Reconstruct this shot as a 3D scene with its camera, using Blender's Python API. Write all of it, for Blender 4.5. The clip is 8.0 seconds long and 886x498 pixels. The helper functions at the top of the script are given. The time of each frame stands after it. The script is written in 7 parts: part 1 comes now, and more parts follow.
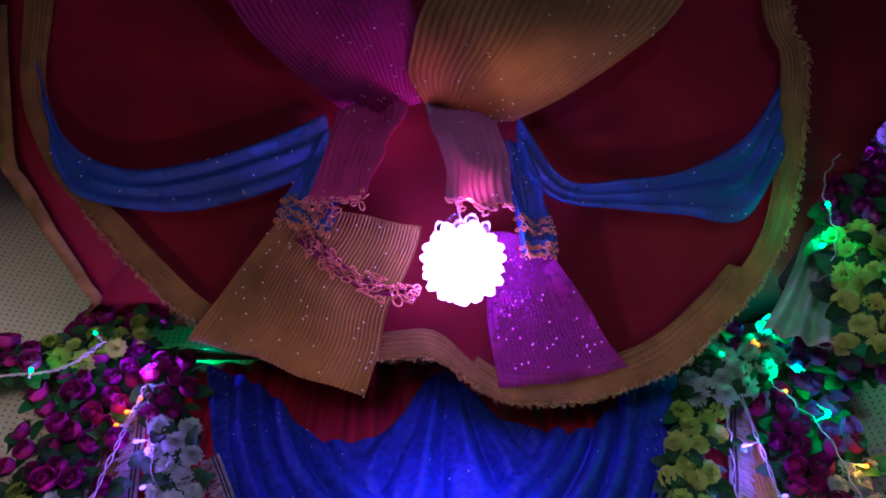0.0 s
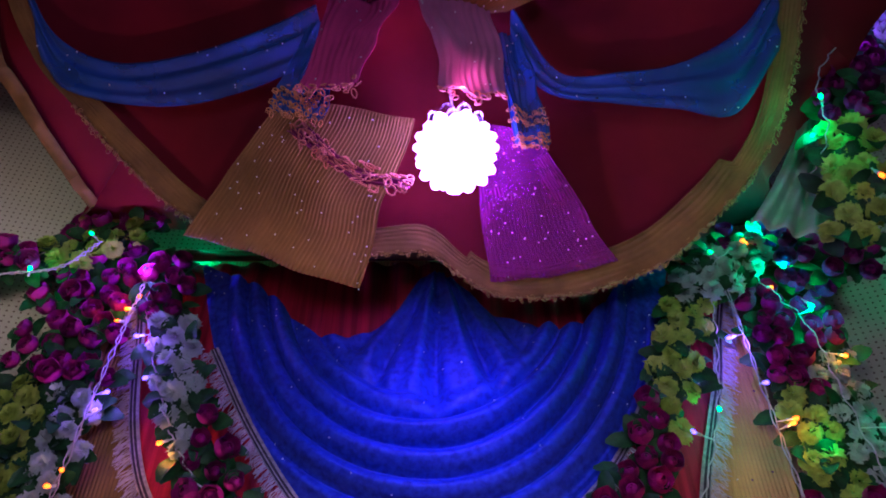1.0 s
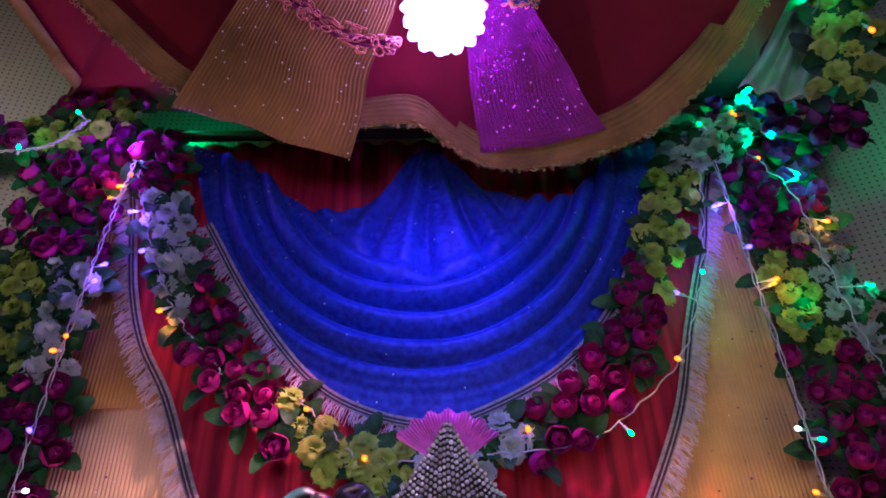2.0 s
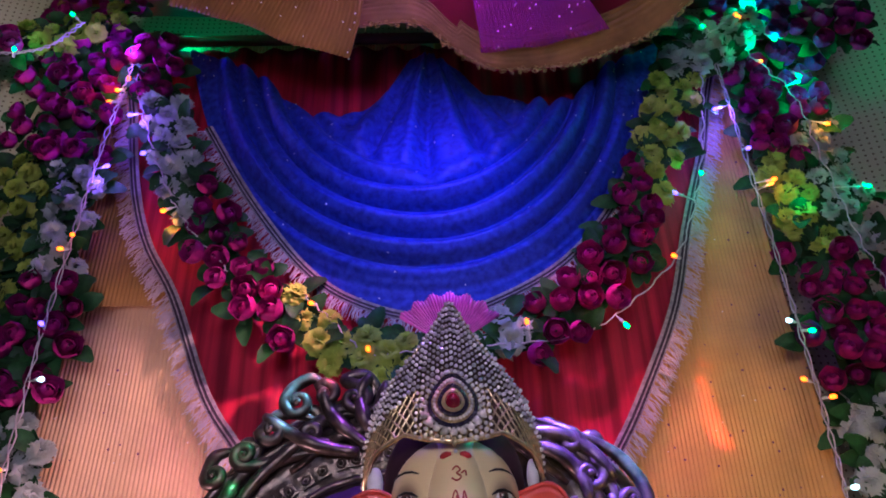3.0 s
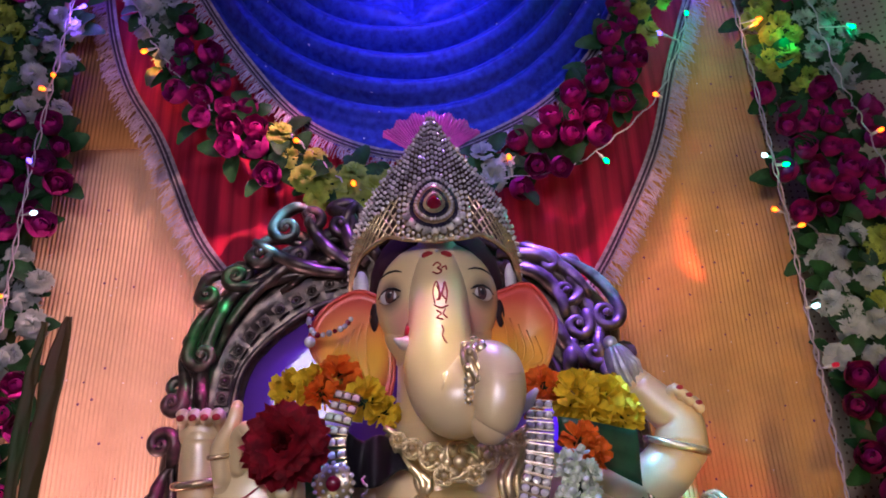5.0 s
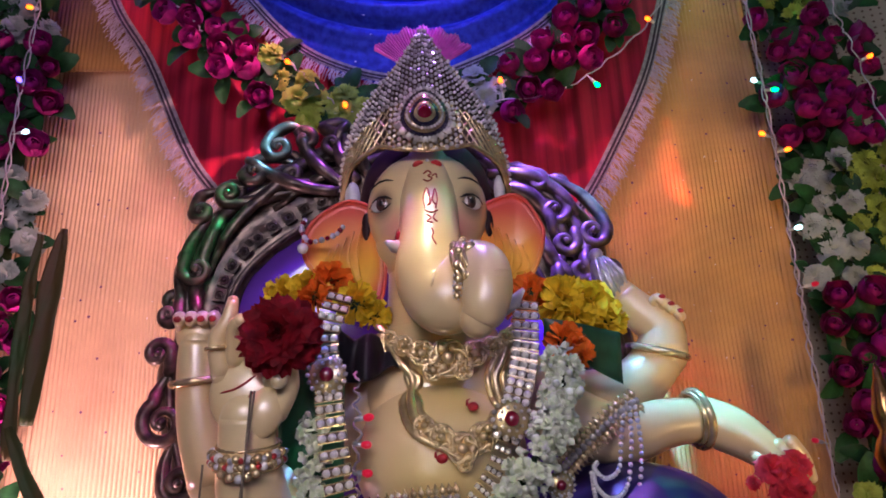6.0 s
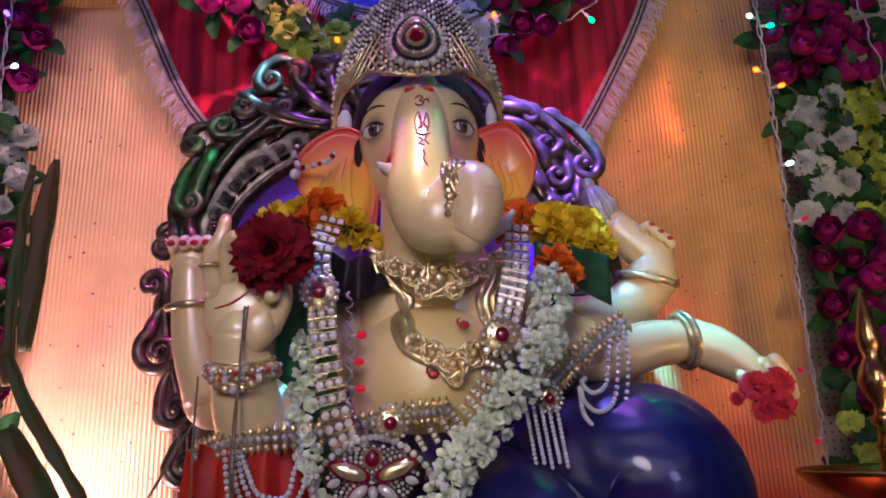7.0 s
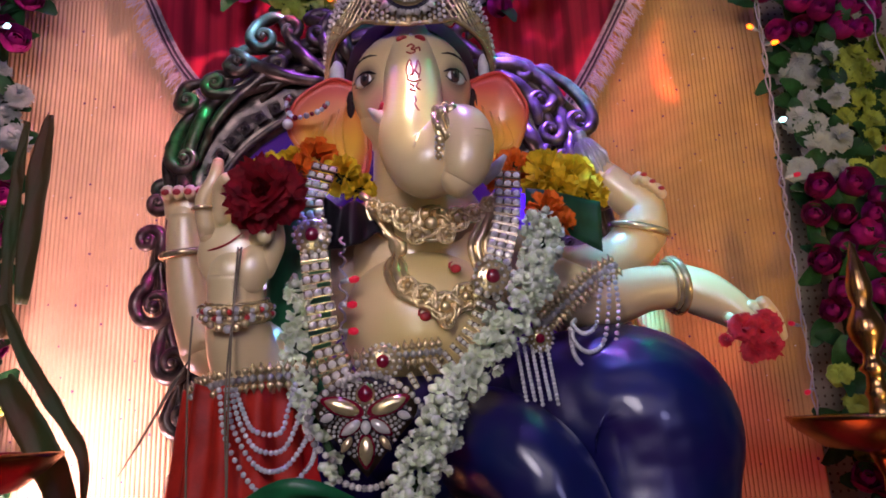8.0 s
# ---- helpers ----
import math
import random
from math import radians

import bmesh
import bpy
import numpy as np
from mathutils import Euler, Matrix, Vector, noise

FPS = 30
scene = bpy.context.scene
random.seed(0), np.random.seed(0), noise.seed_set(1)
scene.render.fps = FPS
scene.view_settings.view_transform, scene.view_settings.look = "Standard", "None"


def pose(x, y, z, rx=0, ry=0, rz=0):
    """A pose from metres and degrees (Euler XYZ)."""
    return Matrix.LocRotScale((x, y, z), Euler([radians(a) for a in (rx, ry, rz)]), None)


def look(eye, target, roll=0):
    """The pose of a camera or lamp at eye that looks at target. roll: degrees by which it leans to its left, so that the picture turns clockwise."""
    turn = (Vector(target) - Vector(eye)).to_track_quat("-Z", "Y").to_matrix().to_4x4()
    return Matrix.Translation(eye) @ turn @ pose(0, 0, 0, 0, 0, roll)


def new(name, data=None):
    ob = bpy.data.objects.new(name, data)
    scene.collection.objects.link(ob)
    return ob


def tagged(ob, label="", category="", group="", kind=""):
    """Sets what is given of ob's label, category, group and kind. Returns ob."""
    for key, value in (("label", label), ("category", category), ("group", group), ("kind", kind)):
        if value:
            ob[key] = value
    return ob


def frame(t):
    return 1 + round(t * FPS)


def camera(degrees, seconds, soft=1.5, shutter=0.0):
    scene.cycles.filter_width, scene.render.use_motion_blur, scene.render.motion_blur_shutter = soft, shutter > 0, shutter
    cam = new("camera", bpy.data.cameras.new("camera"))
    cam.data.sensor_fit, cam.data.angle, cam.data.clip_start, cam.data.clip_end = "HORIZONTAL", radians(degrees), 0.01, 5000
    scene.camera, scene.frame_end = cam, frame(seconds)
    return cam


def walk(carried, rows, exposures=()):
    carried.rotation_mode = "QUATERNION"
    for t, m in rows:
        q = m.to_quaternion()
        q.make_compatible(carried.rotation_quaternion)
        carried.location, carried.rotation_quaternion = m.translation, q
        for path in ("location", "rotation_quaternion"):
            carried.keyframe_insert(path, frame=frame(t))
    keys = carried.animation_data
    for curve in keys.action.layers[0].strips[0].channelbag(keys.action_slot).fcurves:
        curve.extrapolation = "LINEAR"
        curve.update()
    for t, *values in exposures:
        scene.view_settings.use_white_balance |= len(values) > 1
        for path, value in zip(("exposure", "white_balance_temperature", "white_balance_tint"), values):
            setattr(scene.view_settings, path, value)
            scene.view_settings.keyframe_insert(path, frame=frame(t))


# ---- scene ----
cam = camera(63.5, 8.0, 1.8)
METRES, EYE, TILT, LEAN, TURN = 0.6, 1.6, 47.5, 0.0, 0.0
ROWS = [
    (0.0, 0.0, 0.0, 0.0, 0.0, 0.0, 0.0),
    (0.5, -0.0023, -0.0152, -0.081, -0.31, -2.79, 0.14),
    (1.0, 0.0046, -0.0317, -0.1408, -0.45, -5.49, 0.14),
    (1.5, 0.0119, -0.0602, -0.2304, -0.92, -9.12, 0.54),
    (3.0, -0.0022, -0.1531, -0.4338, -1.33, -17.56, 0.86),
    (3.5, -0.0065, -0.1865, -0.4871, -1.32, -20.12, 0.79),
    (4.0, 0.0025, -0.2168, -0.5342, -1.74, -22.09, 0.86),
    (4.5, 0.011, -0.245, -0.5831, -2.0, -23.7, 0.92),
    (6.0, 0.014, -0.3693, -0.708, -2.59, -29.36, 0.26),
    (6.5, 0.0209, -0.3998, -0.7374, -2.72, -30.91, 0.07),
    (7.0, 0.0214, -0.4282, -0.7799, -2.86, -32.38, 0.09),
    (7.5, 0.0277, -0.4523, -0.808, -3.16, -33.25, 0.56),
    (8.0, 0.0345, -0.4874, -0.8442, -3.09, -33.74, 0.31),
]
walk(cam, [(t, pose(0, 0, EYE, TILT, LEAN, TURN) @ pose(METRES * x, METRES * y, METRES * z, 90 + pitch, roll, yaw)) for t, x, y, z, yaw, pitch, roll in ROWS],
     exposures=[(0.0, 0.0, 5300, 17), (3.0, 0.0, 5400, 16), (4.5, 0.0, 5600, 14), (8.0, 0.0, 5700, 13)])

# ---- light ----
world = bpy.data.worlds.new("world")
scene.world = world
world.use_nodes = True
world.node_tree.nodes["Background"].inputs[0].default_value = (0.10, 0.08, 0.16, 1)
world.node_tree.nodes["Background"].inputs[1].default_value = 0.04


def lamp(name, kind, eye, target, energy, color, size=0.1, cone=60, blend=0.6):
    data = bpy.data.lights.new(name, kind)
    data.energy, data.color = energy, color
    if kind == "AREA":
        data.shape, data.size = "DISK", size
    else:
        data.shadow_soft_size = size
    if kind == "SPOT":
        data.spot_size, data.spot_blend = radians(cone), blend
    ob = new(name, data)
    ob.matrix_world = look(eye, target)
    return ob


# an added key lamp behind the camera with added fills, two low focus lamps, and the colours that the hanging effect
# lamp throws
room = lamp("room_light", "AREA", (-0.35, -0.55, 1.78), (0.05, 1.2, 1.30), 5.8, (1.0, 0.83, 0.84), 0.45)
room.data.spread = radians(120)
# two unseen fills, added to lift the canopy and the left cloth
lamp("room_light_b", "AREA", (0.7, -1.9, 1.9), (0.0, 1.0, 2.6), 12.0, (0.66, 0.58, 1.0), 0.6)
side_fill = lamp("room_light_c", "AREA", (-1.7, -0.6, 1.9), (-1.35, 1.7, 2.95), 0.7, (1.0, 0.86, 0.72), 0.4)
side_fill.data.spread = radians(30)
lamp("focus_light", "SPOT", (-0.70, 1.41, 0.80), (-0.55, 1.66, 1.55), 64.0, (1.0, 0.55, 0.58), 0.05, 140, 1.0)
# added front spots that brighten the right panel and the statue's belly
lamp("focus_light_b", "SPOT", (0.95, 0.45, 0.9), (0.62, 1.66, 1.65), 26.0, (1.0, 0.62, 0.20), 0.05, 60, 1.0)
lamp("focus_light_d", "SPOT", (-0.30, -0.20, 0.95), (0.01, 1.10, 1.21), 11.0, (1.0, 0.88, 0.62), 0.10, 13, 1.0)
lamp("focus_light_c", "SPOT", (0.60, 1.28, 0.80), (0.62, 1.68, 1.15), 0.7, (1.0, 0.16, 0.04), 0.05, 140, 1.0)
# the wide rose, amber and magenta spots are added fill on panels and swag
EFFECTS = (("blue", (0.0, 1.56, 2.18), 13.0, (0.08, 0.20, 1.0), 82, 1.0), ("violet", (0.10, 1.40, 1.5), 20.0, (0.45, 0.16, 1.0), 60, 1.0), ("red", (0.609, 1.66, 2.006), 125.0, (1.0, 0.07, 0.02), 1.5, 0.8), ("red", (0.607, 1.66, 1.933), 144.0, (1.0, 0.07, 0.02), 1.5, 0.8), ("red", (0.604, 1.66, 1.877), 163.0, (1.0, 0.07, 0.02), 1.6, 0.8), ("red", (0.603, 1.66, 1.822), 192.0, (1.0, 0.07, 0.02), 1.7, 0.8), ("red", (0.605, 1.66, 1.772), 336.0, (1.0, 0.07, 0.02), 2.2, 0.8), ("red", (0.617, 1.66, 1.753), 221.0, (1.0, 0.07, 0.02), 1.5, 0.8), ("red", (0.63, 1.66, 2.096), 67.0, (1.0, 0.07, 0.02), 1.6, 0.8), ("red", (0.672, 1.66, 2.067), 48.0, (1.0, 0.07, 0.02), 1.6, 0.8), ("red", (0.62, 1.66, 1.26), 60.0, (1.0, 0.04, 0.02), 8, 0.8), ("red", (0.70, 1.66, 0.99), 45.0, (1.0, 0.03, 0.02), 8, 0.8),
           ("cyan", (0.38, 1.20, 1.28), 150.0, (0.15, 0.60, 1.0), 11, 0.9), ("violet", (0.28, 1.45, 1.64), 800.0, (0.25, 0.12, 1.0), 13, 0.8), ("magenta", (-0.42, 1.42, 1.36), 180.0, (1.0, 0.08, 0.55), 9, 0.8),
           ("green", (-0.39, 1.45, 1.58), 110.0, (0.05, 1.0, 0.25), 6, 0.8), ("red", (-0.21, 1.44, 1.83), 160.0, (1.0, 0.05, 0.05), 4, 0.5), ("cyan", (-0.26, 1.44, 1.80), 220.0, (0.2, 0.7, 1.0), 7, 0.8),
           # violet at z 2.36 stands in for lens flare over the blue cloth
           ("magenta", (0.34, 1.62, 1.74), 66.0, (1.0, 0.05, 0.35), 7, 0.8), ("magenta", (0.03, 1.5, 2.05), 5.0, (1.0, 0.05, 0.8), 14, 0.6), ("violet", (0.0, 1.56, 2.36), 9.0, (0.50, 0.08, 1.0), 60, 1.0), ("rose", (-0.60, 1.66, 1.72), 60.0, (1.0, 0.50, 0.36), 36, 1.0), ("magenta", (-0.36, 1.63, 1.92), 42.0, (1.0, 0.10, 0.32), 24, 1.0), ("magenta", (0.40, 1.63, 1.90), 44.0, (1.0, 0.10, 0.36), 22, 1.0), ("amber", (0.66, 1.66, 1.72), 26.0, (1.0, 0.52, 0.14), 26, 1.0), ("cyan", (0.36, 1.46, 1.66), 700.0, (0.1, 0.7, 1.0), 5, 0.8), ("magenta", (-0.06, 1.12, 1.30), 70.0, (1.0, 0.10, 0.45), 6, 0.9), ("magenta", (-0.21, 1.03, 1.25), 50.0, (1.0, 0.12, 0.40), 6, 0.9), ("amber", (0.03, 1.08, 1.17), 60.0, (1.0, 0.80, 0.25), 7, 0.9),
           ("green", (-0.13, 1.10, 1.22), 26.0, (0.1, 1.0, 0.3), 4, 0.9), ("violet", (-0.31, 1.2, 1.37), 70.0, (0.5, 0.15, 1.0), 4, 0.9), ("violet", (0.10, 1.05, 1.12), 40.0, (0.5, 0.3, 1.0), 7, 0.9), ("cyan", (0.45, 1.16, 1.19), 110.0, (0.2, 0.8, 0.9), 5, 0.9), ("violet", (0.30, 1.06, 1.02), 30.0, (0.10, 0.30, 1.0), 10, 0.9), ("magenta", (0.30, 1.10, 1.12), 40.0, (0.9, 0.05, 0.6), 3, 0.9), ("cyan", (0.33, 1.04, 0.98), 40.0, (0.1, 0.6, 0.9), 4, 0.9), ("blue", (-0.11, 1.07, 1.33), 130.0, (0.15, 0.15, 1.0), 4, 0.9), ("violet", (-0.20, 1.5, 1.52), 60.0, (0.5, 0.1, 1.0), 9, 0.9))
for k, (tone, target, watts, colour, cone, blend) in enumerate(EFFECTS):
    lamp("effect_" + tone, "SPOT", (0.04 + 0.05 * math.cos(k), 1.02 + 0.04 * math.sin(k), 2.515), target, watts, colour, 0.012, cone, blend)
# up-lights added near the effect lamp to brighten the scarves and their ends
lamp("effect_pink", "SPOT", (0.0, 0.93, 2.74), (-0.17, 0.80, 2.95), 2.6, (1.0, 0.10, 0.40), 0.02, 120, 1.0)
lamp("effect_rose", "SPOT", (0.05, 0.90, 2.72), (0.10, 0.90, 2.95), 1.2, (1.0, 0.16, 0.5), 0.02, 110, 1.0)
lamp("effect_amber", "SPOT", (0.06, 0.90, 2.72), (0.30, 0.66, 3.12), 2.6, (1.0, 0.52, 0.12), 0.02, 60, 1.0)
# glow of the fairy lights on the flowers round them
for x, y, z, c, w in ((0.90, 1.43, 2.93, "g", 1.0), (0.92, 1.43, 2.76, "g", 0.8), (0.97, 1.45, 2.64, "g", 0.7), (1.05, 1.48, 2.32, "g", 0.08), (0.655, 1.49, 2.36, "g", 0.16), (0.86, 1.08, 2.84, "g", 0.22), (0.80, 0.99, 2.74, "g", 0.15), (0.82, 1.48, 1.95, "g", 0.05), (0.88, 1.47, 2.28, "g", 0.06),
                      (-0.77, 1.45, 2.76, "v", 1.2), (-0.74, 1.45, 2.55, "v", 0.3), (-0.77, 1.46, 2.38, "v", 0.2), (0.74, 1.48, 2.55, "v", 0.4), (1.02, 0.95, 3.10, "v", 0.4), (-0.62, 1.49, 2.27, "o", 0.25), (0.81, 1.46, 2.31, "o", 0.2),
                      (-0.81, 1.47, 2.66, "o", 0.2), (0.79, 1.47, 2.74, "o", 0.25), (1.01, 1.48, 2.50, "o", 0.2), (-1.05, 1.42, 2.76, "g", 0.06), (-0.70, 1.56, 2.94, "g", 0.25)):
    lamp("fairy_glow", "POINT", (x, y + (0.05 if y > 1.4 else 0), z), (x, y + 1, z), w * {"g": 2.0, "v": 2.4, "o": 1.2}[c], {"g": (0.0, 1.0, 0.32), "v": (0.28, 0.10, 1.0), "o": (1.0, 0.32, 0.02)}[c], 0.01)


# ---- materials ----
def material(name, color, rough=0.6, metal=0.0, vary=0.25, scale=30.0, bump=0.2, fine=400.0, coat=0.0,
             hue_random=0.0, emit=None, strength=0.0, second=None, stretch=None, island=0.0):
    """A surface with patches at one scale and grain at another."""
    m = bpy.data.materials.new(name)
    m.use_nodes = True
    nt = m.node_tree
    n, l = nt.nodes, nt.links
    b = n["Principled BSDF"]
    b.inputs["Roughness"].default_value = rough
    b.inputs["Metallic"].default_value = metal
    b.inputs["Specular IOR Level"].default_value = 0.2 if rough >= 0.45 and not metal else 0.5
    b.inputs["Coat Weight"].default_value = coat
    tc = n.new("ShaderNodeTexCoord")
    big = n.new("ShaderNodeTexNoise")
    big.inputs["Scale"].default_value = scale
    big.inputs["Detail"].default_value = 4
    small = n.new("ShaderNodeTexNoise")
    small.inputs["Scale"].default_value = fine
    if stretch:
        mp = n.new("ShaderNodeMapping")
        mp.inputs["Scale"].default_value = stretch
        l.new(tc.outputs["Object"], mp.inputs["Vector"])
        l.new(mp.outputs[0], big.inputs["Vector"])
    else:
        l.new(tc.outputs["Object"], big.inputs["Vector"])
    l.new(tc.outputs["Object"], small.inputs["Vector"])
    mix = n.new("ShaderNodeMix")
    mix.data_type = "RGBA"
    c2 = second or tuple(c * (1 - vary) for c in color)
    mix.inputs[6].default_value = (*color, 1)
    mix.inputs[7].default_value = (*c2, 1)
    ramp = n.new("ShaderNodeMapRange")
    ramp.inputs[1].default_value, ramp.inputs[2].default_value = 0.35, 0.65
    l.new(big.outputs["Fac"], ramp.inputs[0])
    l.new(ramp.outputs[0], mix.inputs[0])
    col = mix.outputs[2]
    # a value of its own for each island, which imitates sparkle on the stones
    if island:
        geo = n.new("ShaderNodeNewGeometry")
        hv = n.new("ShaderNodeHueSaturation")
        vr = n.new("ShaderNodeMapRange")
        vr.inputs[3].default_value, vr.inputs[4].default_value = 1 - island, 1.0
        l.new(geo.outputs["Random Per Island"], vr.inputs[0])
        l.new(vr.outputs[0], hv.inputs["Value"])
        l.new(col, hv.inputs["Color"])
        col = hv.outputs["Color"]
    if hue_random:
        info = n.new("ShaderNodeObjectInfo")
        hs = n.new("ShaderNodeHueSaturation")
        mr = n.new("ShaderNodeMapRange")
        mr.inputs[3].default_value, mr.inputs[4].default_value = 1 - hue_random, 1 + hue_random
        l.new(info.outputs["Random"], mr.inputs[0])
        l.new(mr.outputs[0], hs.inputs["Value"])
        l.new(col, hs.inputs["Color"])
        col = hs.outputs["Color"]
    l.new(col, b.inputs["Base Color"])
    if bump:
        bp = n.new("ShaderNodeBump")
        bp.inputs["Strength"].default_value = bump
        bp.inputs["Distance"].default_value = 0.001
        l.new(small.outputs["Fac"], bp.inputs["Height"])
        l.new(bp.outputs[0], b.inputs["Normal"])
    if emit:
        b.inputs["Emission Color"].default_value = (*emit, 1)
        b.inputs["Emission Strength"].default_value = strength
    return m


def glass(name, color, rough=0.05):
    m = material(name, color, rough, bump=0, vary=0.05)
    m.node_tree.nodes["Principled BSDF"].inputs["Transmission Weight"].default_value = 1.0
    return m


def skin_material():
    """Cream enamel with a rosy flush on the cheeks, and the torso's yellow shading put into its colour."""
    m = material("cream_enamel", (0.80, 0.64, 0.31), 0.34, vary=0.12, scale=9, bump=0.04, fine=60, coat=1.0, second=(0.80, 0.58, 0.27))
    m.node_tree.nodes["Principled BSDF"].inputs["Coat Roughness"].default_value = 0.28
    m.node_tree.nodes["Principled BSDF"].inputs["Specular IOR Level"].default_value = 0.8
    n, l = m.node_tree.nodes, m.node_tree.links
    b = n["Principled BSDF"]
    base = b.inputs["Base Color"].links[0].from_socket
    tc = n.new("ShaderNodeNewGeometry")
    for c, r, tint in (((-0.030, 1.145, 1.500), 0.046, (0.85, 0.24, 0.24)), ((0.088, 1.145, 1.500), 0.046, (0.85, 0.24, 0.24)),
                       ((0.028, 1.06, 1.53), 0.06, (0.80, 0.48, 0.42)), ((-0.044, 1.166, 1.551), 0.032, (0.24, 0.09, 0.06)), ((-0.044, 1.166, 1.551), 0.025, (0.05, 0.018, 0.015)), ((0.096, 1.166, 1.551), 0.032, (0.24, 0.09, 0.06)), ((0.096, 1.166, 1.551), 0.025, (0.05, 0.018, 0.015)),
                       # these two tints paint the yellow light and shading of belly and chest
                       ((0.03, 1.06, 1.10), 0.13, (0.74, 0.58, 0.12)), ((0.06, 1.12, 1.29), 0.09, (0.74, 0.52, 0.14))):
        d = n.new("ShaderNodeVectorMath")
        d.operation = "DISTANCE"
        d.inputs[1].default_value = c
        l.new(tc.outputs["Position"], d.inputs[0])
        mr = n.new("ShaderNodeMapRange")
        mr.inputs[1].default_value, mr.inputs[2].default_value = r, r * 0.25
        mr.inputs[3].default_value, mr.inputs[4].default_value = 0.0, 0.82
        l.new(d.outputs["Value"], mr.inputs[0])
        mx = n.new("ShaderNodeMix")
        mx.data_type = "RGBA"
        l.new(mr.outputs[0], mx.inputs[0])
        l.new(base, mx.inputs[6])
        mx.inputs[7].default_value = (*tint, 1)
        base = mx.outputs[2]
    l.new(base, b.inputs["Base Color"])
    return m


def ear_material():
    """Painted ear: red rim fading over pink to yellow at the lobe."""
    m = material("ear_enamel", (0.7, 0.1, 0.08), 0.42, bump=0.05, coat=0.12)
    n, l = m.node_tree.nodes, m.node_tree.links
    b = n["Principled BSDF"]
    tc = n.new("ShaderNodeNewGeometry")
    sep = n.new("ShaderNodeSeparateXYZ")
    l.new(tc.outputs["Position"], sep.inputs[0])
    mr = n.new("ShaderNodeMapRange")
    mr.inputs[1].default_value, mr.inputs[2].default_value = 1.41, 1.60
    l.new(sep.outputs[2], mr.inputs[0])
    cr = n.new("ShaderNodeValToRGB")
    e = cr.color_ramp.elements
    e[0].position, e[0].color = 0.04, (0.86, 0.56, 0.04, 1)
    e[1].position, e[1].color = 0.95, (0.62, 0.03, 0.02, 1)
    for at, tone in ((0.36, (0.88, 0.48, 0.03, 1)), (0.58, (0.86, 0.30, 0.06, 1)), (0.78, (0.76, 0.10, 0.05, 1))):
        k = e.new(at)
        k.color = tone
    l.new(mr.outputs[0], cr.inputs[0])

    def calc(op, a, b):
        m2 = n.new("ShaderNodeMath")
        m2.operation = op
        for i, q in enumerate((a, b)):
            if isinstance(q, (int, float)):
                m2.inputs[i].default_value = q
            elif q is not None:
                l.new(q, m2.inputs[i])
        return m2.outputs[0]

    # how far out towards the rim of its ear a spot lies
    dx = calc("DIVIDE", calc("SUBTRACT", calc("ABSOLUTE", calc("SUBTRACT", sep.outputs[0], 0.022), None), 0.122), 0.064)
    dz = calc("DIVIDE", calc("SUBTRACT", sep.outputs[2], 1.487), 0.092)
    far = calc("SQRT", calc("ADD", calc("MULTIPLY", dx, dx), calc("MULTIPLY", dz, dz)), None)
    edge = n.new("ShaderNodeMapRange")
    edge.inputs[1].default_value, edge.inputs[2].default_value = 0.62, 1.02
    l.new(far, edge.inputs[0])
    mx = n.new("ShaderNodeMix")
    mx.data_type = "RGBA"
    l.new(edge.outputs[0], mx.inputs[0])
    l.new(cr.outputs[0], mx.inputs[6])
    mx.inputs[7].default_value = (0.62, 0.05, 0.02, 1)
    l.new(mx.outputs[2], b.inputs["Base Color"])
    return m


def dotted_material():
    """Cream cloth with a grid of small woven dots."""
    m = material("cream_dotted_cloth", (0.54, 0.45, 0.33), 0.8, vary=0.12, scale=4, bump=0.3)
    n, l = m.node_tree.nodes, m.node_tree.links
    b = n["Principled BSDF"]
    base = b.inputs["Base Color"].links[0].from_socket
    tc = n.new("ShaderNodeTexCoord")
    fr = n.new("ShaderNodeVectorMath")
    fr.operation = "MULTIPLY"
    fr.inputs[1].default_value = (55, 55, 55)
    l.new(tc.outputs["Object"], fr.inputs[0])
    f2 = n.new("ShaderNodeVectorMath")
    f2.operation = "FRACTION"
    l.new(fr.outputs[0], f2.inputs[0])
    f3 = n.new("ShaderNodeVectorMath")
    f3.operation = "MULTIPLY"
    f3.inputs[1].default_value = (1, 0, 1)
    l.new(f2.outputs[0], f3.inputs[0])
    d = n.new("ShaderNodeVectorMath")
    d.operation = "DISTANCE"
    d.inputs[1].default_value = (0.5, 0, 0.5)
    l.new(f3.outputs[0], d.inputs[0])
    lt = n.new("ShaderNodeMath")
    lt.operation = "LESS_THAN"
    lt.inputs[1].default_value = 0.17
    l.new(d.outputs["Value"], lt.inputs[0])
    mx = n.new("ShaderNodeMix")
    mx.data_type = "RGBA"
    l.new(lt.outputs[0], mx.inputs[0])
    l.new(base, mx.inputs[6])
    mx.inputs[7].default_value = (0.18, 0.12, 0.08, 1)
    l.new(mx.outputs[2], b.inputs["Base Color"])
    return m


M_RED = material("red_cloth", (0.50, 0.014, 0.045), 0.7, vary=0.6, scale=30, stretch=(1.6, 1, 0.05), fine=900, bump=0.4)
M_CANOPY = material("dark_red_cloth", (0.19, 0.005, 0.011), 0.8, vary=0.4, scale=4, fine=900, bump=0.4)
M_BLUE = material("blue_satin", (0.034, 0.055, 0.44), 0.52, vary=0.55, scale=60, fine=500, bump=0.4, second=(0.014, 0.022, 0.24))
M_BLUESW = material("blue_net", (0.04, 0.13, 0.42), 0.5, vary=0.4, scale=10, fine=700, bump=0.3)
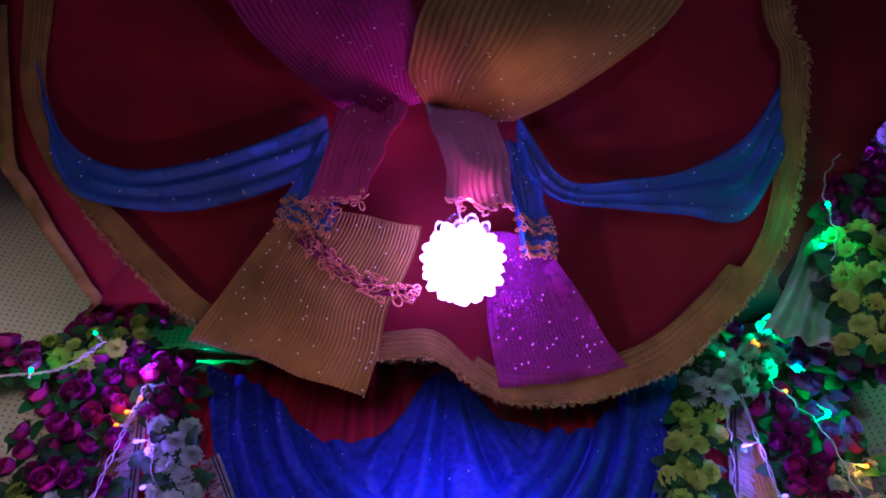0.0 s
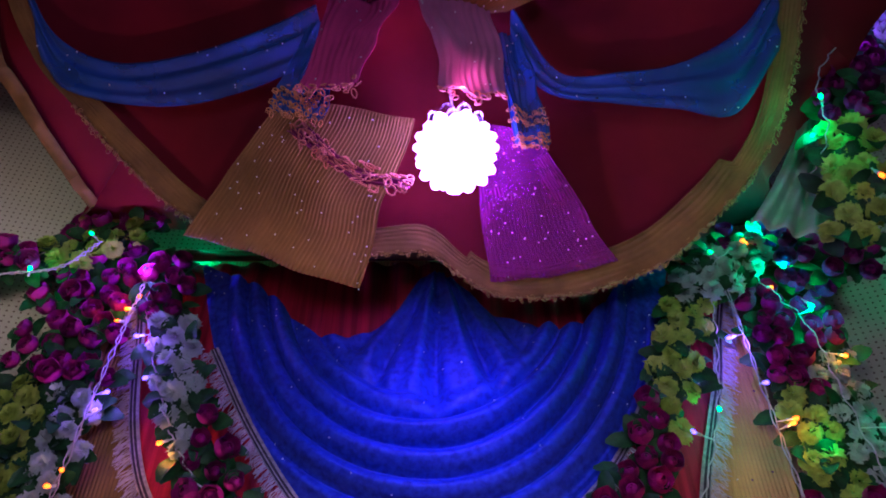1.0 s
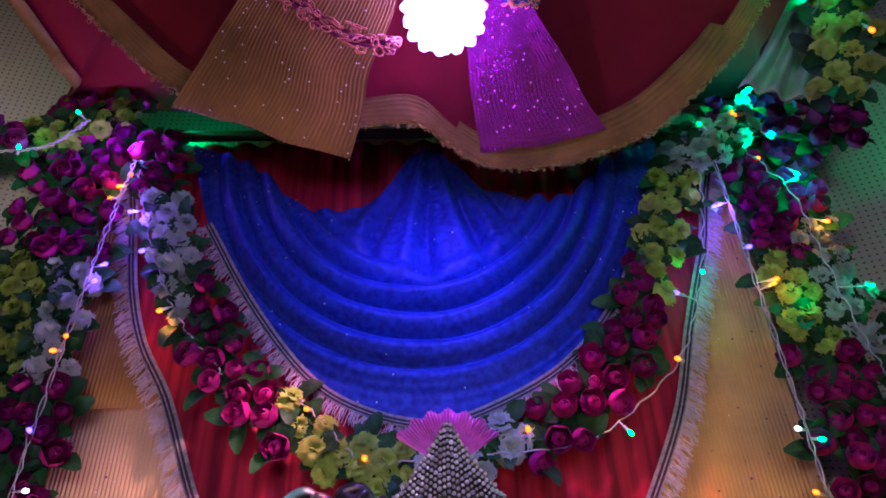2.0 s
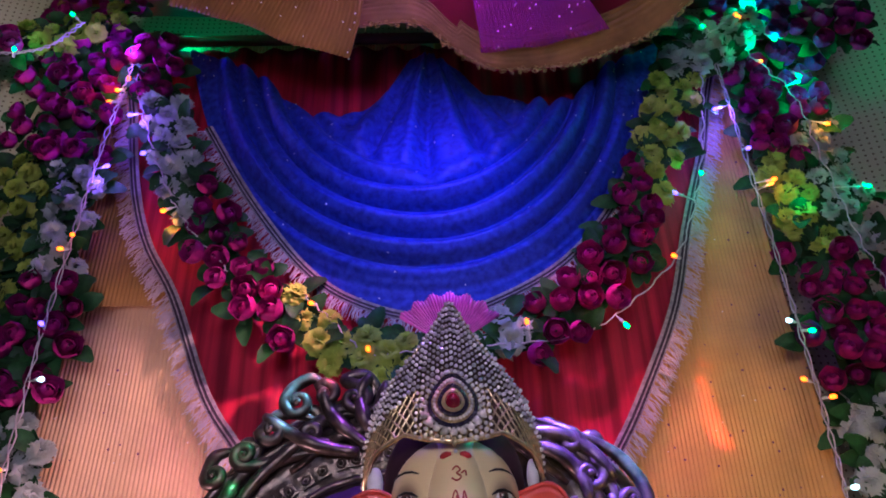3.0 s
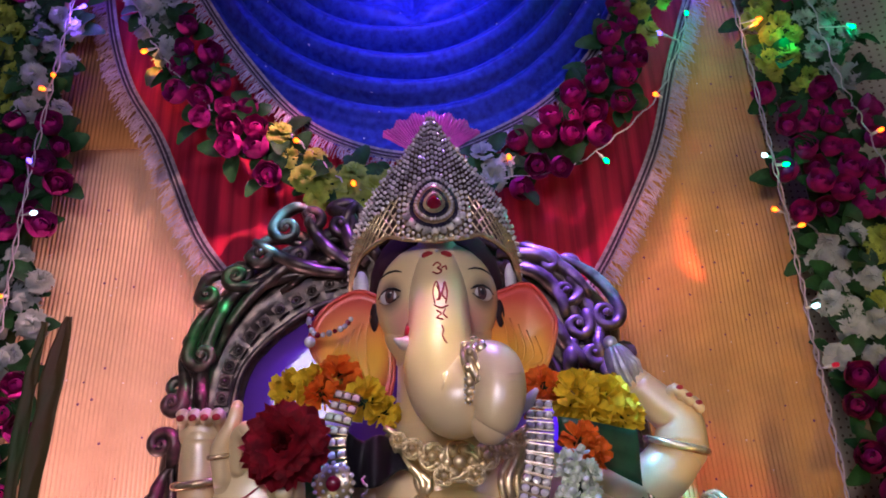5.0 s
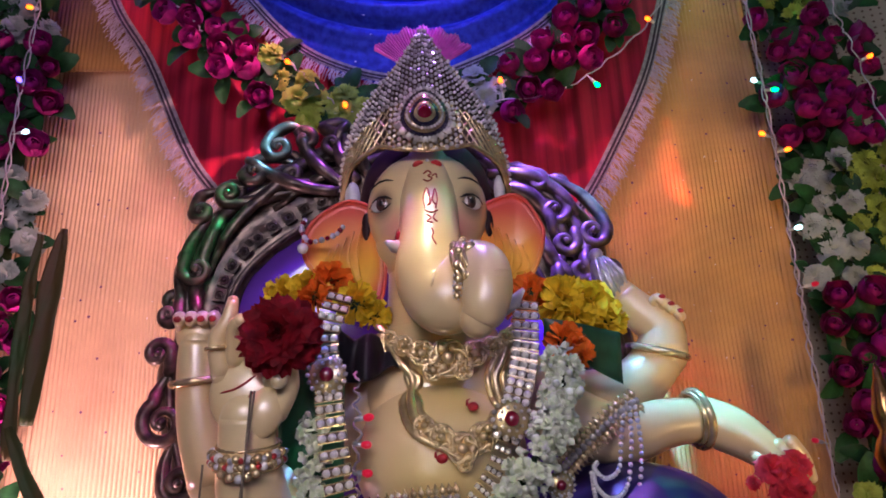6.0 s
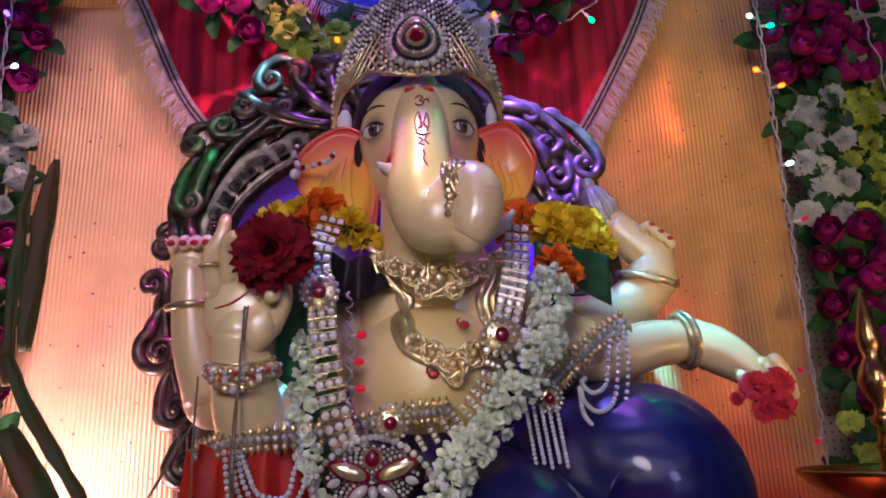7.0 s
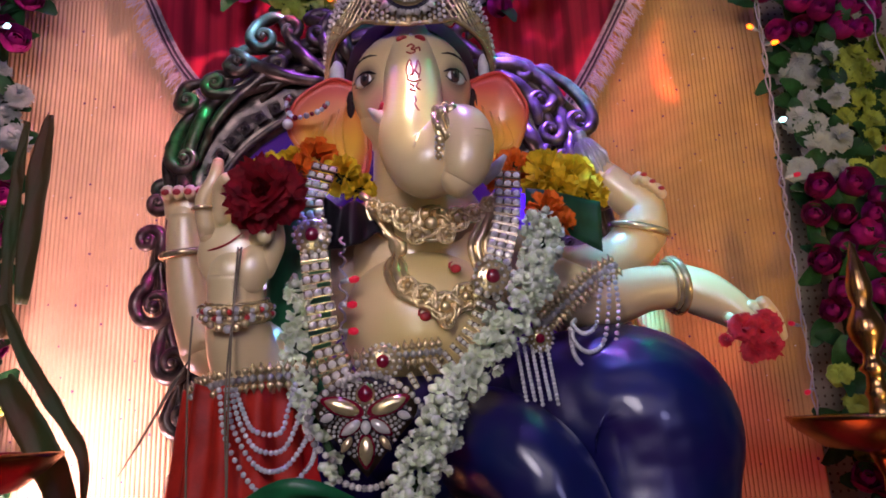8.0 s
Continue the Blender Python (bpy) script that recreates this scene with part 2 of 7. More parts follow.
# the gold cloth made paler and pinker, with the strong light in its colour
M_GOLDLIT = material("peach_pleated_cloth", (0.68, 0.44, 0.25), 0.5, vary=0.2, scale=7, fine=800, bump=0.3)
M_BORDER = material("olive_gauze", (0.26, 0.14, 0.035), 0.6, vary=0.4, scale=14, fine=800, bump=0.3)
M_GOLD = material("gold_pleated_cloth", (0.62, 0.36, 0.12), 0.5, vary=0.25, scale=7, fine=800, bump=0.3)
M_GOLDDARK = material("gold_gauze", (0.36, 0.19, 0.05), 0.55, vary=0.3, scale=9, fine=800, bump=0.3)
M_PINK = material("magenta_gauze", (0.36, 0.02, 0.15), 0.55, vary=0.3, scale=9, fine=800, bump=0.3)
M_PURPLE = material("purple_gauze", (0.40, 0.03, 0.27), 0.55, vary=0.3, scale=9, fine=800, bump=0.3)
for m, a in ((M_GOLDDARK, 0.74), (M_PINK, 0.70), (M_PURPLE, 0.60), (M_BLUESW, 0.66)):
    m.node_tree.nodes["Principled BSDF"].inputs["Alpha"].default_value = a
# magenta gauze with the lamp's light on the hanging end put into its colour
M_PINKLIT = material("rose_gauze", (0.62, 0.05, 0.20), 0.55, vary=0.3, scale=9, fine=800, bump=0.3)
M_MAUVE = material("mauve_gauze", (0.50, 0.16, 0.30), 0.55, vary=0.3, scale=9, fine=800, bump=0.3)
M_CORAL = material("coral_lace", (0.90, 0.30, 0.20), 0.6, vary=0.4, scale=60)
M_LACE = material("orange_lace", (0.90, 0.38, 0.12), 0.6, vary=0.4, scale=60)
M_GOLDLACE = material("gold_lace", (0.55, 0.36, 0.10), 0.5, vary=0.4, scale=60)
M_BRAIDL = material("pale_braid", (0.36, 0.31, 0.33), 0.7, vary=0.4, scale=90)
M_BRAIDD = material("dark_braid", (0.05, 0.035, 0.05), 0.7, vary=0.4, scale=90)
M_FRINGE = material("lilac_fringe", (0.66, 0.56, 0.62), 0.75, vary=0.25, scale=40)
M_CREAM = dotted_material()
M_WALL = material("painted_wall", (0.30, 0.26, 0.24), 0.9, vary=0.1, scale=3)
M_WOOD = material("dark_wood", (0.10, 0.06, 0.035), 0.5, vary=0.4, scale=12)
M_SEQ = material("sequin", (0.92, 0.88, 0.92), 0.3, 0.4, bump=0)
M_DOT = material("woven_dot", (0.20, 0.08, 0.16), 0.6, bump=0)
M_FMAG = material("magenta_petal", (0.36, 0.010, 0.16), 0.6, vary=0.5, scale=50, hue_random=0.3)
M_FWHITE = material("white_petal", (0.38, 0.42, 0.37), 0.65, vary=0.15, scale=50, hue_random=0.12)
M_FYEL = material("yellow_green_petal", (0.36, 0.46, 0.06), 0.65, vary=0.3, scale=50, hue_random=0.2)
M_LEAF = material("green_leaf", (0.022, 0.085, 0.022), 0.5, vary=0.5, scale=50, hue_random=0.35)
M_STEM = material("green_stem", (0.03, 0.07, 0.02), 0.7)
M_WIRE = material("white_wire", (0.55, 0.48, 0.52), 0.5, vary=0.2, scale=30)
LED = {"g": (0.0, 1.0, 0.14), "o": (1.0, 0.12, 0.0), "v": (0.16, 0.08, 1.0), "r": (1.0, 0.01, 0.05), "w": (0.5, 0.9, 0.9)}
M_LED = {k: material("led_" + k, tuple(0.3 * v for v in c), 0.3, bump=0, emit=c, strength=0.35 if k == "r" else 6.0) for k, c in LED.items()}
M_CAP = material("led_socket", (0.7, 0.7, 0.66), 0.4)
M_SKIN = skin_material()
M_EAR = ear_material()
M_HAIR = material("dark_hair_paint", (0.035, 0.014, 0.014), 0.6, vary=0.3, scale=40)
M_WHITE = material("ivory_paint", (0.75, 0.72, 0.66), 0.3)
M_BLACK = material("black_paint", (0.012, 0.008, 0.008), 0.3)
M_LINE = material("red_paint", (0.45, 0.02, 0.02), 0.35)
M_DHOTI = material("blue_enamel", (0.004, 0.012, 0.075), 0.34, vary=0.5, scale=7, coat=0.3, second=(0.020, 0.006, 0.085), fine=9, bump=0.9)
M_DHOTI.node_tree.nodes["Bump"].inputs["Distance"].default_value = 0.025
M_GOLDM = material("gold_metal", (0.90, 0.70, 0.35), 0.23, 0.72, vary=0.35, scale=60, bump=0.3, fine=250)
M_SILVER = material("silver_metal", (0.66, 0.66, 0.70), 0.28, 0.6, vary=0.3, scale=60)
# glints are put into the colour: some stones bright, others dark
M_STONE = material("clear_stone", (1.0, 0.94, 0.80), 0.10, 0.15, vary=0.2, scale=200, bump=0, island=0.62, coat=1.0)
M_RUBY = material("ruby_stone", (0.20, 0.004, 0.02), 0.05, 0.0, bump=0, coat=1.0)
M_ENAMEL = material("navy_enamel", (0.015, 0.012, 0.04), 0.2, bump=0, coat=0.8)
M_PEARL = material("pearl", (0.84, 0.82, 0.78), 0.18, 0.2, vary=0.15, scale=90, bump=0, coat=0.6)
M_BRONZE = material("antique_bronze", (0.14, 0.10, 0.075), 0.32, 0.6, vary=0.75, scale=45, bump=0.8, fine=110)
M_CUSHION = material("violet_panel", (0.16, 0.05, 0.42), 0.25, vary=0.3, scale=5, coat=0.5)
M_ROSE = material("crimson_petal", (0.21, 0.002, 0.007), 0.75, vary=0.6, scale=60)
M_MARY = material("yellow_marigold", (0.92, 0.66, 0.02), 0.7, vary=0.3, scale=80)
M_MARO = material("orange_marigold", (0.92, 0.20, 0.012), 0.7, vary=0.3, scale=80)
M_JAS = material("jasmine_petal", (0.86, 0.86, 0.72), 0.55, vary=0.2, scale=80, hue_random=0.15, second=(0.62, 0.70, 0.40))
M_BANANA = material("banana_leaf", (0.02, 0.09, 0.035), 0.35, vary=0.5, scale=30)
M_REDCL = material("red_brocade", (0.55, 0.03, 0.015), 0.5, vary=0.4, scale=25)
M_GREENCL = material("green_silk", (0.015, 0.16, 0.045), 0.4, vary=0.4, scale=25)
M_BLACKCL = material("black_silk", (0.014, 0.012, 0.014), 0.5, vary=0.3, scale=25)
M_DRY = material("dry_leaf", (0.11, 0.05, 0.018), 0.5, vary=0.6, scale=15, second=(0.045, 0.075, 0.02), stretch=(1, 1, 0.35))
M_BRASS = material("brass", (0.60, 0.34, 0.12), 0.25, 1.0, vary=0.4, scale=25, bump=0.2)
M_PETALGL = glass("clear_petal", (0.92, 0.85, 1.0), 0.12)
M_CORE = material("lamp_core", (0.9, 0.85, 1.0), 0.3, bump=0, emit=(0.42, 0.16, 1.0), strength=32.0)
# gilt darkened to carry the shade between stones and wires
M_GAPGILT = material("dark_gilt", (0.07, 0.04, 0.018), 0.45, 0.5, vary=0.5, scale=80)
M_BROWN = material("brown_eye_shade", (0.10, 0.04, 0.03), 0.4)
M_PETALLIT = material("lit_petal", (0.9, 0.85, 1.0), 0.2, bump=0, emit=(0.45, 0.22, 1.0), strength=15.0)
M_THREAD = material("tan_thread", (0.22, 0.17, 0.11), 0.7)
M_PINKF = material("coral_petal", (0.66, 0.03, 0.05), 0.55, vary=0.4, scale=80)
M_FOIL = material("pink_foil", (0.75, 0.12, 0.55), 0.3, 0.2, vary=0.3, scale=60)
M_PALE = material("pale_gauze", (0.40, 0.42, 0.34), 0.7, vary=0.3, scale=12, fine=700)
M_FLOOR = material("grey_floor", (0.22, 0.20, 0.19), 0.5, vary=0.2, scale=3)

# ---- helpers for building ----
ORIGIN = {}


def thing(name, at, label, category, group="", kind=""):
    ob = new(name)
    ob.empty_display_size = 0.05
    ob.location = at
    ORIGIN[ob] = Vector(at)
    return tagged(ob, label, category, group, kind)


def finish(bm, name, mats, smooth):
    me = bpy.data.meshes.new(name)
    bmesh.ops.recalc_face_normals(bm, faces=bm.faces)
    bm.to_mesh(me)
    bm.free()
    for m in (mats if isinstance(mats, (list, tuple)) else [mats]):
        me.materials.append(m)
    if smooth:
        me.shade_smooth()
    else:
        me.shade_flat()
    return me


def part(name, bm, mat, parent, label="", smooth=True, kind=""):
    o = ORIGIN[parent]
    bmesh.ops.translate(bm, verts=bm.verts, vec=-o)
    ob = new(name, finish(bm, name, mat, smooth))
    ob.parent = parent
    ORIGIN[ob] = o
    return tagged(ob, label, kind=kind)


def solo(name, bm, mat, label, category, smooth=True, group="", kind=""):
    """A thing that is one mesh, with its origin at its base."""
    lo = Vector((sum(v.co.x for v in bm.verts) / len(bm.verts), sum(v.co.y for v in bm.verts) / len(bm.verts), min(v.co.z for v in bm.verts)))
    bmesh.ops.translate(bm, verts=bm.verts, vec=-lo)
    ob = new(name, finish(bm, name, mat, smooth))
    ob.location = lo
    ORIGIN[ob] = lo
    return tagged(ob, label, category, group, kind)


def piece(name, me, m, parent):
    """An object of its own on shared mesh data, at the world pose m, under a thing."""
    ob = new(name, me)
    ob.parent = parent
    ob.matrix_basis = Matrix.Translation(-ORIGIN[parent]) @ m
    return ob


def spline(pts, n):
    """n points evenly along a smooth line through pts (any dimension)."""
    p = np.array(pts, float)
    p = np.vstack([2 * p[0] - p[1], p, 2 * p[-1] - p[-2]])
    out = []
    for k in range(n):
        s = k / (n - 1) * (len(p) - 3)
        i = min(int(s), len(p) - 4)
        t = s - i
        a, b, c, d = p[i:i + 4]
        out.append(0.5 * (2 * b + (c - a) * t + (2 * a - 5 * b + 4 * c - d) * t * t + (3 * b - a - 3 * c + d) * t ** 3))
    return out


def tube(bm, pts, radii, seg=10, mi=0, flat=1.0, caps=True, up=(0, -1, 0)):
    """A round or flattened bar along pts; flat scales it towards up."""
    pts = [Vector(p) for p in pts]
    if not hasattr(radii, "__len__"):
        radii = [radii] * len(pts)
    rings, side = [], None
    for i, p in enumerate(pts):
        d = (pts[min(i + 1, len(pts) - 1)] - pts[max(i - 1, 0)]).normalized()
        u = Vector(up)
        u = u - d * u.dot(d)
        if u.length < 0.15:
            u = Vector((0.3, 0.2, 1)) - d * Vector((0.3, 0.2, 1)).dot(d)
        u.normalize()
        if side is not None and u.dot(side) < 0:
            u = -u
        side = u
        s = d.cross(u)
        rings.append([bm.verts.new(p + float(radii[i]) * (math.cos(a) * s + math.sin(a) * u * flat)) for a in [2 * math.pi * k / seg for k in range(seg)]])
    fs = []
    for a, b in zip(rings, rings[1:]):
        for k in range(seg):
            fs.append(bm.faces.new((a[k], a[(k + 1) % seg], b[(k + 1) % seg], b[k])))
    if caps:
        fs += [bm.faces.new(rings[0][::-1]), bm.faces.new(rings[-1])]
    for f in fs:
        f.material_index = mi
        f.smooth = True
    return fs


BALLS = {}


def ball(bm, at, r, mi=0, seg=16, rings=10, turn=(0, 0, 0)):
    """A ball or ellipsoid, from a stored unit one."""
    r = (r, r, r) if not hasattr(r, "__len__") else r
    if (seg, rings) not in BALLS:
        pts = [(0, 0, 1)] + [(math.sin(t) * math.cos(a), math.sin(t) * math.sin(a), math.cos(t)) for t in [math.pi * j / rings for j in range(1, rings)] for a in [2 * math.pi * k / seg for k in range(seg)]] + [(0, 0, -1)]
        faces = [(0, 1 + k, 1 + (k + 1) % seg) for k in range(seg)]
        for j in range(rings - 2):
            o = 1 + j * seg
            faces += [(o + k, o + seg + k, o + seg + (k + 1) % seg, o + (k + 1) % seg) for k in range(seg)]
        o, e = 1 + (rings - 2) * seg, len(pts) - 1
        faces += [(o + k, e, o + (k + 1) % seg) for k in range(seg)]
        BALLS[seg, rings] = [Vector(p) for p in pts], faces
    pts, faces = BALLS[seg, rings]
    m = pose(*at, *turn) @ Matrix.Diagonal((*r, 1))
    vs = [bm.verts.new(m @ p) for p in pts]
    for f in faces:
        f = bm.faces.new([vs[i] for i in f])
        f.material_index = mi
        f.smooth = True
    return vs


def stone(bm, p, r, turn=0.0):
    """A small cut stone with flat facets."""
    ball(bm, tuple(p), r, 0, 6, 4, (turn, turn * 0.7, turn * 1.3))


def box(bm, lo, hi, mi=0):
    c, s = [(a + b) / 2 for a, b in zip(lo, hi)], [abs(b - a) for a, b in zip(lo, hi)]
    before = len(bm.faces)
    bmesh.ops.create_cube(bm, size=1, matrix=Matrix.Translation(c) @ Matrix.Diagonal((*s, 1)))
    bm.faces.ensure_lookup_table()
    for f in bm.faces[before:]:
        f.material_index = mi


def sheet(fn, nu, nv, thick=0.0015, mi=0):
    """A cloth of two skins from fn(u, v) with u, v from 0 to 1."""
    bm = bmesh.new()
    g = [[Vector(fn(i / nu, j / nv)) for j in range(nv + 1)] for i in range(nu + 1)]
    skins = []
    for side in (0, 1):
        vs = []
        for i in range(nu + 1):
            row = []
            for j in range(nv + 1):
                a = g[min(i + 1, nu)][j] - g[max(i - 1, 0)][j]
                b = g[i][min(j + 1, nv)] - g[i][max(j - 1, 0)]
                nrm = a.cross(b)
                nrm = nrm.normalized() if nrm.length > 1e-12 else Vector((0, -1, 0))
                row.append(bm.verts.new(g[i][j] + nrm * thick * (side - 0.5)))
            vs.append(row)
        for i in range(nu):
            for j in range(nv):
                q = (vs[i][j], vs[i + 1][j], vs[i + 1][j + 1], vs[i][j + 1])
                bm.faces.new(q if side else q[::-1])
        skins.append(vs)
    a, b = skins
    rim = [(i, 0) for i in range(nu)] + [(nu, j) for j in range(nv)] + [(i, nv) for i in range(nu, 0, -1)] + [(0, j) for j in range(nv, 0, -1)]
    for (i, j), (k, m) in zip(rim, rim[1:] + rim[:1]):
        bm.faces.new((a[i][j], a[k][m], b[k][m], b[i][j]))
    for f in bm.faces:
        f.material_index = mi
        f.smooth = True
    return bm


def ribbon(bm, pts, width, out, thick=0.003, mi=0):
    """A flat band along pts, spreading by width towards out(i) in its plane."""
    pts = [Vector(p) for p in pts]
    rows = []
    for i, p in enumerate(pts):
        o = Vector(out(i))
        d = (pts[min(i + 1, len(pts) - 1)] - pts[max(i - 1, 0)]).normalized()
        nrm = d.cross(o).normalized()
        if nrm.y > 0:
            nrm = -nrm
        rows.append([bm.verts.new(q) for q in (p, p + o * width, p + o * width + nrm * thick, p + nrm * thick)])
    for a, b in zip(rows, rows[1:]):
        for k in range(4):
            f = bm.faces.new((a[k], a[(k + 1) % 4], b[(k + 1) % 4], b[k]))
            f.material_index = mi
    bm.faces.new(rows[0]), bm.faces.new(rows[-1])


def outward(pts, k, centre=(0.0, 2.6)):
    """The in-plane normal (x, z) of a line at point k, away from centre."""
    a, b = Vector(pts[max(k - 1, 0)]), Vector(pts[min(k + 1, len(pts) - 1)])
    d = (b - a).normalized()
    n = Vector((d.z, 0, -d.x)).normalized()
    away = Vector(pts[k]) - Vector((centre[0], pts[k][1], centre[1]))
    return n if n.dot(away) > 0 else -n


# ---- the closed room ----
def slab(name, lo, hi, mat, label, category):
    bm = bmesh.new()
    box(bm, lo, hi)
    return solo(name, bm, mat, label, category, False, kind="structure")


slab("floor", (-2.6, -3.0, -0.1), (2.6, 2.1, 0.0), M_FLOOR, "plain grey floor of the room", "floor")
slab("ceiling", (-2.6, -3.0, 4.3), (2.6, 2.1, 4.4), M_WALL, "plain dim ceiling above the cloth canopy", "ceiling")
slab("wall_back", (-2.6, 1.95, 0.0), (2.6, 2.1, 4.3), M_WALL, "plain painted wall behind the shrine", "wall")
slab("wall_front", (-2.6, -3.0, 0.0), (2.6, -2.85, 4.3), M_WALL, "plain painted wall facing the shrine", "wall")
slab("wall_left", (-2.6, -2.85, 0.0), (-2.5, 1.95, 4.3), M_WALL, "plain painted side wall", "wall")
slab("wall_right", (2.5, -2.85, 0.0), (2.6, 1.95, 4.3), M_WALL, "plain painted side wall", "wall")
bm = bmesh.new()
box(bm, (-0.95, 0.92, 0.0), (1.0, 1.62, 0.72))
platform = solo("platform", bm, M_RED, "red cloth-covered platform below the idol", "platform", False, kind="structure")


# cream dotted cloth stretched behind everything
def cream(u, v):
    x = -1.9 + 3.8 * u
    return (x, 1.76 + 0.012 * math.sin(x * 7) - 0.35 * max(0, abs(x) - 1.05), 0.02 + 3.7 * v)


solo("backdrop_cloth", sheet(cream, 60, 24), M_CREAM, "cream cloth with small woven dots stretched over the back wall", "cloth", kind="structure")

# ---- gold pleated panels ----


def gold_panel(x0, x1, seed, label):
    ridges = int((x1 - x0) / 0.0095)
    top, bottom = 2.95, 0.72

    def fn(u, v):
        x = x0 + (x1 - x0) * u
        z = bottom + (top - bottom) * v
        wave = 0.0022 * math.cos(2 * math.pi * ridges * u)
        fold = 0.008 * noise.noise((x * 4 + seed, z * 0.8, 0)) + 0.006 * noise.noise((x * 14 + seed, z * 0.5, 3))
        edge = -0.018 * math.exp(-((x - (x1 if x1 > 0 else x0)) / 0.012) ** 2)
        return (x + 0.004 * noise.noise((z * 3, seed, 1)), 1.665 + wave + fold + edge, z)

    t = thing("pleated_curtain", ((x0 + x1) / 2, 1.665, bottom), label, "curtain", "gold curtains beside the red swag")
    part("cloth", sheet(fn, ridges * 6, 26, 0.001), M_GOLDLIT if x0 < -0.5 else M_GOLD, t)
    rnd = random.Random(seed)
    for name, mat, count, r in (("sequin", M_SEQ, 70, 0.0016), ("woven_dots", M_DOT, 230, 0.0028)):
        bm = bmesh.new()
        for _ in range(count):
            u, v = rnd.random(), rnd.random() ** 1.0
            p = fn(u, v)
            bmesh.ops.create_circle(bm, cap_ends=True, segments=6, radius=r * rnd.uniform(0.7, 1.2), matrix=pose(p[0], p[1] - 0.0045, p[2], 90 + rnd.uniform(-12, 12), 0, rnd.uniform(-12, 12)))
        part("sequins" if name == "sequin" else "woven_dots", bm, mat, t, smooth=False, kind="stuff")
    return t


gold_panel(-0.90, -0.02, 3, "warm gold pleated cloth panel with scattered sequins, brightly lit")
gold_panel(0.02, 0.835, 8, "amber gold pleated cloth panel with scattered sequins")
# the folded-over upper half of the panel beside the pale columns
bm = sheet(lambda u, v: (-0.88 + 0.34 * u, 1.648 + 0.002 * math.cos(u * 220), 2.095 + 0.75 * v), 200, 8, 0.002)
solo("gold_overlay", bm, M_GOLDDARK, "darker gold gauze lapped over the top of the gold panel", "cloth")

# ---- red swag with braid and fringe ----
RED_L = [(-0.86, 2.90), (-0.80, 2.68), (-0.772, 2.536), (-0.735, 2.38), (-0.682, 2.241), (-0.597, 2.099), (-0.495, 1.868), (-0.411, 1.748), (-0.30, 1.60), (-0.10, 1.50)]
RED_R = [(0.84, 2.90), (0.765, 2.68), (0.722, 2.515), (0.672, 2.38), (0.626, 2.253), (0.559, 2.049), (0.457, 1.851), (0.377, 1.722), (0.27, 1.59), (0.06, 1.50)]
red_edge_l = [(x, 1.63, z) for x, z in spline(RED_L, 50)]
red_edge_r = [(x, 1.63, z) for x, z in spline(RED_R, 50)]


def red_cloth(u, v):
    k = v * 49
    i = min(int(k), 48)
    a = np.array(red_edge_l[i]) * (1 - k + i) + np.array(red_edge_l[i + 1]) * (k - i)
    b = np.array(red_edge_r[i]) * (1 - k + i) + np.array(red_edge_r[i + 1]) * (k - i)
    p = a * (1 - u) + b * u
    fold = 0.020 * math.sin(p[0] * 75 + 2 * noise.noise((p[0] * 6, p[2] * 1.5, 0))) * (0.5 + 0.5 * noise.noise((p[0] * 9, 0, 2)))
    return (p[0], 1.638 + fold * min(1, 6 * u, 6 * (1 - u)) * 0.9, p[2])


def braid_and_fringe(t, line, width, fringe, seed, centre, y_front):
    """Three bands of woven braid on a hem, and cut threads hanging from it."""
    rnd = random.Random(seed)
    pts = [(p[0], y_front, p[2]) for p in line]
    out = lambda i: outward(pts, i, centre)
    off = -0.55 * width
    for w, mat in ((0.3, M_BRAIDL), (0.22, M_BRAIDD), (0.14, M_BRAIDL), (0.2, M_BRAIDD), (0.14, M_BRAIDL)):
        bm = bmesh.new()
        ribbon(bm, [Vector(p) + out(i) * off for i, p in enumerate(pts)], width * w, out, 0.003 if mat == M_BRAIDL else 0.004)
        part("braid_band", bm, mat, t, smooth=False)
        off += width * w
    bm = bmesh.new()
    for i in range(len(pts) - 1):
        a, b = Vector(pts[i]), Vector(pts[i + 1])
        for s in range(max(3, int((b - a).length / 0.0022))):
            f = rnd.random()
            o = out(i) * 0.75 + Vector((0, 0, -0.45)) + Vector((rnd.gauss(0, 0.22), rnd.gauss(0, 0.2), rnd.gauss(0, 0.2)))
            p = a.lerp(b, f) + out(i) * off * 0.98
            q = p + o.normalized() * fringe * rnd.uniform(0.75, 1.1)
            mid = p.lerp(q, 0.5) + Vector((rnd.gauss(0, 0.003), -abs(rnd.gauss(0, 0.004)), 0))
            tube(bm, (p, mid, q), (0.0011, 0.0013, 0.0009), 3, caps=False)
    part("fringe", bm, M_FRINGE, t, kind="stuff")


red_swag = thing("red_swag", (0, 1.63, 1.5), "deep red sheer cloth swag with woven braid and pale fringe", "swag")
part("cloth", sheet(red_cloth, 220, 49, 0.0012), M_RED, red_swag)
braid_and_fringe(red_swag, red_edge_l, 0.025, 0.042, 1, (0, 2.7), 1.624)
braid_and_fringe(red_swag, red_edge_r, 0.025, 0.042, 2, (0, 2.7), 1.624)

# ---- blue draped swag ----
BLUE_TOP = [(-0.655, 2.86), (-0.48, 2.76), (-0.30, 2.605), (-0.13, 2.66), (-0.005, 2.83), (0.16, 2.68), (0.35, 2.63), (0.50, 2.76), (0.65, 2.86)]
BLUE_LOW = [(-0.66, 2.85), (-0.563, 2.555), (-0.428, 2.324), (-0.276, 2.126), (-0.136, 2.037), (0.018, 2.008), (0.163, 2.056), (0.307, 2.143), (0.43, 2.281), (0.532, 2.469), (0.655, 2.85)]
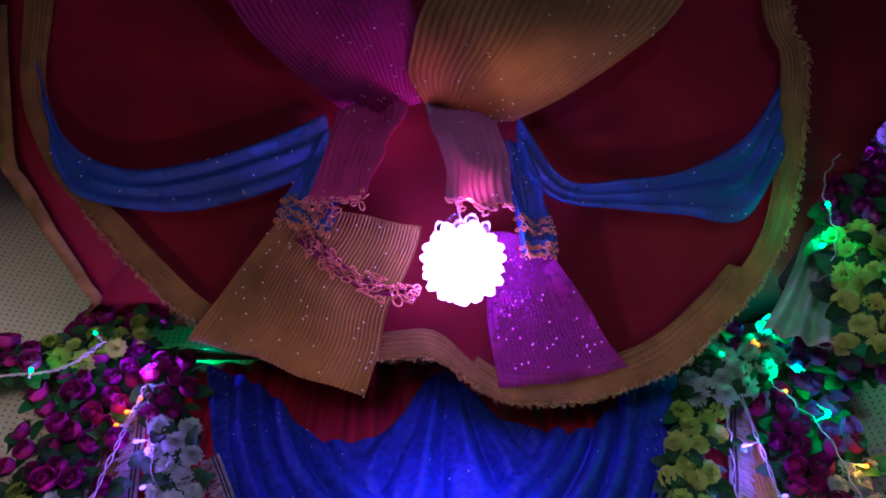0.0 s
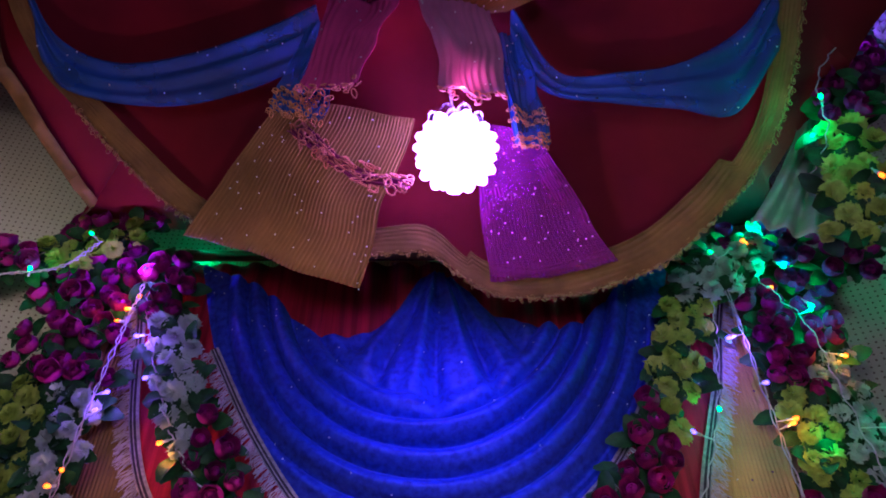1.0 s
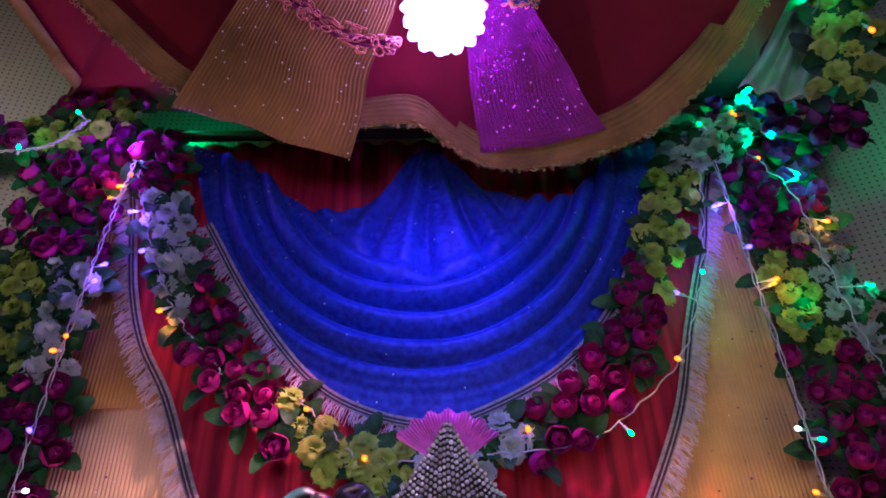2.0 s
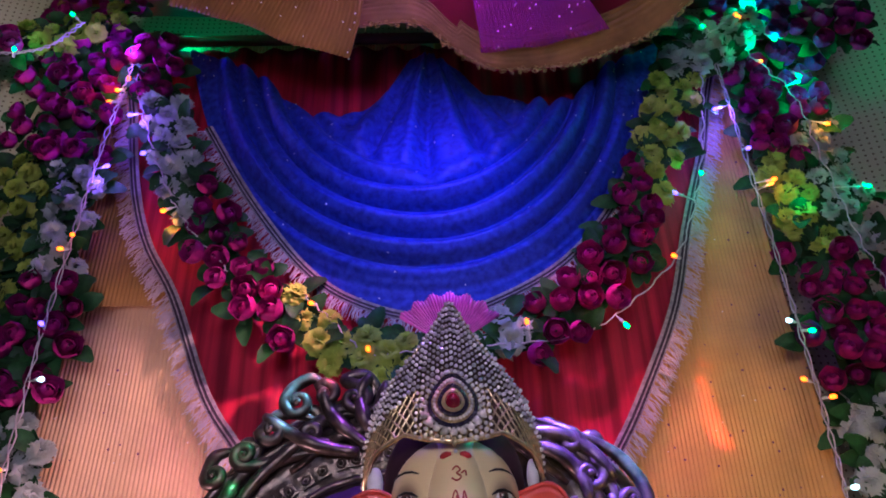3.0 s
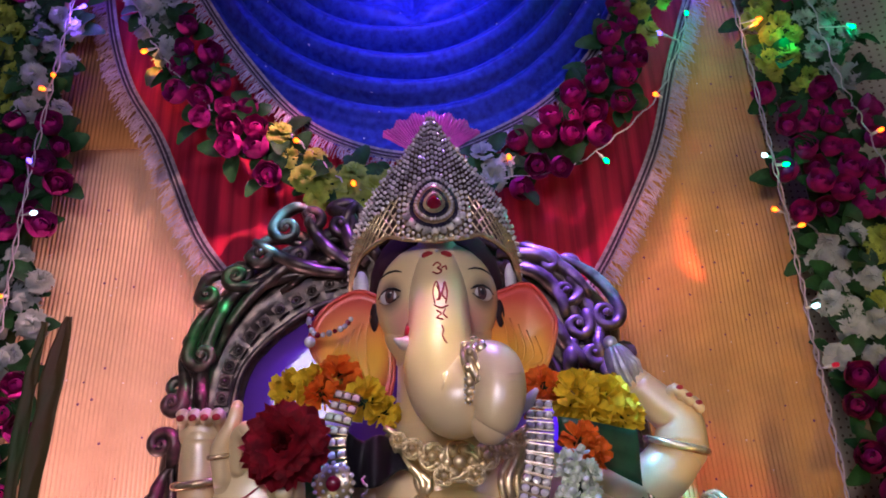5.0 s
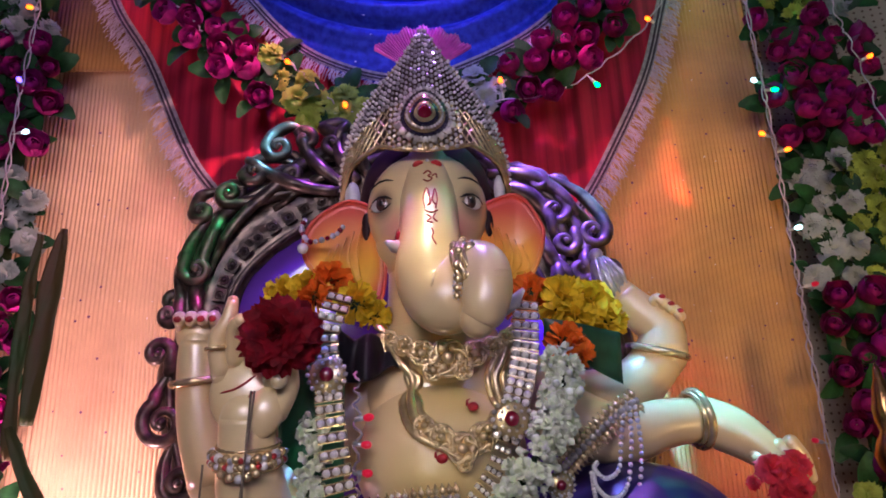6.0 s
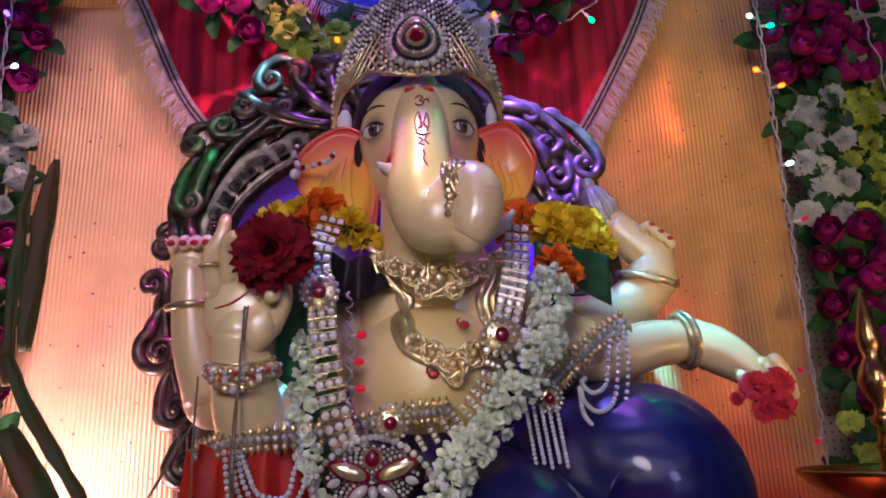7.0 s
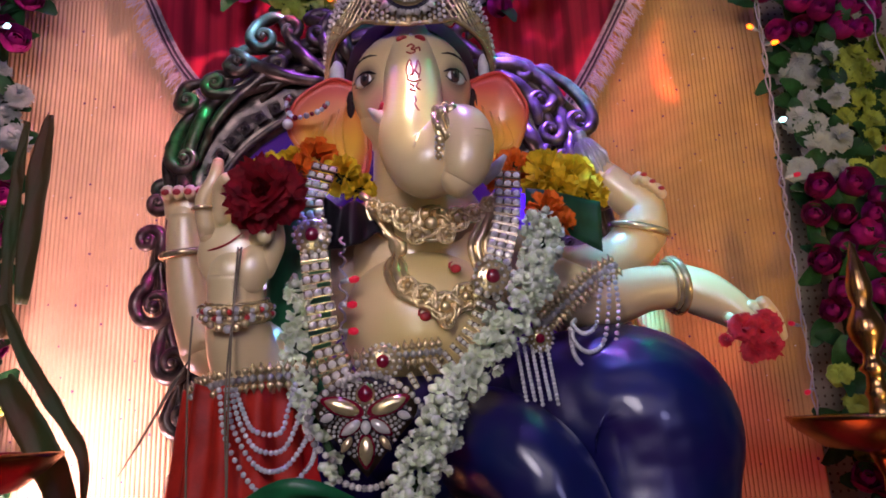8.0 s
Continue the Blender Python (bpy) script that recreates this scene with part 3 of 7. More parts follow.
blue_top, blue_low = spline(BLUE_TOP, 161), spline(BLUE_LOW, 161)


def blue_cloth(u, v):
    k = u * 160
    i = min(int(k), 159)
    a = blue_top[i] * (1 - k + i) + blue_top[i + 1] * (k - i)
    b = blue_low[i] * (1 - k + i) + blue_low[i + 1] * (k - i)
    p = a * (1 - v) + b * v
    # round folds hang from the two upper corners; finer ones fan down from the middle gather
    rho = math.hypot(p[0] / 0.655, (2.87 - p[1]) / 0.86)
    th = math.atan2(p[0] / 0.655, (2.87 - p[1]) / 0.86)
    low = min(1, max(0, (rho - 0.52 + 0.10 * abs(th)) / 0.10))
    ph = (rho - 0.52) / 0.082 + 0.22 * noise.noise((th * 1.1, rho * 2.5, 4.0)) + 0.5 * math.sin(th * 0.9)
    saw = ph - math.floor(ph)
    height = 0.7 + 0.6 * noise.noise((math.floor(ph) * 1.7, th * 1.2, 9.0))
    ridge = height * math.sin(math.pi * saw ** 0.8) ** 0.95 * 0.048 * low * min(1, max(0, (0.93 - rho) * 10))
    spread = math.atan2(p[0], 2.90 - p[1])
    fan = (abs(math.sin(spread * 11 + 1.2 * noise.noise((p[0] * 4, p[1] * 2, 1)))) - 0.5) * 0.040 * (1 - low) * min(1, v * 5 + 0.3)
    fan += 0.006 * math.sin(spread * 38 + 2 * noise.noise((p[0] * 5, p[1] * 3, 6))) * (1 - low)
    crinkle = (0.003 * noise.noise((p[0] * 30, p[1] * 22, 2)) + 0.002 * noise.noise((p[0] * 75, p[1] * 55, 2))) * (1 - 0.8 * low)
    crinkle += 0.0008 * math.sin(ph * 19 + 3 * noise.noise((th * 2, rho * 5, 8))) * low
    belly = 0.03 * math.sin(math.pi * v) * (1 - (2 * u - 1) ** 2)
    return (p[0], 1.592 - ridge - fan - belly - crinkle, p[1])


blue_swag = thing("blue_swag", (0, 1.56, 2.0), "royal blue satin swag in curved folds with a fringed hem", "swag")
part("cloth", sheet(blue_cloth, 200, 230, 0.0015), M_BLUE, blue_swag)
blue_hem = [(x, 1.57, z) for x, z in spline(BLUE_LOW[1:-1], 60)]
braid_and_fringe(blue_swag, blue_hem, 0.022, 0.034, 5, (0, 2.7), 1.566)
bm = bmesh.new()
rnd = random.Random(4)
for _ in range(60):
    p = blue_cloth(rnd.random(), rnd.random())
    bmesh.ops.create_circle(bm, cap_ends=True, segments=6, radius=0.0019, matrix=pose(p[0], p[1] - 0.003, p[2], 90 + rnd.uniform(-25, 25), 0, rnd.uniform(-25, 25)))
part("sequins", bm, M_SEQ, blue_swag, smooth=False, kind="stuff")

bm = bmesh.new()
tube(bm, [(-1.1, 1.61, 2.91), (1.1, 1.61, 2.91)], 0.016, 12)
solo("curtain_rod", bm, M_WOOD, "dark wooden rod that carries the red and blue swags", "curtain rod", kind="structure")

# ---- canopy ----
SLOPE = 0.757


def on_canopy(x, y, lift=0.0):
    """A point of the canopy's sloping plane; lift moves it down towards the room."""
    return Vector((x, y - 0.6 * lift, 2.642 + SLOPE * (1.437 - y) - 0.8 * lift))


HEM = [(-0.86, -0.30), (-0.90, 0.30), (-0.957, 0.692), (-0.975, 0.86), (-0.93, 0.985), (-0.848, 1.075), (-0.74, 1.18), (-0.59, 1.293), (-0.40, 1.345), (-0.20, 1.365), (-0.03, 1.36), (0.07, 1.41), (0.159, 1.448), (0.30, 1.448),
       (0.42, 1.426), (0.55, 1.385), (0.635, 1.326), (0.72, 1.25), (0.77, 1.19), (0.815, 1.10), (0.834, 1.002), (0.84, 0.88), (0.835, 0.794), (0.79, 0.692), (0.76, 0.30), (0.75, -0.30)]
hem = [on_canopy(x, y) for x, y in spline(HEM, 140)]


def canopy_cloth(u, v):
    k = min(int(u * 139 + 0.5), 139)
    p = hem[k]
    c = Vector((p.x * 0.15 - 0.03, min(p.y, 0.86) * 0.5 + 0.2, 0))
    q = on_canopy(*(p.xy.lerp(c.xy, v)))
    sag = 0.05 * math.sin(math.pi * min(1, v * 1.2)) + 0.006 * noise.noise((q.x * 7, q.y * 5, 1)) * (1 - v)
    q.z += sag
    return q


canopy = thing("canopy", (0, 1.44, 2.63), "dark red cloth canopy with a gold gauze border and lace hem", "canopy")
part("cloth", sheet(canopy_cloth, 139, 24, 0.002), M_CANOPY, canopy)


def border(u, v):
    k = min(int(u * 139 + 0.5), 139)
    p = hem[k]
    c = Vector((-0.05, 0.75, 3.15))
    wide = 0.062 + 0.02 * noise.noise((u * 9, 0, 0)) + (0.03 if 0.45 < u < 0.7 else 0)
    q = p + (c - p).normalized() * wide * v
    q += Vector((0, -0.010, -0.013)) + Vector((0, -1, -1)) * 0.0025 * math.sin(v * 40 + 2 * noise.noise((u * 14, v, 3))) * v + Vector((0, 0, -0.008)) * noise.noise((u * 25, v * 2, 5))
    return q


part("border", sheet(border, 139, 22, 0.0015), M_BORDER, canopy, "gold gauze border")


def lace(parent, line, size, mat, seed, name="lace"):
    """Small loops of thread along a hem."""
    rnd = random.Random(seed)
    bm = bmesh.new()
    pts = [Vector(p) for p in line]
    size *= 0.55
    for a, b in zip(pts, pts[1:]):
        count = max(2, round((b - a).length / (size * 0.30)))
        for s in range(count):
            p = a.lerp(b, s / count) + Vector((rnd.gauss(0, 0.2), rnd.gauss(0, 0.25), rnd.uniform(-0.6, 0.7))) * size
            o = Vector((rnd.gauss(0, 0.45), rnd.gauss(0, 0.45) - 0.2, -1)).normalized() * size * rnd.uniform(0.6, 1.3)
            w = (b - a).normalized() * size * rnd.uniform(0.35, 0.7)
            tube(bm, [p + o * (0.5 - 0.5 * math.cos(q)) + w * 0.6 * math.sin(q) for q in [0.785 * j for j in range(9)]], size * 0.085, 3, caps=False)
    part(name, bm, mat, parent, kind="stuff")


lace(canopy, [h + Vector((0, -0.012, -0.012)) for h in hem[28:]], 0.02, M_GOLDLACE, 3)

# the wider cloth above and outside the canopy
OUT = [(-1.0, -0.4), (-1.06, 0.6), (-1.07, 0.95), (-1.05, 1.15), (-1.0, 1.49), (-0.9, 1.60), (0.88, 1.60), (0.93, 1.40), (0.96, 1.20), (1.05, 0.95), (1.3, 0.8), (1.4, 0.4), (1.4, -0.4)]


def outer(u, v):
    x, y = spline_out[min(int(u * 79 + 0.5), 79)]
    p = Vector((x, y)).lerp(Vector((0, 0.3)), v)
    q = on_canopy(p.x, p.y)
    q.z = max(q.z, 2.95) + 0.06 + 0.22 * min(1, v * 1.5) + 0.01 * noise.noise((x * 6, y * 6, v * 3))
    return q


spline_out = spline(OUT, 80)
outer_cloth = thing("outer_canopy", (0, 1.47, 2.65), "dark red outer canopy cloth with olive trim, above the bordered canopy", "canopy")
part("cloth", sheet(outer, 79, 14, 0.002), M_CANOPY, outer_cloth)
bm = bmesh.new()
edge = [Vector(outer(k / 79, 0)) + Vector((0, -0.006, -0.008)) for k in range(8, 34)]
ribbon(bm, edge, 0.05, lambda i: (edge[i] * -1 + Vector((0, 0.6, 2.9))).normalized(), 0.003)
part("trim", bm, M_BORDER, outer_cloth, "olive gold trim")


def scarf(name, a, b, c, d, mat, label, ridges, sag=0.0, sequins=30, seed=1, nv=14, group="", swell=0.0, pinch=0.0):
    """A pleated scarf between the corners a b (one end) and d c (the other end), pleats running from end to end."""
    a, b, c, d = (Vector(p) for p in (a, b, c, d))
    nrm = (b - a).cross(d - a)
    nrm = nrm.normalized() if nrm.z < 0 else -nrm.normalized()

    def fn(u, v):
        k = u + 0.03 * noise.noise((v * 3, seed, 2)) * (1 - v) * math.sin(math.pi * u)
        e = v ** (1 + pinch) if pinch else v
        p = a.lerp(d, v).lerp(b.lerp(c, v), k) if not pinch else (a.lerp(b, 0.5).lerp(d.lerp(c, 0.5), v) + a.lerp(b, k) - a.lerp(b, 0.5) + (d.lerp(c, k) - d.lerp(c, 0.5) - a.lerp(b, k) + a.lerp(b, 0.5)) * e)
        p = p + nrm * (0.0022 * math.cos(2 * math.pi * ridges * u) + swell * math.sin(math.pi * u) * math.sin(math.pi * v) + 0.022 * noise.noise((u * 3 + seed, v * 2.5, seed)))
        p += (b - a).normalized() * 0.016 * noise.noise((v * 3.5, seed * 1.7, u * 1.5)) + (d - a).normalized() * 0.014 * noise.noise((u * 3.5, seed * 2.3, 4)) * v
        p.z -= sag * math.sin(math.pi * v)
        return p

    at = min((a, b, c, d), key=lambda p: p.z)
    t = thing(name, at, label, "scarf", group)
    part("cloth", sheet(fn, max(24, ridges * 5), nv, 0.001), mat, t)
    if sequins:
        rnd = random.Random(seed)
        bm = bmesh.new()
        for _ in range(sequins):
            p = Vector(fn(rnd.random(), rnd.random())) + nrm * 0.005
            stone(bm, p, 0.0021)
        part("sequins", bm, M_SEQ, t, smooth=False, kind="stuff")
    return t, fn


KNOT = Vector((-0.04, 0.85, 3.03))
G = "scarves tied under the canopy"
scarf("pink_scarf", on_canopy(-0.555, 0.60, 0.05), on_canopy(-0.12, 0.60, 0.05), KNOT + Vector((-0.01, 0.01, 0)), KNOT + Vector((-0.17, 0.05, 0.0)), M_PINK,
      "magenta pleated gauze scarf gathered into the canopy's middle knot", 26, 0.03, 40, 2, group=G, swell=0.03, pinch=0.9)
scarf("gold_scarf", on_canopy(0.03, 0.60, 0.05), on_canopy(0.60, 0.60, 0.05), KNOT + Vector((0.20, 0.05, -0.03)), KNOT + Vector((0.0, 0.01, 0)), M_GOLDDARK,
      "gold pleated gauze scarf gathered into the canopy's middle knot", 28, 0.06, 40, 3, group=G, swell=0.05, pinch=1.6)
pink_tail, fn = scarf("pink_tail", (-0.235, 0.87, 3.02), (-0.075, 0.86, 3.03), (-0.15, 0.86, 2.70), (-0.26, 0.88, 2.69), M_PINKLIT, "hanging magenta gauze scarf end with orange lace", 9, 0, 8, 4, 20, G)
lace(pink_tail, [fn(k / 12, 1) for k in range(13)], 0.034, M_CORAL, 6)
gold_tail, fn = scarf("gold_tail", (-0.04, 0.86, 3.06), (0.13, 0.88, 3.03), (0.145, 0.92, 2.74), (0.01, 0.90, 2.73), M_MAUVE, "hanging mauve gauze scarf end with orange lace", 9, 0, 8, 5, 20, G)
lace(gold_tail, [fn(k / 12, 1) for k in range(13)], 0.034, M_CORAL, 7)
blue_tail, fn = scarf("blue_tail", (-0.28, 0.90, 2.97), (-0.20, 0.92, 2.98), (-0.23, 0.95, 2.68), (-0.34, 0.94, 2.72), M_BLUESW, "hanging blue net scarf end with rows of orange lace", 7, 0, 6, 6, 18, G)
for v in (0.8, 0.9, 1.0):
    lace(blue_tail, [Vector(fn(k / 10, v)) + Vector((0, -0.008, 0)) for k in range(11)], 0.028, M_LACE, 8)
blue_tail2, fn = scarf("blue_tail", (0.13, 0.93, 3.0), (0.20, 0.95, 2.99), (0.25, 1.03, 2.70), (0.165, 1.02, 2.69), M_BLUESW, "hanging blue net tassel end with rows of gold lace", 7, 0, 6, 7, 18, G)
for v in (0.72, 0.8, 0.94, 1.0):
    lace(blue_tail2, [Vector(fn(k / 10, v)) + Vector((0, -0.008, 0)) for k in range(11)], 0.024, M_LACE, 9)
scarf("gold_sheet", (-0.335, 0.99, 2.83), (-0.05, 1.03, 2.80), (-0.188, 1.366, 2.592), (-0.597, 1.298, 2.70), M_GOLDDARK, "gold pleated gauze sheet fanning out below the canopy", 40, 0.0, 60, 11, 16, G)
pink_hem, fn = scarf("pink_hem", (-0.31, 1.0, 2.72), (-0.27, 1.0, 2.74), (-0.05, 1.06, 2.63), (-0.07, 1.06, 2.61), M_PINK, "folded pink gauze hem with thick coral lace", 4, 0.05, 0, 12, 16, G)
lace(pink_hem, [Vector(fn(0.5, k / 14)) + Vector((0, -0.004, 0.0)) for k in range(15)], 0.05, M_CORAL, 10)
lace(pink_hem, [Vector(fn(0.9, k / 14)) + Vector((0, -0.008, 0.0)) for k in range(15)], 0.046, M_CORAL, 11)
scarf("purple_sheet", (0.075, 1.04, 2.80), (0.22, 1.05, 2.78), (0.44, 1.36, 2.67), (0.13, 1.40, 2.63), M_PURPLE, "purple pleated gauze sheet falling behind the effect lamp", 26, 0.0, 45, 13, 16, G)


def swag_scarf(name, top, low, seed, label):
    a, b = [np.array(p) for p in spline(top, 41)], [np.array(p) for p in spline(low, 41)]

    def fn(u, v):
        k = min(int(u * 40 + 0.5), 40)
        p = a[k] * (1 - v) + b[k] * v
        f = 0.006 * math.sin(v * 16 + 3 * noise.noise((u * 3, v, seed)))
        return (p[0], p[1] - f, p[2] - 0.6 * f)

    t = thing(name, (float(b[20][0]), float(b[20][1]), float(b[20][2])), label, "scarf", G)
    part("cloth", sheet(fn, 40, 16, 0.001), M_BLUESW, t)
    rnd = random.Random(seed)
    bm = bmesh.new()
    for _ in range(16):
        p = Vector(fn(rnd.random(), rnd.random())) + Vector((0, -0.006, -0.006))
        stone(bm, p, 0.0021)
    part("sequins", bm, M_SEQ, t, smooth=False, kind="stuff")


C = lambda x, y: tuple(on_canopy(x, y, 0.03))
swag_scarf("blue_side_swag", [C(-0.93, 0.80), C(-0.87, 0.945), C(-0.74, 1.0), C(-0.56, 0.985), C(-0.40, 0.945), C(-0.27, 0.90)],
           [C(-0.90, 1.0), C(-0.85, 1.05), C(-0.72, 1.075), C(-0.56, 1.075), C(-0.40, 1.04), C(-0.25, 0.985)], 3, "blue net scarf swagged from the canopy's knot to its border")
swag_scarf("blue_side_swag", [C(0.17, 0.90), C(0.28, 1.02), C(0.42, 1.02), C(0.56, 1.005), C(0.70, 0.94), C(0.77, 0.85)],
           [C(0.17, 1.0), C(0.27, 1.06), C(0.42, 1.075), C(0.56, 1.085), C(0.70, 1.095), C(0.79, 0.98)], 5, "blue net scarf swagged to the canopy's border, spread at its end")

# ---- hanging effect lamp ----
lotus = thing("effect_lamp", (0.041, 1.0, 2.56), "glowing lotus-shaped effect lamp with clear petals, hanging from the canopy", "lamp")
LC = Vector((0.041, 1.0, 2.647))
bm = bmesh.new()
ball(bm, LC, (0.056, 0.056, 0.052), seg=24, rings=14)
part("core", bm, M_CORE, lotus, "glowing white core")


def petal_mesh(length, width, cup, n=4):
    """A petal from the origin along +z, opening to +y."""
    bm = bmesh.new()
    rows = []
    for j in range(n + 1):
        v = j / n
        w = width * math.sin(math.pi * (0.12 + 0.80 * v)) ** 0.8
        rows.append([bm.verts.new((w * s, cup * (v * v) + 0.35 * w * abs(s), length * v)) for s in (-1, -0.5, 0, 0.5, 1)])
    for a, b in zip(rows, rows[1:]):
        for k in range(4):
            bm.faces.new((a[k], a[k + 1], b[k + 1], b[k]))
    return bm


bm = petal_mesh(0.036, 0.017, 0.008)
bmesh.ops.solidify(bm, geom=bm.faces[:], thickness=0.003)
lotus_petal = finish(bm, "petal", M_PETALGL, True)
lit_petal = lotus_petal.copy()
lit_petal.materials[0] = M_PETALLIT
for ring, (count, el, r) in enumerate(((10, 46, 0.070), (13, 35, 0.054), (16, 5, 0.053), (13, -30, 0.052), (8, -65, 0.050))):
    for k in range(count):
        d = (k + ring * 0.5) * 2 * math.pi / count
        e = radians(el)
        way = Vector((math.cos(d) * math.cos(e), math.sin(d) * math.cos(e), math.sin(e)))
        m = way.to_track_quat("Z", "Y").to_matrix().to_4x4()
        piece("petal", lotus_petal if ring < 1 or (ring == 1 and k % 2) else lit_petal, Matrix.Translation(LC + way * r) @ m, lotus)
bm = bmesh.new()
tube(bm, [LC + Vector((0, 0, 0.045)), LC + Vector((0, 0, 0.06)), LC + Vector((0, 0, 0.10))], (0.022, 0.02, 0.016), 14)
part("socket", bm, M_CAP, lotus)
bm = bmesh.new()
tube(bm, [LC + Vector((0, 0, 0.10)), LC + Vector((-0.02, -0.04, 0.25)), KNOT], 0.003, 6)
part("cord", bm, M_WIRE, lotus)


# ---- flower garlands ----
def carnation(seed, r=0.029):
    rnd = random.Random(seed)
    bm = bmesh.new()
    for ring, (count, tilt, ln) in enumerate(((9, 98, 0.95), (9, 76, 1.0), (9, 56, 0.98), (8, 36, 0.95), (6, 18, 0.92), (3, 5, 0.9))):
        for k in range(count):
            a = 2 * math.pi * (k + ring * 0.4 + rnd.uniform(-0.2, 0.2)) / count
            tl = radians(tilt + rnd.uniform(-10, 10))
            ln2 = r * ln * rnd.uniform(0.85, 1.1)
            rows = []
            for j, (f, w) in enumerate(((0.15, 0.12), (0.84, 0.40), (1.0, 0.52))):
                row = []
                for i, s in enumerate((-1, -0.34, 0.34, 1)):
                    ruff = (0.07 * (1 if i % 2 else -1) + rnd.uniform(-0.06, 0.06)) * (j == 2)
                    d = f + ruff
                    x = s * w * ln2
                    rad, up = math.sin(tl) * d * ln2, math.cos(tl) * d * ln2 + ruff * 0.3 * r
                    if j == 2:
                        # the frilled tip folds outwards over the ball of the bloom
                        rad = (math.sin(tl) * 0.88 + math.sin(tl + 0.95) * (0.20 + 1.3 * ruff)) * ln2
                        up = (math.cos(tl) * 0.88 + math.cos(tl + 0.95) * (0.20 + 1.3 * ruff)) * ln2 + ruff * 0.5 * r
                    row.append(bm.verts.new((rad * math.cos(a) - x * math.sin(a), rad * math.sin(a) + x * math.cos(a), up)))
                rows.append(row)
            for p, q in zip(rows, rows[1:]):
                for i in range(3):
                    bm.faces.new((p[i], p[i + 1], q[i + 1], q[i]))
    return bm


def rose_bloom(seed, r=0.027, rings=((5, 1.0, 0.70), (5, 0.86, 0.66), (4, 0.70, 0.70), (3, 0.52, 0.78), (2, 0.34, 0.85)), n=4):
    """Cupped petals in rings: how many, the cup's radius, and how far round the cup each closes."""
    rnd = random.Random(seed)
    bm = bmesh.new()
    for ring, (count, size, close) in enumerate(rings):
        for k in range(count):
            a = 2 * math.pi * (k + ring * 0.5 + rnd.uniform(-0.15, 0.15)) / count
            R = r * size * rnd.uniform(0.92, 1.08)
            spread = math.pi / count * 1.35
            rows = []
            for j in range(n + 1):
                v = j / n
                el = math.pi * (0.12 + close * v)
                flare = R * 0.30 * max(0, v - 0.72) / 0.28 * (1 if ring < 3 else 0.3)
                row = []
                for i, s in enumerate((-1, -0.5, 0, 0.5, 1)):
                    w = math.sin(math.pi * (0.18 + 0.56 * v)) ** 0.6
                    e2 = el * (1 - 0.10 * s * s * v) 
                    rad = R * math.sin(e2) + flare + rnd.uniform(-0.02, 0.03) * r * (j == n)
                    ang = a + s * spread * w
                    z = r * 0.75 - R * 0.9 * math.cos(e2) * 0.95 - (flare * 0.35) + rnd.uniform(-0.04, 0.04) * r * (j == n)
                    row.append(bm.verts.new((rad * math.cos(ang), rad * math.sin(ang), z)))
                rows.append(row)
            for p, q in zip(rows, rows[1:]):
                for i in range(4):
                    bm.faces.new((p[i], p[i + 1], q[i + 1], q[i]))
    return bm


def leaf_mesh(length=0.055, width=0.017):
    bm = bmesh.new()
    rows = []
    for j in range(5):
        v = j / 4
        w = width * math.sin(math.pi * (0.06 + 0.88 * v)) ** 0.8
        rows.append([bm.verts.new((s * w, length * v, 0.010 * math.sin(v * 3) + 0.35 * w * abs(s))) for s in (-1, 0, 1)])
    for a, b in zip(rows, rows[1:]):
        for k in range(2):
            bm.faces.new((a[k], a[k + 1], b[k + 1], b[k]))
    return bm


BLOOM = {"y": [finish(carnation(k), "flower", M_FYEL, True) for k in range(3)],
         "w": [finish(carnation(k + 5), "flower", M_FWHITE, True) for k in range(3)],
         "m": [finish(rose_bloom(k), "flower", M_FMAG, True) for k in range(3)]}
LEAVES = [finish(leaf_mesh(0.060, 0.022), "leaf", M_LEAF, True), finish(leaf_mesh(0.072, 0.020), "leaf", M_LEAF, True), finish(leaf_mesh(0.045, 0.016), "leaf", M_LEAF, True)]


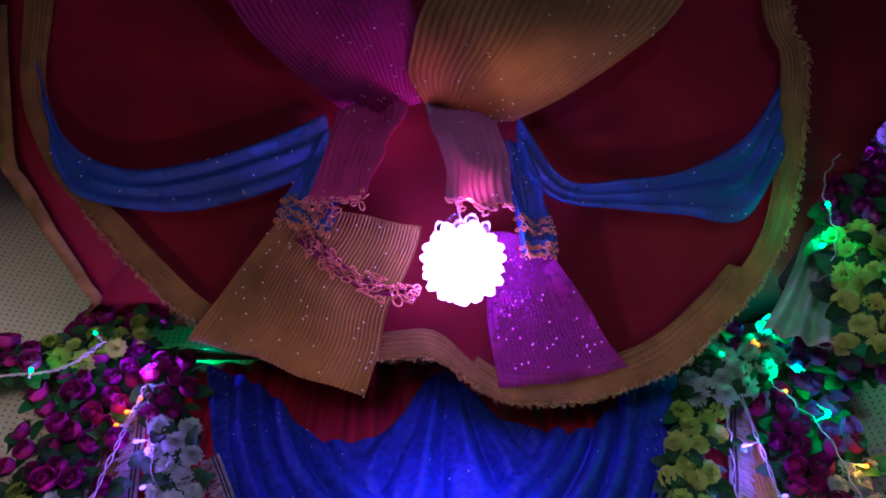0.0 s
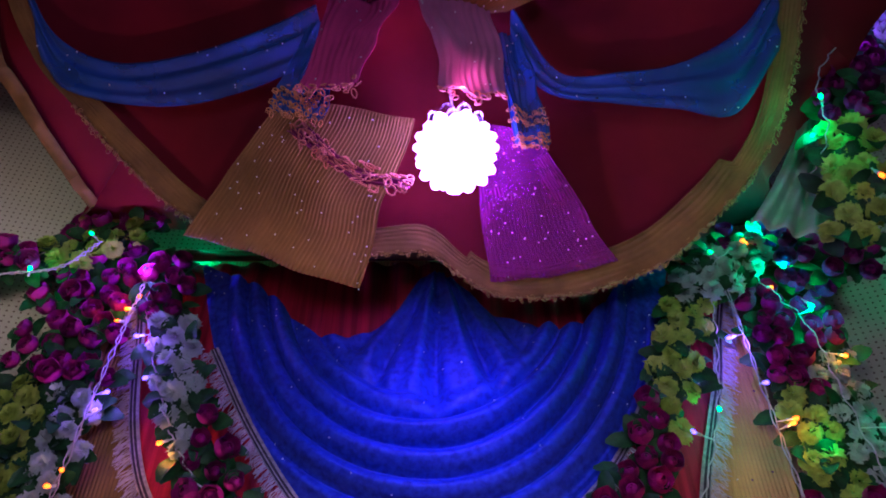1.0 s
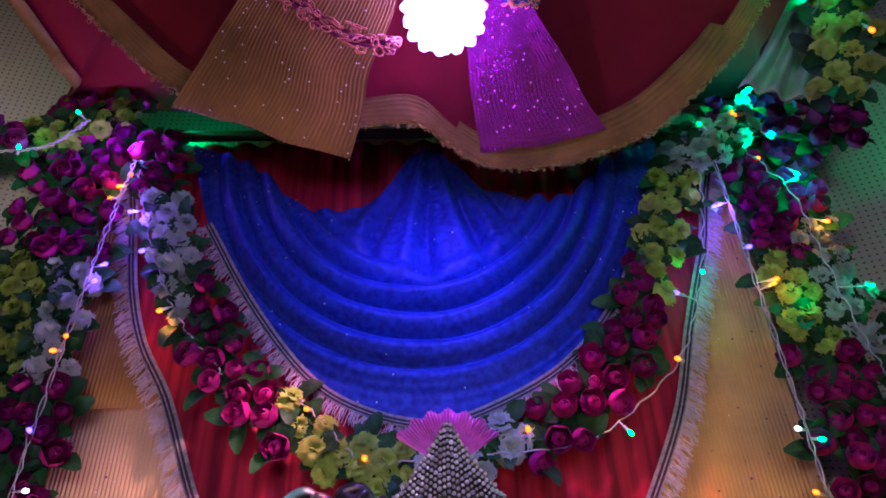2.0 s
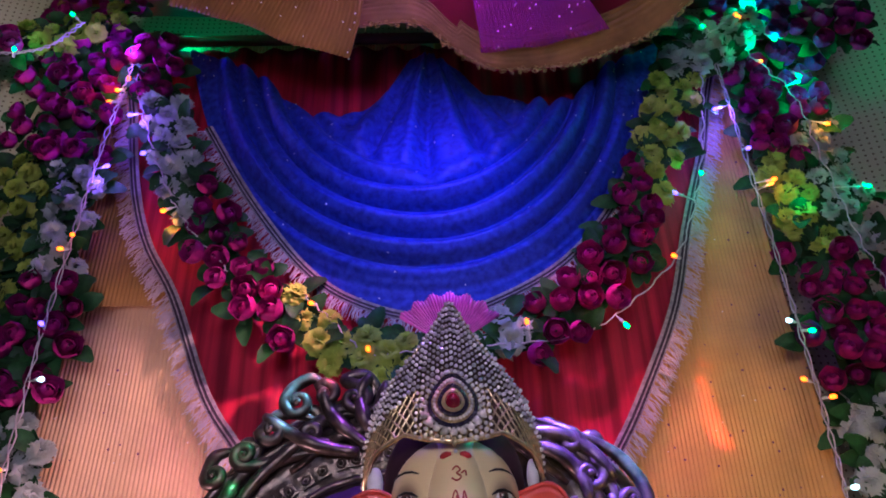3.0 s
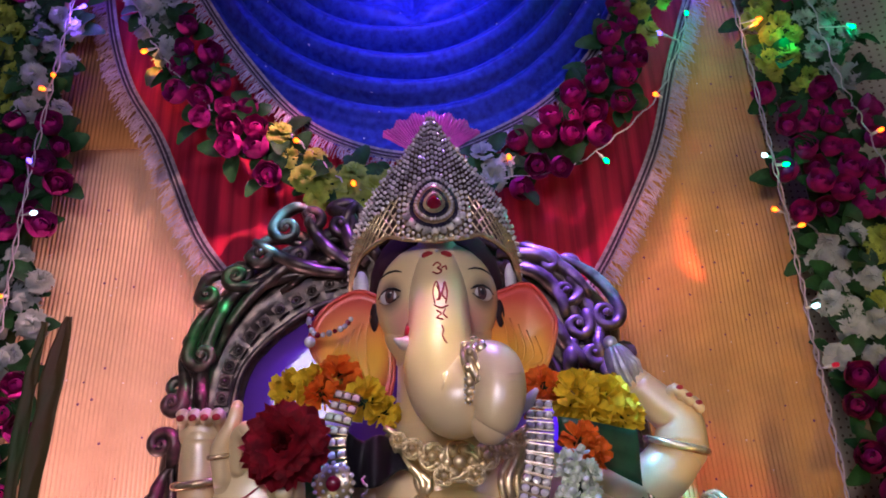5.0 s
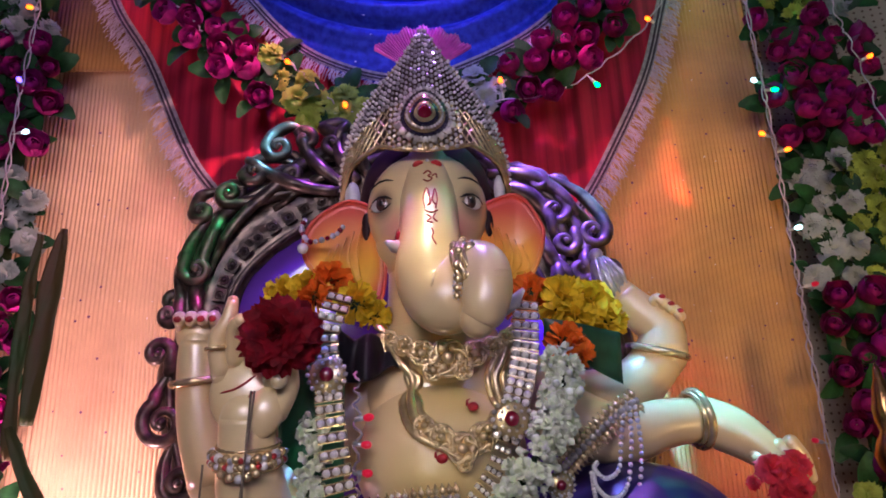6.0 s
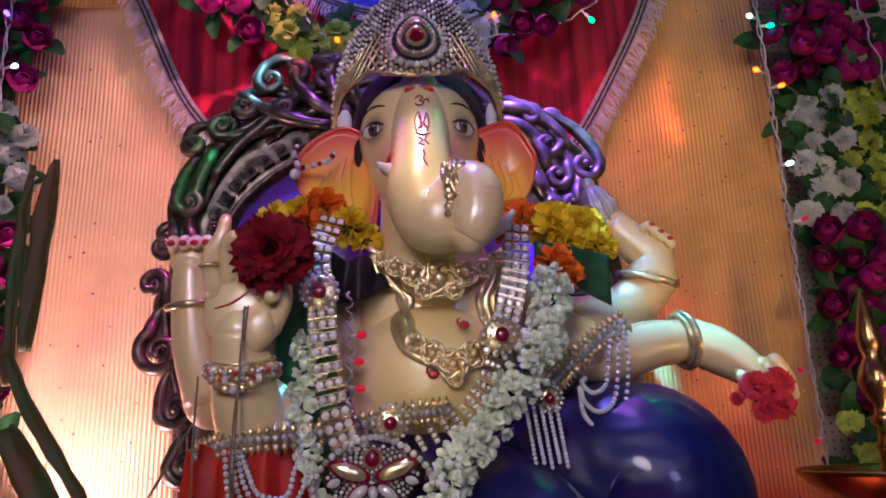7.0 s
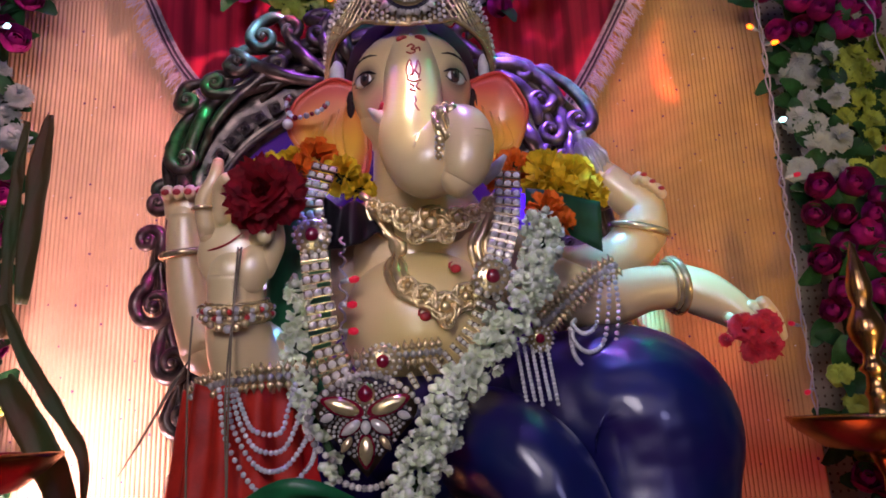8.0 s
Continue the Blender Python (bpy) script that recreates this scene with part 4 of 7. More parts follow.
def garland(name, path, half, colour, label, seed, facing=(0, -1, 0), step=0.052, group="", leaves=3):
    """Cloth flowers and leaves on a stem along path; half: its half width; colour(s, side) picks the bloom."""
    rnd = random.Random(seed)
    pts = [Vector(p) for p in path]
    length = sum((b - a).length for a, b in zip(pts, pts[1:]))
    t = thing(name, min(pts, key=lambda p: p.z), label, "garland", group)
    bm = bmesh.new()
    tube(bm, spline([tuple(p) for p in pts], 30), half * 0.55, 8, flat=0.35, up=facing)
    part("stem", bm, M_STEM, t, kind="")
    count = int(length / step)
    fine = [Vector(p) for p in spline([tuple(p) for p in pts], 400)]
    run = np.cumsum([0.0] + [(b - a).length for a, b in zip(fine, fine[1:])])
    line = [fine[int(np.searchsorted(run, run[-1] * i / count * 0.9999))] for i in range(count + 1)]
    across = max(1, round(half * 2 / 0.062))
    face = Vector(facing).normalized()
    for i in range(count + 1):
        d = (line[min(i + 1, count)] - line[max(i - 1, 0)]).normalized()
        side = d.cross(face).normalized()
        for k in range(across):
            s = (k + 0.5) / across * 2 - 1 if across > 1 else 0
            s += rnd.uniform(-0.12, 0.12) + (0.5 / across if i % 2 else -0.5 / across)
            at = line[i] + side * s * half * 0.95 + face * (0.016 + rnd.uniform(0, 0.016)) + d * rnd.uniform(-0.012, 0.012)
            n = (face + side * (0.55 * s + rnd.uniform(-0.3, 0.3)) + d * rnd.uniform(-0.35, 0.35)).normalized()
            m = Matrix.Translation(at) @ n.to_track_quat("Z", "Y").to_matrix().to_4x4() @ pose(0, 0, 0, 0, 0, rnd.uniform(0, 360)) @ Matrix.Scale(rnd.uniform(0.82, 1.12), 4)
            piece("flower", rnd.choice(BLOOM[colour(i / count, s, at)]), m, t)
            for _ in range(leaves):
                a = rnd.uniform(0, 2 * math.pi)
                w = (side * math.cos(a) + d * math.sin(a) + face * rnd.uniform(-0.1, 0.45)).normalized()
                z = (face - w * face.dot(w)).normalized()
                x = w.cross(z)
                r = Matrix((x, w, z)).transposed().to_4x4()
                piece("leaf", rnd.choice(LEAVES), Matrix.Translation(at + w * 0.010 - face * 0.012) @ r @ pose(0, 0, 0, rnd.uniform(-15, 20), rnd.uniform(-25, 25), 0), t)
    return t


def bands(spec, inner_way):
    """Blooms by height: spec rows (from this height up, bloom on the inner side, on the outer side)."""
    def pick(s, side, at):
        for low, inner, outer_ in spec:
            if at.z >= low:
                return inner if side * inner_way > 0 else outer_
        return "w"
    return pick


garland("flower_column", [(-0.95, 1.60, 3.0), (-0.94, 1.60, 2.6), (-0.915, 1.60, 2.2), (-0.90, 1.60, 1.8), (-0.895, 1.60, 1.4), (-0.89, 1.60, 0.80)], 0.125,
        bands([(2.46, "m", "m"), (2.15, "w", "y"), (2.08, "m", "y"), (1.82, "m", "m"), (1.52, "w", "w"), (1.18, "m", "m"), (0.95, "y", "w"), (0, "m", "m")], -1),
        "column of magenta, white and yellow cloth flowers with green leaves", 21, group="flower columns")
garland("flower_column", [(0.925, 1.60, 2.95), (0.93, 1.60, 2.6), (0.94, 1.60, 2.2), (0.95, 1.60, 1.8), (0.955, 1.60, 1.4), (0.96, 1.60, 0.80)], 0.125,
        bands([(2.54, "m", "m"), (2.42, "m", "w"), (2.16, "y", "w"), (1.83, "m", "m"), (1.50, "w", "y"), (1.14, "m", "m"), (0.94, "y", "w"), (0, "m", "m")], 1),
        "column of magenta, yellow and white cloth flowers with green leaves", 22, group="flower columns")


def mid_pick(s, side, at):
    if at.x < 0 and at.z > 2.63 or at.x > 0 and at.z > 2.70:
        return "m" if at.x < 0 else "w"
    for upto, bloom in ((-0.56, "w"), (-0.31, "m"), (-0.02, "y"), (0.21, "w"), (0.53, "m")):
        if at.x < upto:
            return bloom
    return "y"


garland("flower_swag", [(-0.74, 1.575, 2.82), (-0.69, 1.575, 2.63), (-0.61, 1.575, 2.42), (-0.475, 1.575, 2.175), (-0.350, 1.575, 2.045), (-0.21, 1.575, 1.942), (-0.03, 1.575, 1.905), (0.150, 1.575, 1.950),
                        (0.285, 1.575, 2.00), (0.440, 1.575, 2.165), (0.555, 1.575, 2.41), (0.63, 1.575, 2.60), (0.72, 1.575, 2.80)], 0.056, mid_pick,
        "magenta, yellow and white cloth flower swag below the blue cloth", 23, step=0.05)


garland("flower_swag", [(0.86, 1.12, 2.53), (0.93, 1.11, 2.70), (0.97, 1.10, 2.90), (1.05, 1.07, 3.08), (1.15, 1.02, 3.22), (1.22, 0.98, 3.32)], 0.06,
        lambda s, side, at: "y" if s < 0.36 else ("m" if s < 0.75 else "w"), "yellow, magenta and white cloth flowers hanging at the canopy's side", 24, facing=(-0.5, -0.75, -0.4))
garland("flower_swag", [(0.72, 1.56, 2.72), (0.80, 1.55, 2.80), (0.90, 1.54, 2.85), (1.03, 1.52, 2.80), (1.15, 1.50, 2.78)], 0.06,
        lambda s, side, at: "w" if s < 0.45 else "m", "short garland of white and magenta cloth flowers over the column", 26)
garland("flower_swag", [(-1.35, 1.45, 2.78), (-1.15, 1.52, 2.80), (-0.98, 1.57, 2.88), (-0.86, 1.57, 2.93)], 0.055,
        lambda s, side, at: "w" if s < 0.25 else ("m" if s < 0.6 else "y"), "short garland of white, magenta and yellow cloth flowers", 25)


# ---- the seated idol, one mesh ----
def lobed(bm, outline, y_rim, y_mid, thick, mi=0, n=48, rings=5, centre=None, power=1.6):
    """A dished or domed plate with a smooth closed outline of (x, z)."""
    o = [np.array(p) for p in spline(list(outline) + [outline[0]], n + 1)][:-1]
    c = np.array(centre) if centre is not None else sum(o) / len(o)
    skins = []
    for side in (0, 1):
        rows = []
        for r in range(rings + 1):
            f = 1 - r / (rings + 0.6)
            y = y_mid + (y_rim - y_mid) * f ** power + (thick if side else 0)
            rows.append([bm.verts.new((c[0] + (p[0] - c[0]) * f, y, c[1] + (p[1] - c[1]) * f)) for p in o])
        mid = bm.verts.new((c[0], y_mid + (thick if side else 0), c[1]))
        for a, b in zip(rows, rows[1:]):
            for k in range(n):
                bm.faces.new((a[k], a[(k + 1) % n], b[(k + 1) % n], b[k])).material_index = mi
        for k in range(n):
            bm.faces.new((rows[-1][k], rows[-1][(k + 1) % n], mid)).material_index = mi
        skins.append(rows[0])
    for k in range(n):
        bm.faces.new((skins[0][k], skins[0][(k + 1) % n], skins[1][(k + 1) % n], skins[1][k])).material_index = mi
    return o


def limb(bm, rows, n=24, seg=18, mi=0):
    s = spline(rows, n)
    tube(bm, [p[:3] for p in s], [max(0.002, p[3]) for p in s], seg, mi)
    ball(bm, tuple(s[0][:3]), s[0][3], mi, seg, 10)
    ball(bm, tuple(s[-1][:3]), s[-1][3], mi, seg, 10)


def hoop(bm, at, r, thick, turn, mi, n=28):
    m = pose(*at, *turn)
    ring = [m @ Vector((r * math.cos(a), r * math.sin(a), 0)) for a in [2 * math.pi * k / n for k in range(n + 1)]]
    tube(bm, ring, thick, 8, mi)


bm = bmesh.new()
SK, EA, HA, WH, BK, LI, DH, GO, SI, PK = range(10)
ball(bm, (0.027, 1.215, 1.555), (0.094, 0.075, 0.098), SK, 32, 20)
ball(bm, (0.027, 1.222, 1.510), (0.083, 0.064, 0.078), SK, 32, 18)
ball(bm, (0.027, 1.240, 1.585), (0.106, 0.072, 0.112), HA, 28, 16)
ball(bm, (-0.067, 1.228, 1.545), (0.012, 0.02, 0.045), HA)
ball(bm, (0.121, 1.228, 1.545), (0.012, 0.02, 0.045), HA)
ball(bm, (-0.090, 1.215, 1.585), (0.012, 0.010, 0.024), WH)
ball(bm, (0.143, 1.215, 1.588), (0.009, 0.010, 0.028), WH)
limb(bm, [(0.028, 1.216, 1.635, 0.042), (0.028, 1.178, 1.58, 0.043), (0.028, 1.145, 1.52, 0.043), (0.027, 1.118, 1.465, 0.0445), (0.023, 1.094, 1.420, 0.045), (0.030, 1.078, 1.387, 0.043),
          (0.048, 1.068, 1.376, 0.046), (0.069, 1.062, 1.396, 0.041), (0.083, 1.052, 1.413, 0.036), (0.093, 1.038, 1.406, 0.034), (0.096, 1.028, 1.380, 0.032), (0.090, 1.026, 1.354, 0.029), (0.082, 1.030, 1.340, 0.023)], 70, 24)
BAND = pose(0.081, 1.053, 1.409, 0, 0, 0) @ Vector((0.85, -0.45, 0.30)).to_track_quat("Z", "Y").to_matrix().to_4x4()
for off, r, w in ((-0.008, 0.0395, 0.004), (0.0, 0.040, 0.0055), (0.008, 0.0385, 0.004)):
    ring = [BAND @ Vector((r * math.cos(a), r * math.sin(a), off)) for a in [2 * math.pi * k / 28 for k in range(29)]]
    tube(bm, ring, w, 8, GO)
for k in range(14):
    a = 2 * math.pi * k / 14
    ball(bm, BAND @ Vector((0.042 * math.cos(a), 0.042 * math.sin(a), 0.004 * (-1) ** k)), 0.0065, GO, 8, 6)
for x, z, r in ((0.063, 1.404, 0.0080), (0.060, 1.391, 0.0070), (0.058, 1.379, 0.0060), (0.057, 1.369, 0.0048), (0.076, 1.432, 0.0085), (0.066, 1.420, 0.0075)):
    ball(bm, (x, 1.022, z), (r, 0.006, r), GO, 10, 8)
    for k in range(5):
        a = 2 * math.pi * k / 5
        ball(bm, (x + r * 0.95 * math.cos(a), 1.021, z + r * 0.95 * math.sin(a)), r * 0.30, SI, 6, 5)
for k in range(11):
    z = 1.428 + 0.0095 * k
    cy, r = np.interp(z, (1.42, 1.465, 1.52, 1.58), (1.094, 1.118, 1.145, 1.178)), np.interp(z, (1.42, 1.465, 1.52), (0.045, 0.0445, 0.043)) - 0.0002
    for a0, a1 in ((-172, -128), (-52, -20)):
        tube(bm, [(0.0275 + r * math.cos(a), cy + r * math.sin(a), z - 0.5 * r * math.sin(a) - 0.022) for a in [radians(a0 + (a1 - a0) * i / 6) for i in range(7)]], (0.0002, 0.0009, 0.0012, 0.0013, 0.0012, 0.0009, 0.0002), 5, SK)
for k in range(6):
    z, r = 1.350 + 0.0085 * k, 0.0285 + 0.0008 * k
    tube(bm, [(0.093 + r * math.cos(a), 1.027 + r * math.sin(a), z + 0.006 * math.cos(a)) for a in [radians(-75 + 12 * i) for i in range(7)]], (0.0002, 0.0008, 0.0011, 0.0012, 0.0011, 0.0008, 0.0002), 5, SK)
# ears
ear_l = lobed(bm, [(-0.055, 1.560), (-0.097, 1.573), (-0.149, 1.541), (-0.164, 1.495), (-0.137, 1.449), (-0.066, 1.392), (-0.040, 1.45)], 1.205, 1.225, 0.008, EA, 48, 6)
ear_r = lobed(bm, [(0.108, 1.560), (0.168, 1.577), (0.200, 1.535), (0.205, 1.505), (0.188, 1.455), (0.150, 1.402), (0.095, 1.45)], 1.205, 1.225, 0.008, EA, 48, 6)
for e in (ear_l, ear_r):
    tube(bm, [(p[0], 1.207, p[1]) for p in e] + [(e[0][0], 1.207, e[0][1])], 0.0035, 8, EA)
for k in range(5):
    tube(bm, spline([(-0.075 - 0.012 * k, 1.212, 1.535 - 0.01 * k), (-0.082 - 0.013 * k, 1.205, 1.49 - 0.008 * k), (-0.075 - 0.008 * k, 1.212, 1.435 + 0.004 * k)], 8), 0.0014, 5, EA)
    tube(bm, spline([(0.125 + 0.012 * k, 1.212, 1.535 - 0.01 * k), (0.132 + 0.012 * k, 1.205, 1.49 - 0.008 * k), (0.128 + 0.008 * k, 1.212, 1.435 + 0.004 * k)], 8), 0.0014, 5, EA)


# eyes, brows and painted marks lie on the head's curve
def on_head(x, z, off=0.0):
    q = 1 - ((x - 0.027) / 0.094) ** 2 - ((z - 1.555) / 0.098) ** 2
    return (x, 1.215 - 0.075 * math.sqrt(max(0.02, q)) - off, z)


for ex, s in ((-0.044, -1), (0.094, 1)):
    ball(bm, on_head(ex + 0.001 * s, 1.5495, -0.0014), (0.0165, 0.0060, 0.0108), WH, 18, 10, (0, 0, 38 * s))
    ball(bm, on_head(ex - 0.001 * s, 1.550, 0.0012), (0.0098, 0.0046, 0.0108), PK, 14, 10, (0, 0, 38 * s))
    ball(bm, on_head(ex - 0.001 * s, 1.550, 0.0034), (0.0062, 0.0035, 0.0066), BK, 12, 8, (0, 0, 38 * s))
    # the eye's highlight, modelled as a white dot
    ball(bm, on_head(ex - 0.003 * s, 1.553, 0.0066), 0.0013, WH, 8, 6)
    tube(bm, [on_head(ex + d * s, 1.585 + 0.006 * (1 - (d / 0.02) ** 2), 0.0) for d in (-0.020, -0.01, 0, 0.01, 0.019)], (0.0006, 0.0018, 0.002, 0.0016, 0.0006), 6, BK)
    tube(bm, [on_head(ex + d * s, 1.5530 + 0.0075 * (1 - (d / 0.018) ** 2), 0.0015) for d in (-0.018, -0.009, 0, 0.009, 0.018)], (0.0008, 0.0026, 0.0032, 0.0026, 0.0008), 6, BK)
    tube(bm, [on_head(ex + d * s, 1.5470 - 0.0065 * (1 - (d / 0.016) ** 2), 0.0010) for d in (-0.016, -0.008, 0, 0.008, 0.016)], (0.0005, 0.0013, 0.0016, 0.0013, 0.0005), 6, BK)


def on_trunk(x, z):
    y = np.interp(z, (1.44, 1.465, 1.52, 1.58, 1.63), (1.0555, 1.0685, 1.0965, 1.1270, 1.160))
    return (x, y + ((x - 0.028) ** 2) / 0.086 - 0.0008, z)


for s in (-1, 1):
    tube(bm, [on_trunk(0.028 + s * d, 1.607 + 0.002 * math.sin(d * 200)) for d in (0.006, 0.012, 0.018, 0.022)], (0.0025, 0.005, 0.005, 0.002), 6, LI)
ball(bm, on_trunk(0.028, 1.613), 0.003, WH)
MARKS = [[(0.022, 1.583), (0.028, 1.589), (0.033, 1.583), (0.028, 1.578), (0.034, 1.573), (0.028, 1.567), (0.021, 1.571)], [(0.034, 1.578), (0.040, 1.582), (0.041, 1.575)],
         [(0.022, 1.515), (0.020, 1.535), (0.025, 1.553), (0.029, 1.540), (0.028, 1.520), (0.034, 1.540), (0.037, 1.552), (0.040, 1.533), (0.037, 1.515)],
         [(0.021, 1.512), (0.030, 1.507), (0.040, 1.511)], [(0.024, 1.503), (0.030, 1.497), (0.024, 1.491), (0.032, 1.488)], [(0.036, 1.505), (0.033, 1.497), (0.038, 1.490)],
         [(0.030, 1.478), (0.032, 1.470), (0.030, 1.462), (0.035, 1.450)], [(0.026, 1.545), (0.030, 1.530), (0.025, 1.520)], [(0.036, 1.545), (0.033, 1.530), (0.037, 1.522)]]
for line in MARKS:
    tube(bm, [on_trunk(x, z) for x, z in spline(line, 4 * len(line))], 0.0011, 5, LI)
tube(bm, [(-0.012, 1.125, 1.470), (-0.022, 1.100, 1.461), (-0.032, 1.080, 1.462)], (0.012, 0.0085, 0.003), 12, WH)
tube(bm, [(0.120, 1.110, 1.370), (0.138, 1.095, 1.378), (0.150, 1.085, 1.392)], (0.012, 0.009, 0.003), 12, WH)
tube(bm, [(-0.014, 1.135, 1.495), (-0.012, 1.118, 1.480), (-0.013, 1.112, 1.466)], (0.006, 0.010, 0.006), 8, LI)
# body
limb(bm, [(0.03, 1.235, 1.48, 0.065), (0.035, 1.235, 1.40, 0.075), (0.04, 1.24, 1.32, 0.10)], 14, 24)
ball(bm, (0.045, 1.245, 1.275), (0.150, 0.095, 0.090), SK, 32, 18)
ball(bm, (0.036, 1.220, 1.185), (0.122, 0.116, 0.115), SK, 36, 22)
ball(bm, (0.06, 1.25, 1.03), (0.20, 0.15, 0.12), DH, 32, 16)
for p in ((0.077, 1.111, 1.243), (0.034, 1.102, 1.179)):
    ball(bm, p, (0.0075, 0.004, 0.006), LI, 12, 8)
    tube(bm, [(p[0] - 0.008, p[1], p[2] + 0.001), (p[0] - 0.008, p[1], p[2] + 0.008), (p[0] - 0.004, p[1] + 0.001, p[2] + 0.010)], (0.002, 0.0015, 0.0008), 6, LI)
# raised hand with open palm
limb(bm, [(-0.06, 1.24, 1.30, 0.055), (-0.13, 1.21, 1.20, 0.052), (-0.185, 1.13, 1.115, 0.050)], 14)
limb(bm, [(-0.190, 1.115, 1.10, 0.048), (-0.200, 1.085, 1.155, 0.042), (-0.203, 1.070, 1.205, 0.035), (-0.203, 1.064, 1.235, 0.034)], 14)
ball(bm, (-0.203, 1.060, 1.262), (0.047, 0.020, 0.050), SK, 24, 16)
ball(bm, (-0.180, 1.050, 1.238), (0.024, 0.020, 0.034), SK, 16, 12, (0, 20, 0))
for pts in ([(-0.235, 1.055, 1.285, 0.0125), (-0.240, 1.045, 1.325, 0.0115), (-0.226, 1.040, 1.352, 0.010), (-0.222, 1.040, 1.375, 0.0075)],
            [(-0.218, 1.055, 1.30, 0.0125), (-0.216, 1.035, 1.335, 0.011), (-0.205, 1.018, 1.345, 0.009)],
            [(-0.196, 1.055, 1.30, 0.0125), (-0.19, 1.030, 1.325, 0.011), (-0.178, 1.018, 1.325, 0.009)],
            [(-0.172, 1.050, 1.275, 0.0125), (-0.162, 1.032, 1.290, 0.012), (-0.158, 1.022, 1.272, 0.010)],
            [(-0.166, 1.055, 1.240, 0.015), (-0.150, 1.045, 1.268, 0.0125), (-0.150, 1.035, 1.295, 0.010)]):
    limb(bm, pts, 12, 12)
hoop(bm, (-0.240, 1.045, 1.318), 0.0125, 0.003, (12, -6, 0), GO, 16)
for line in ([(-0.232, 1.0425, 1.262), (-0.21, 1.0398, 1.268), (-0.19, 1.040, 1.282)], [(-0.215, 1.041, 1.243), (-0.20, 1.039, 1.252), (-0.192, 1.039, 1.262)], [(-0.205, 1.0418, 1.228), (-0.195, 1.0400, 1.246)]):
    tube(bm, spline(line, 8), (0.0006, 0.0013, 0.0013, 0.0013, 0.0013, 0.0013, 0.0013, 0.0006), 5, LI)
for z, r in ((1.203, 0.0375), (1.180, 0.0405)):
    hoop(bm, (-0.202, 1.075, z), r, 0.0028, (16, 0, 0), GO)
for k in range(22):
    a = radians(180 + 8.4 * k)
    m = pose(-0.202, 1.075, 1.191, 16, 0, 0)
    ball(bm, m @ Vector((0.0425 * math.cos(a), 0.0425 * math.sin(a), 0.005 * (-1) ** k)), 0.0058, GO if k % 3 else WH, 8, 6)
    ball(bm, m @ Vector((0.0455 * math.cos(a), 0.0455 * math.sin(a), -0.004 * (-1) ** k)), 0.0036, (SI, GO, LI)[k % 3], 8, 6)
for k in range(5):
    ball(bm, (-0.222 + 0.010 * k, 1.030, 1.168 - 0.006 * math.sin(math.pi * k / 4)), (0.0055, 0.004, 0.0055), WH if k == 2 else GO, 8, 6)
# the hands behind
limb(bm, [(-0.08, 1.26, 1.30, 0.05), (-0.19, 1.27, 1.21, 0.046), (-0.285, 1.25, 1.165, 0.042)], 14)
limb(bm, [(-0.288, 1.245, 1.165, 0.038), (-0.308, 1.230, 1.24, 0.033), (-0.316, 1.222, 1.32, 0.029), (-0.317, 1.22, 1.36, 0.026)], 14)
ball(bm, (-0.318, 1.218, 1.372), (0.032, 0.022, 0.030), SK)
for k in range(4):
    x = -0.338 + 0.0165 * k
    limb(bm, [(x, 1.215, 1.375, 0.010), (x, 1.195, 1.392, 0.010), (x + 0.002, 1.185, 1.385, 0.008)], 8, 10)
    ball(bm, (x + 0.002, 1.178, 1.386), (0.006, 0.003, 0.005), LI, 8, 6)
hoop(bm, (-0.315, 1.224, 1.303), 0.035, 0.0060, (8, -6, 0), GO)
limb(bm, [(0.14, 1.26, 1.30, 0.05), (0.25, 1.285, 1.265, 0.046), (0.345, 1.30, 1.285, 0.043), (0.395, 1.30, 1.33, 0.040)], 16)
limb(bm, [(0.398, 1.30, 1.335, 0.041), (0.402, 1.302, 1.375, 0.036), (0.372, 1.304, 1.405, 0.031), (0.345, 1.305, 1.435, 0.026)], 14)
ball(bm, (0.326, 1.300, 1.462), (0.025, 0.022, 0.044), SI, 24, 16, (0, -24, 0))
for k in range(5):
    o = -0.016 + 0.008 * k
    tube(bm, [(0.338 + o, 1.283 + abs(o) * 0.4, 1.432 + o * 0.4), (0.326 + o * 1.15, 1.276 + abs(o) * 0.4, 1.462 + o * 0.4), (0.313 + o * 0.6, 1.282 + abs(o) * 0.3, 1.495)], (0.002, 0.004, 0.0015), 6, SI)
ball(bm, (0.308, 1.296, 1.502), 0.012, SI)
for k in range(3):
    limb(bm, [(0.385 + 0.012 * k, 1.29, 1.405 - 0.006 * k, 0.010), (0.392 + 0.013 * k, 1.272, 1.420 - 0.010 * k, 0.009), (0.400 + 0.013 * k, 1.268, 1.412 - 0.012 * k, 0.008)], 8, 10)
    ball(bm, (0.398 + 0.013 * k, 1.262, 1.420 - 0.012 * k), (0.006, 0.003, 0.004), LI, 8, 6)
hoop(bm, (0.392, 1.300, 1.338), 0.046, 0.0065, (10, 14, 0), GO)
limb(bm, [(0.15, 1.24, 1.275, 0.052), (0.225, 1.20, 1.225, 0.048), (0.29, 1.185, 1.205, 0.040), (0.35, 1.185, 1.218, 0.034), (0.395, 1.188, 1.222, 0.031)], 20)
limb(bm, [(0.405, 1.188, 1.223, 0.032), (0.438, 1.175, 1.205, 0.033), (0.470, 1.160, 1.178, 0.026), (0.495, 1.145, 1.145, 0.017)], 14)
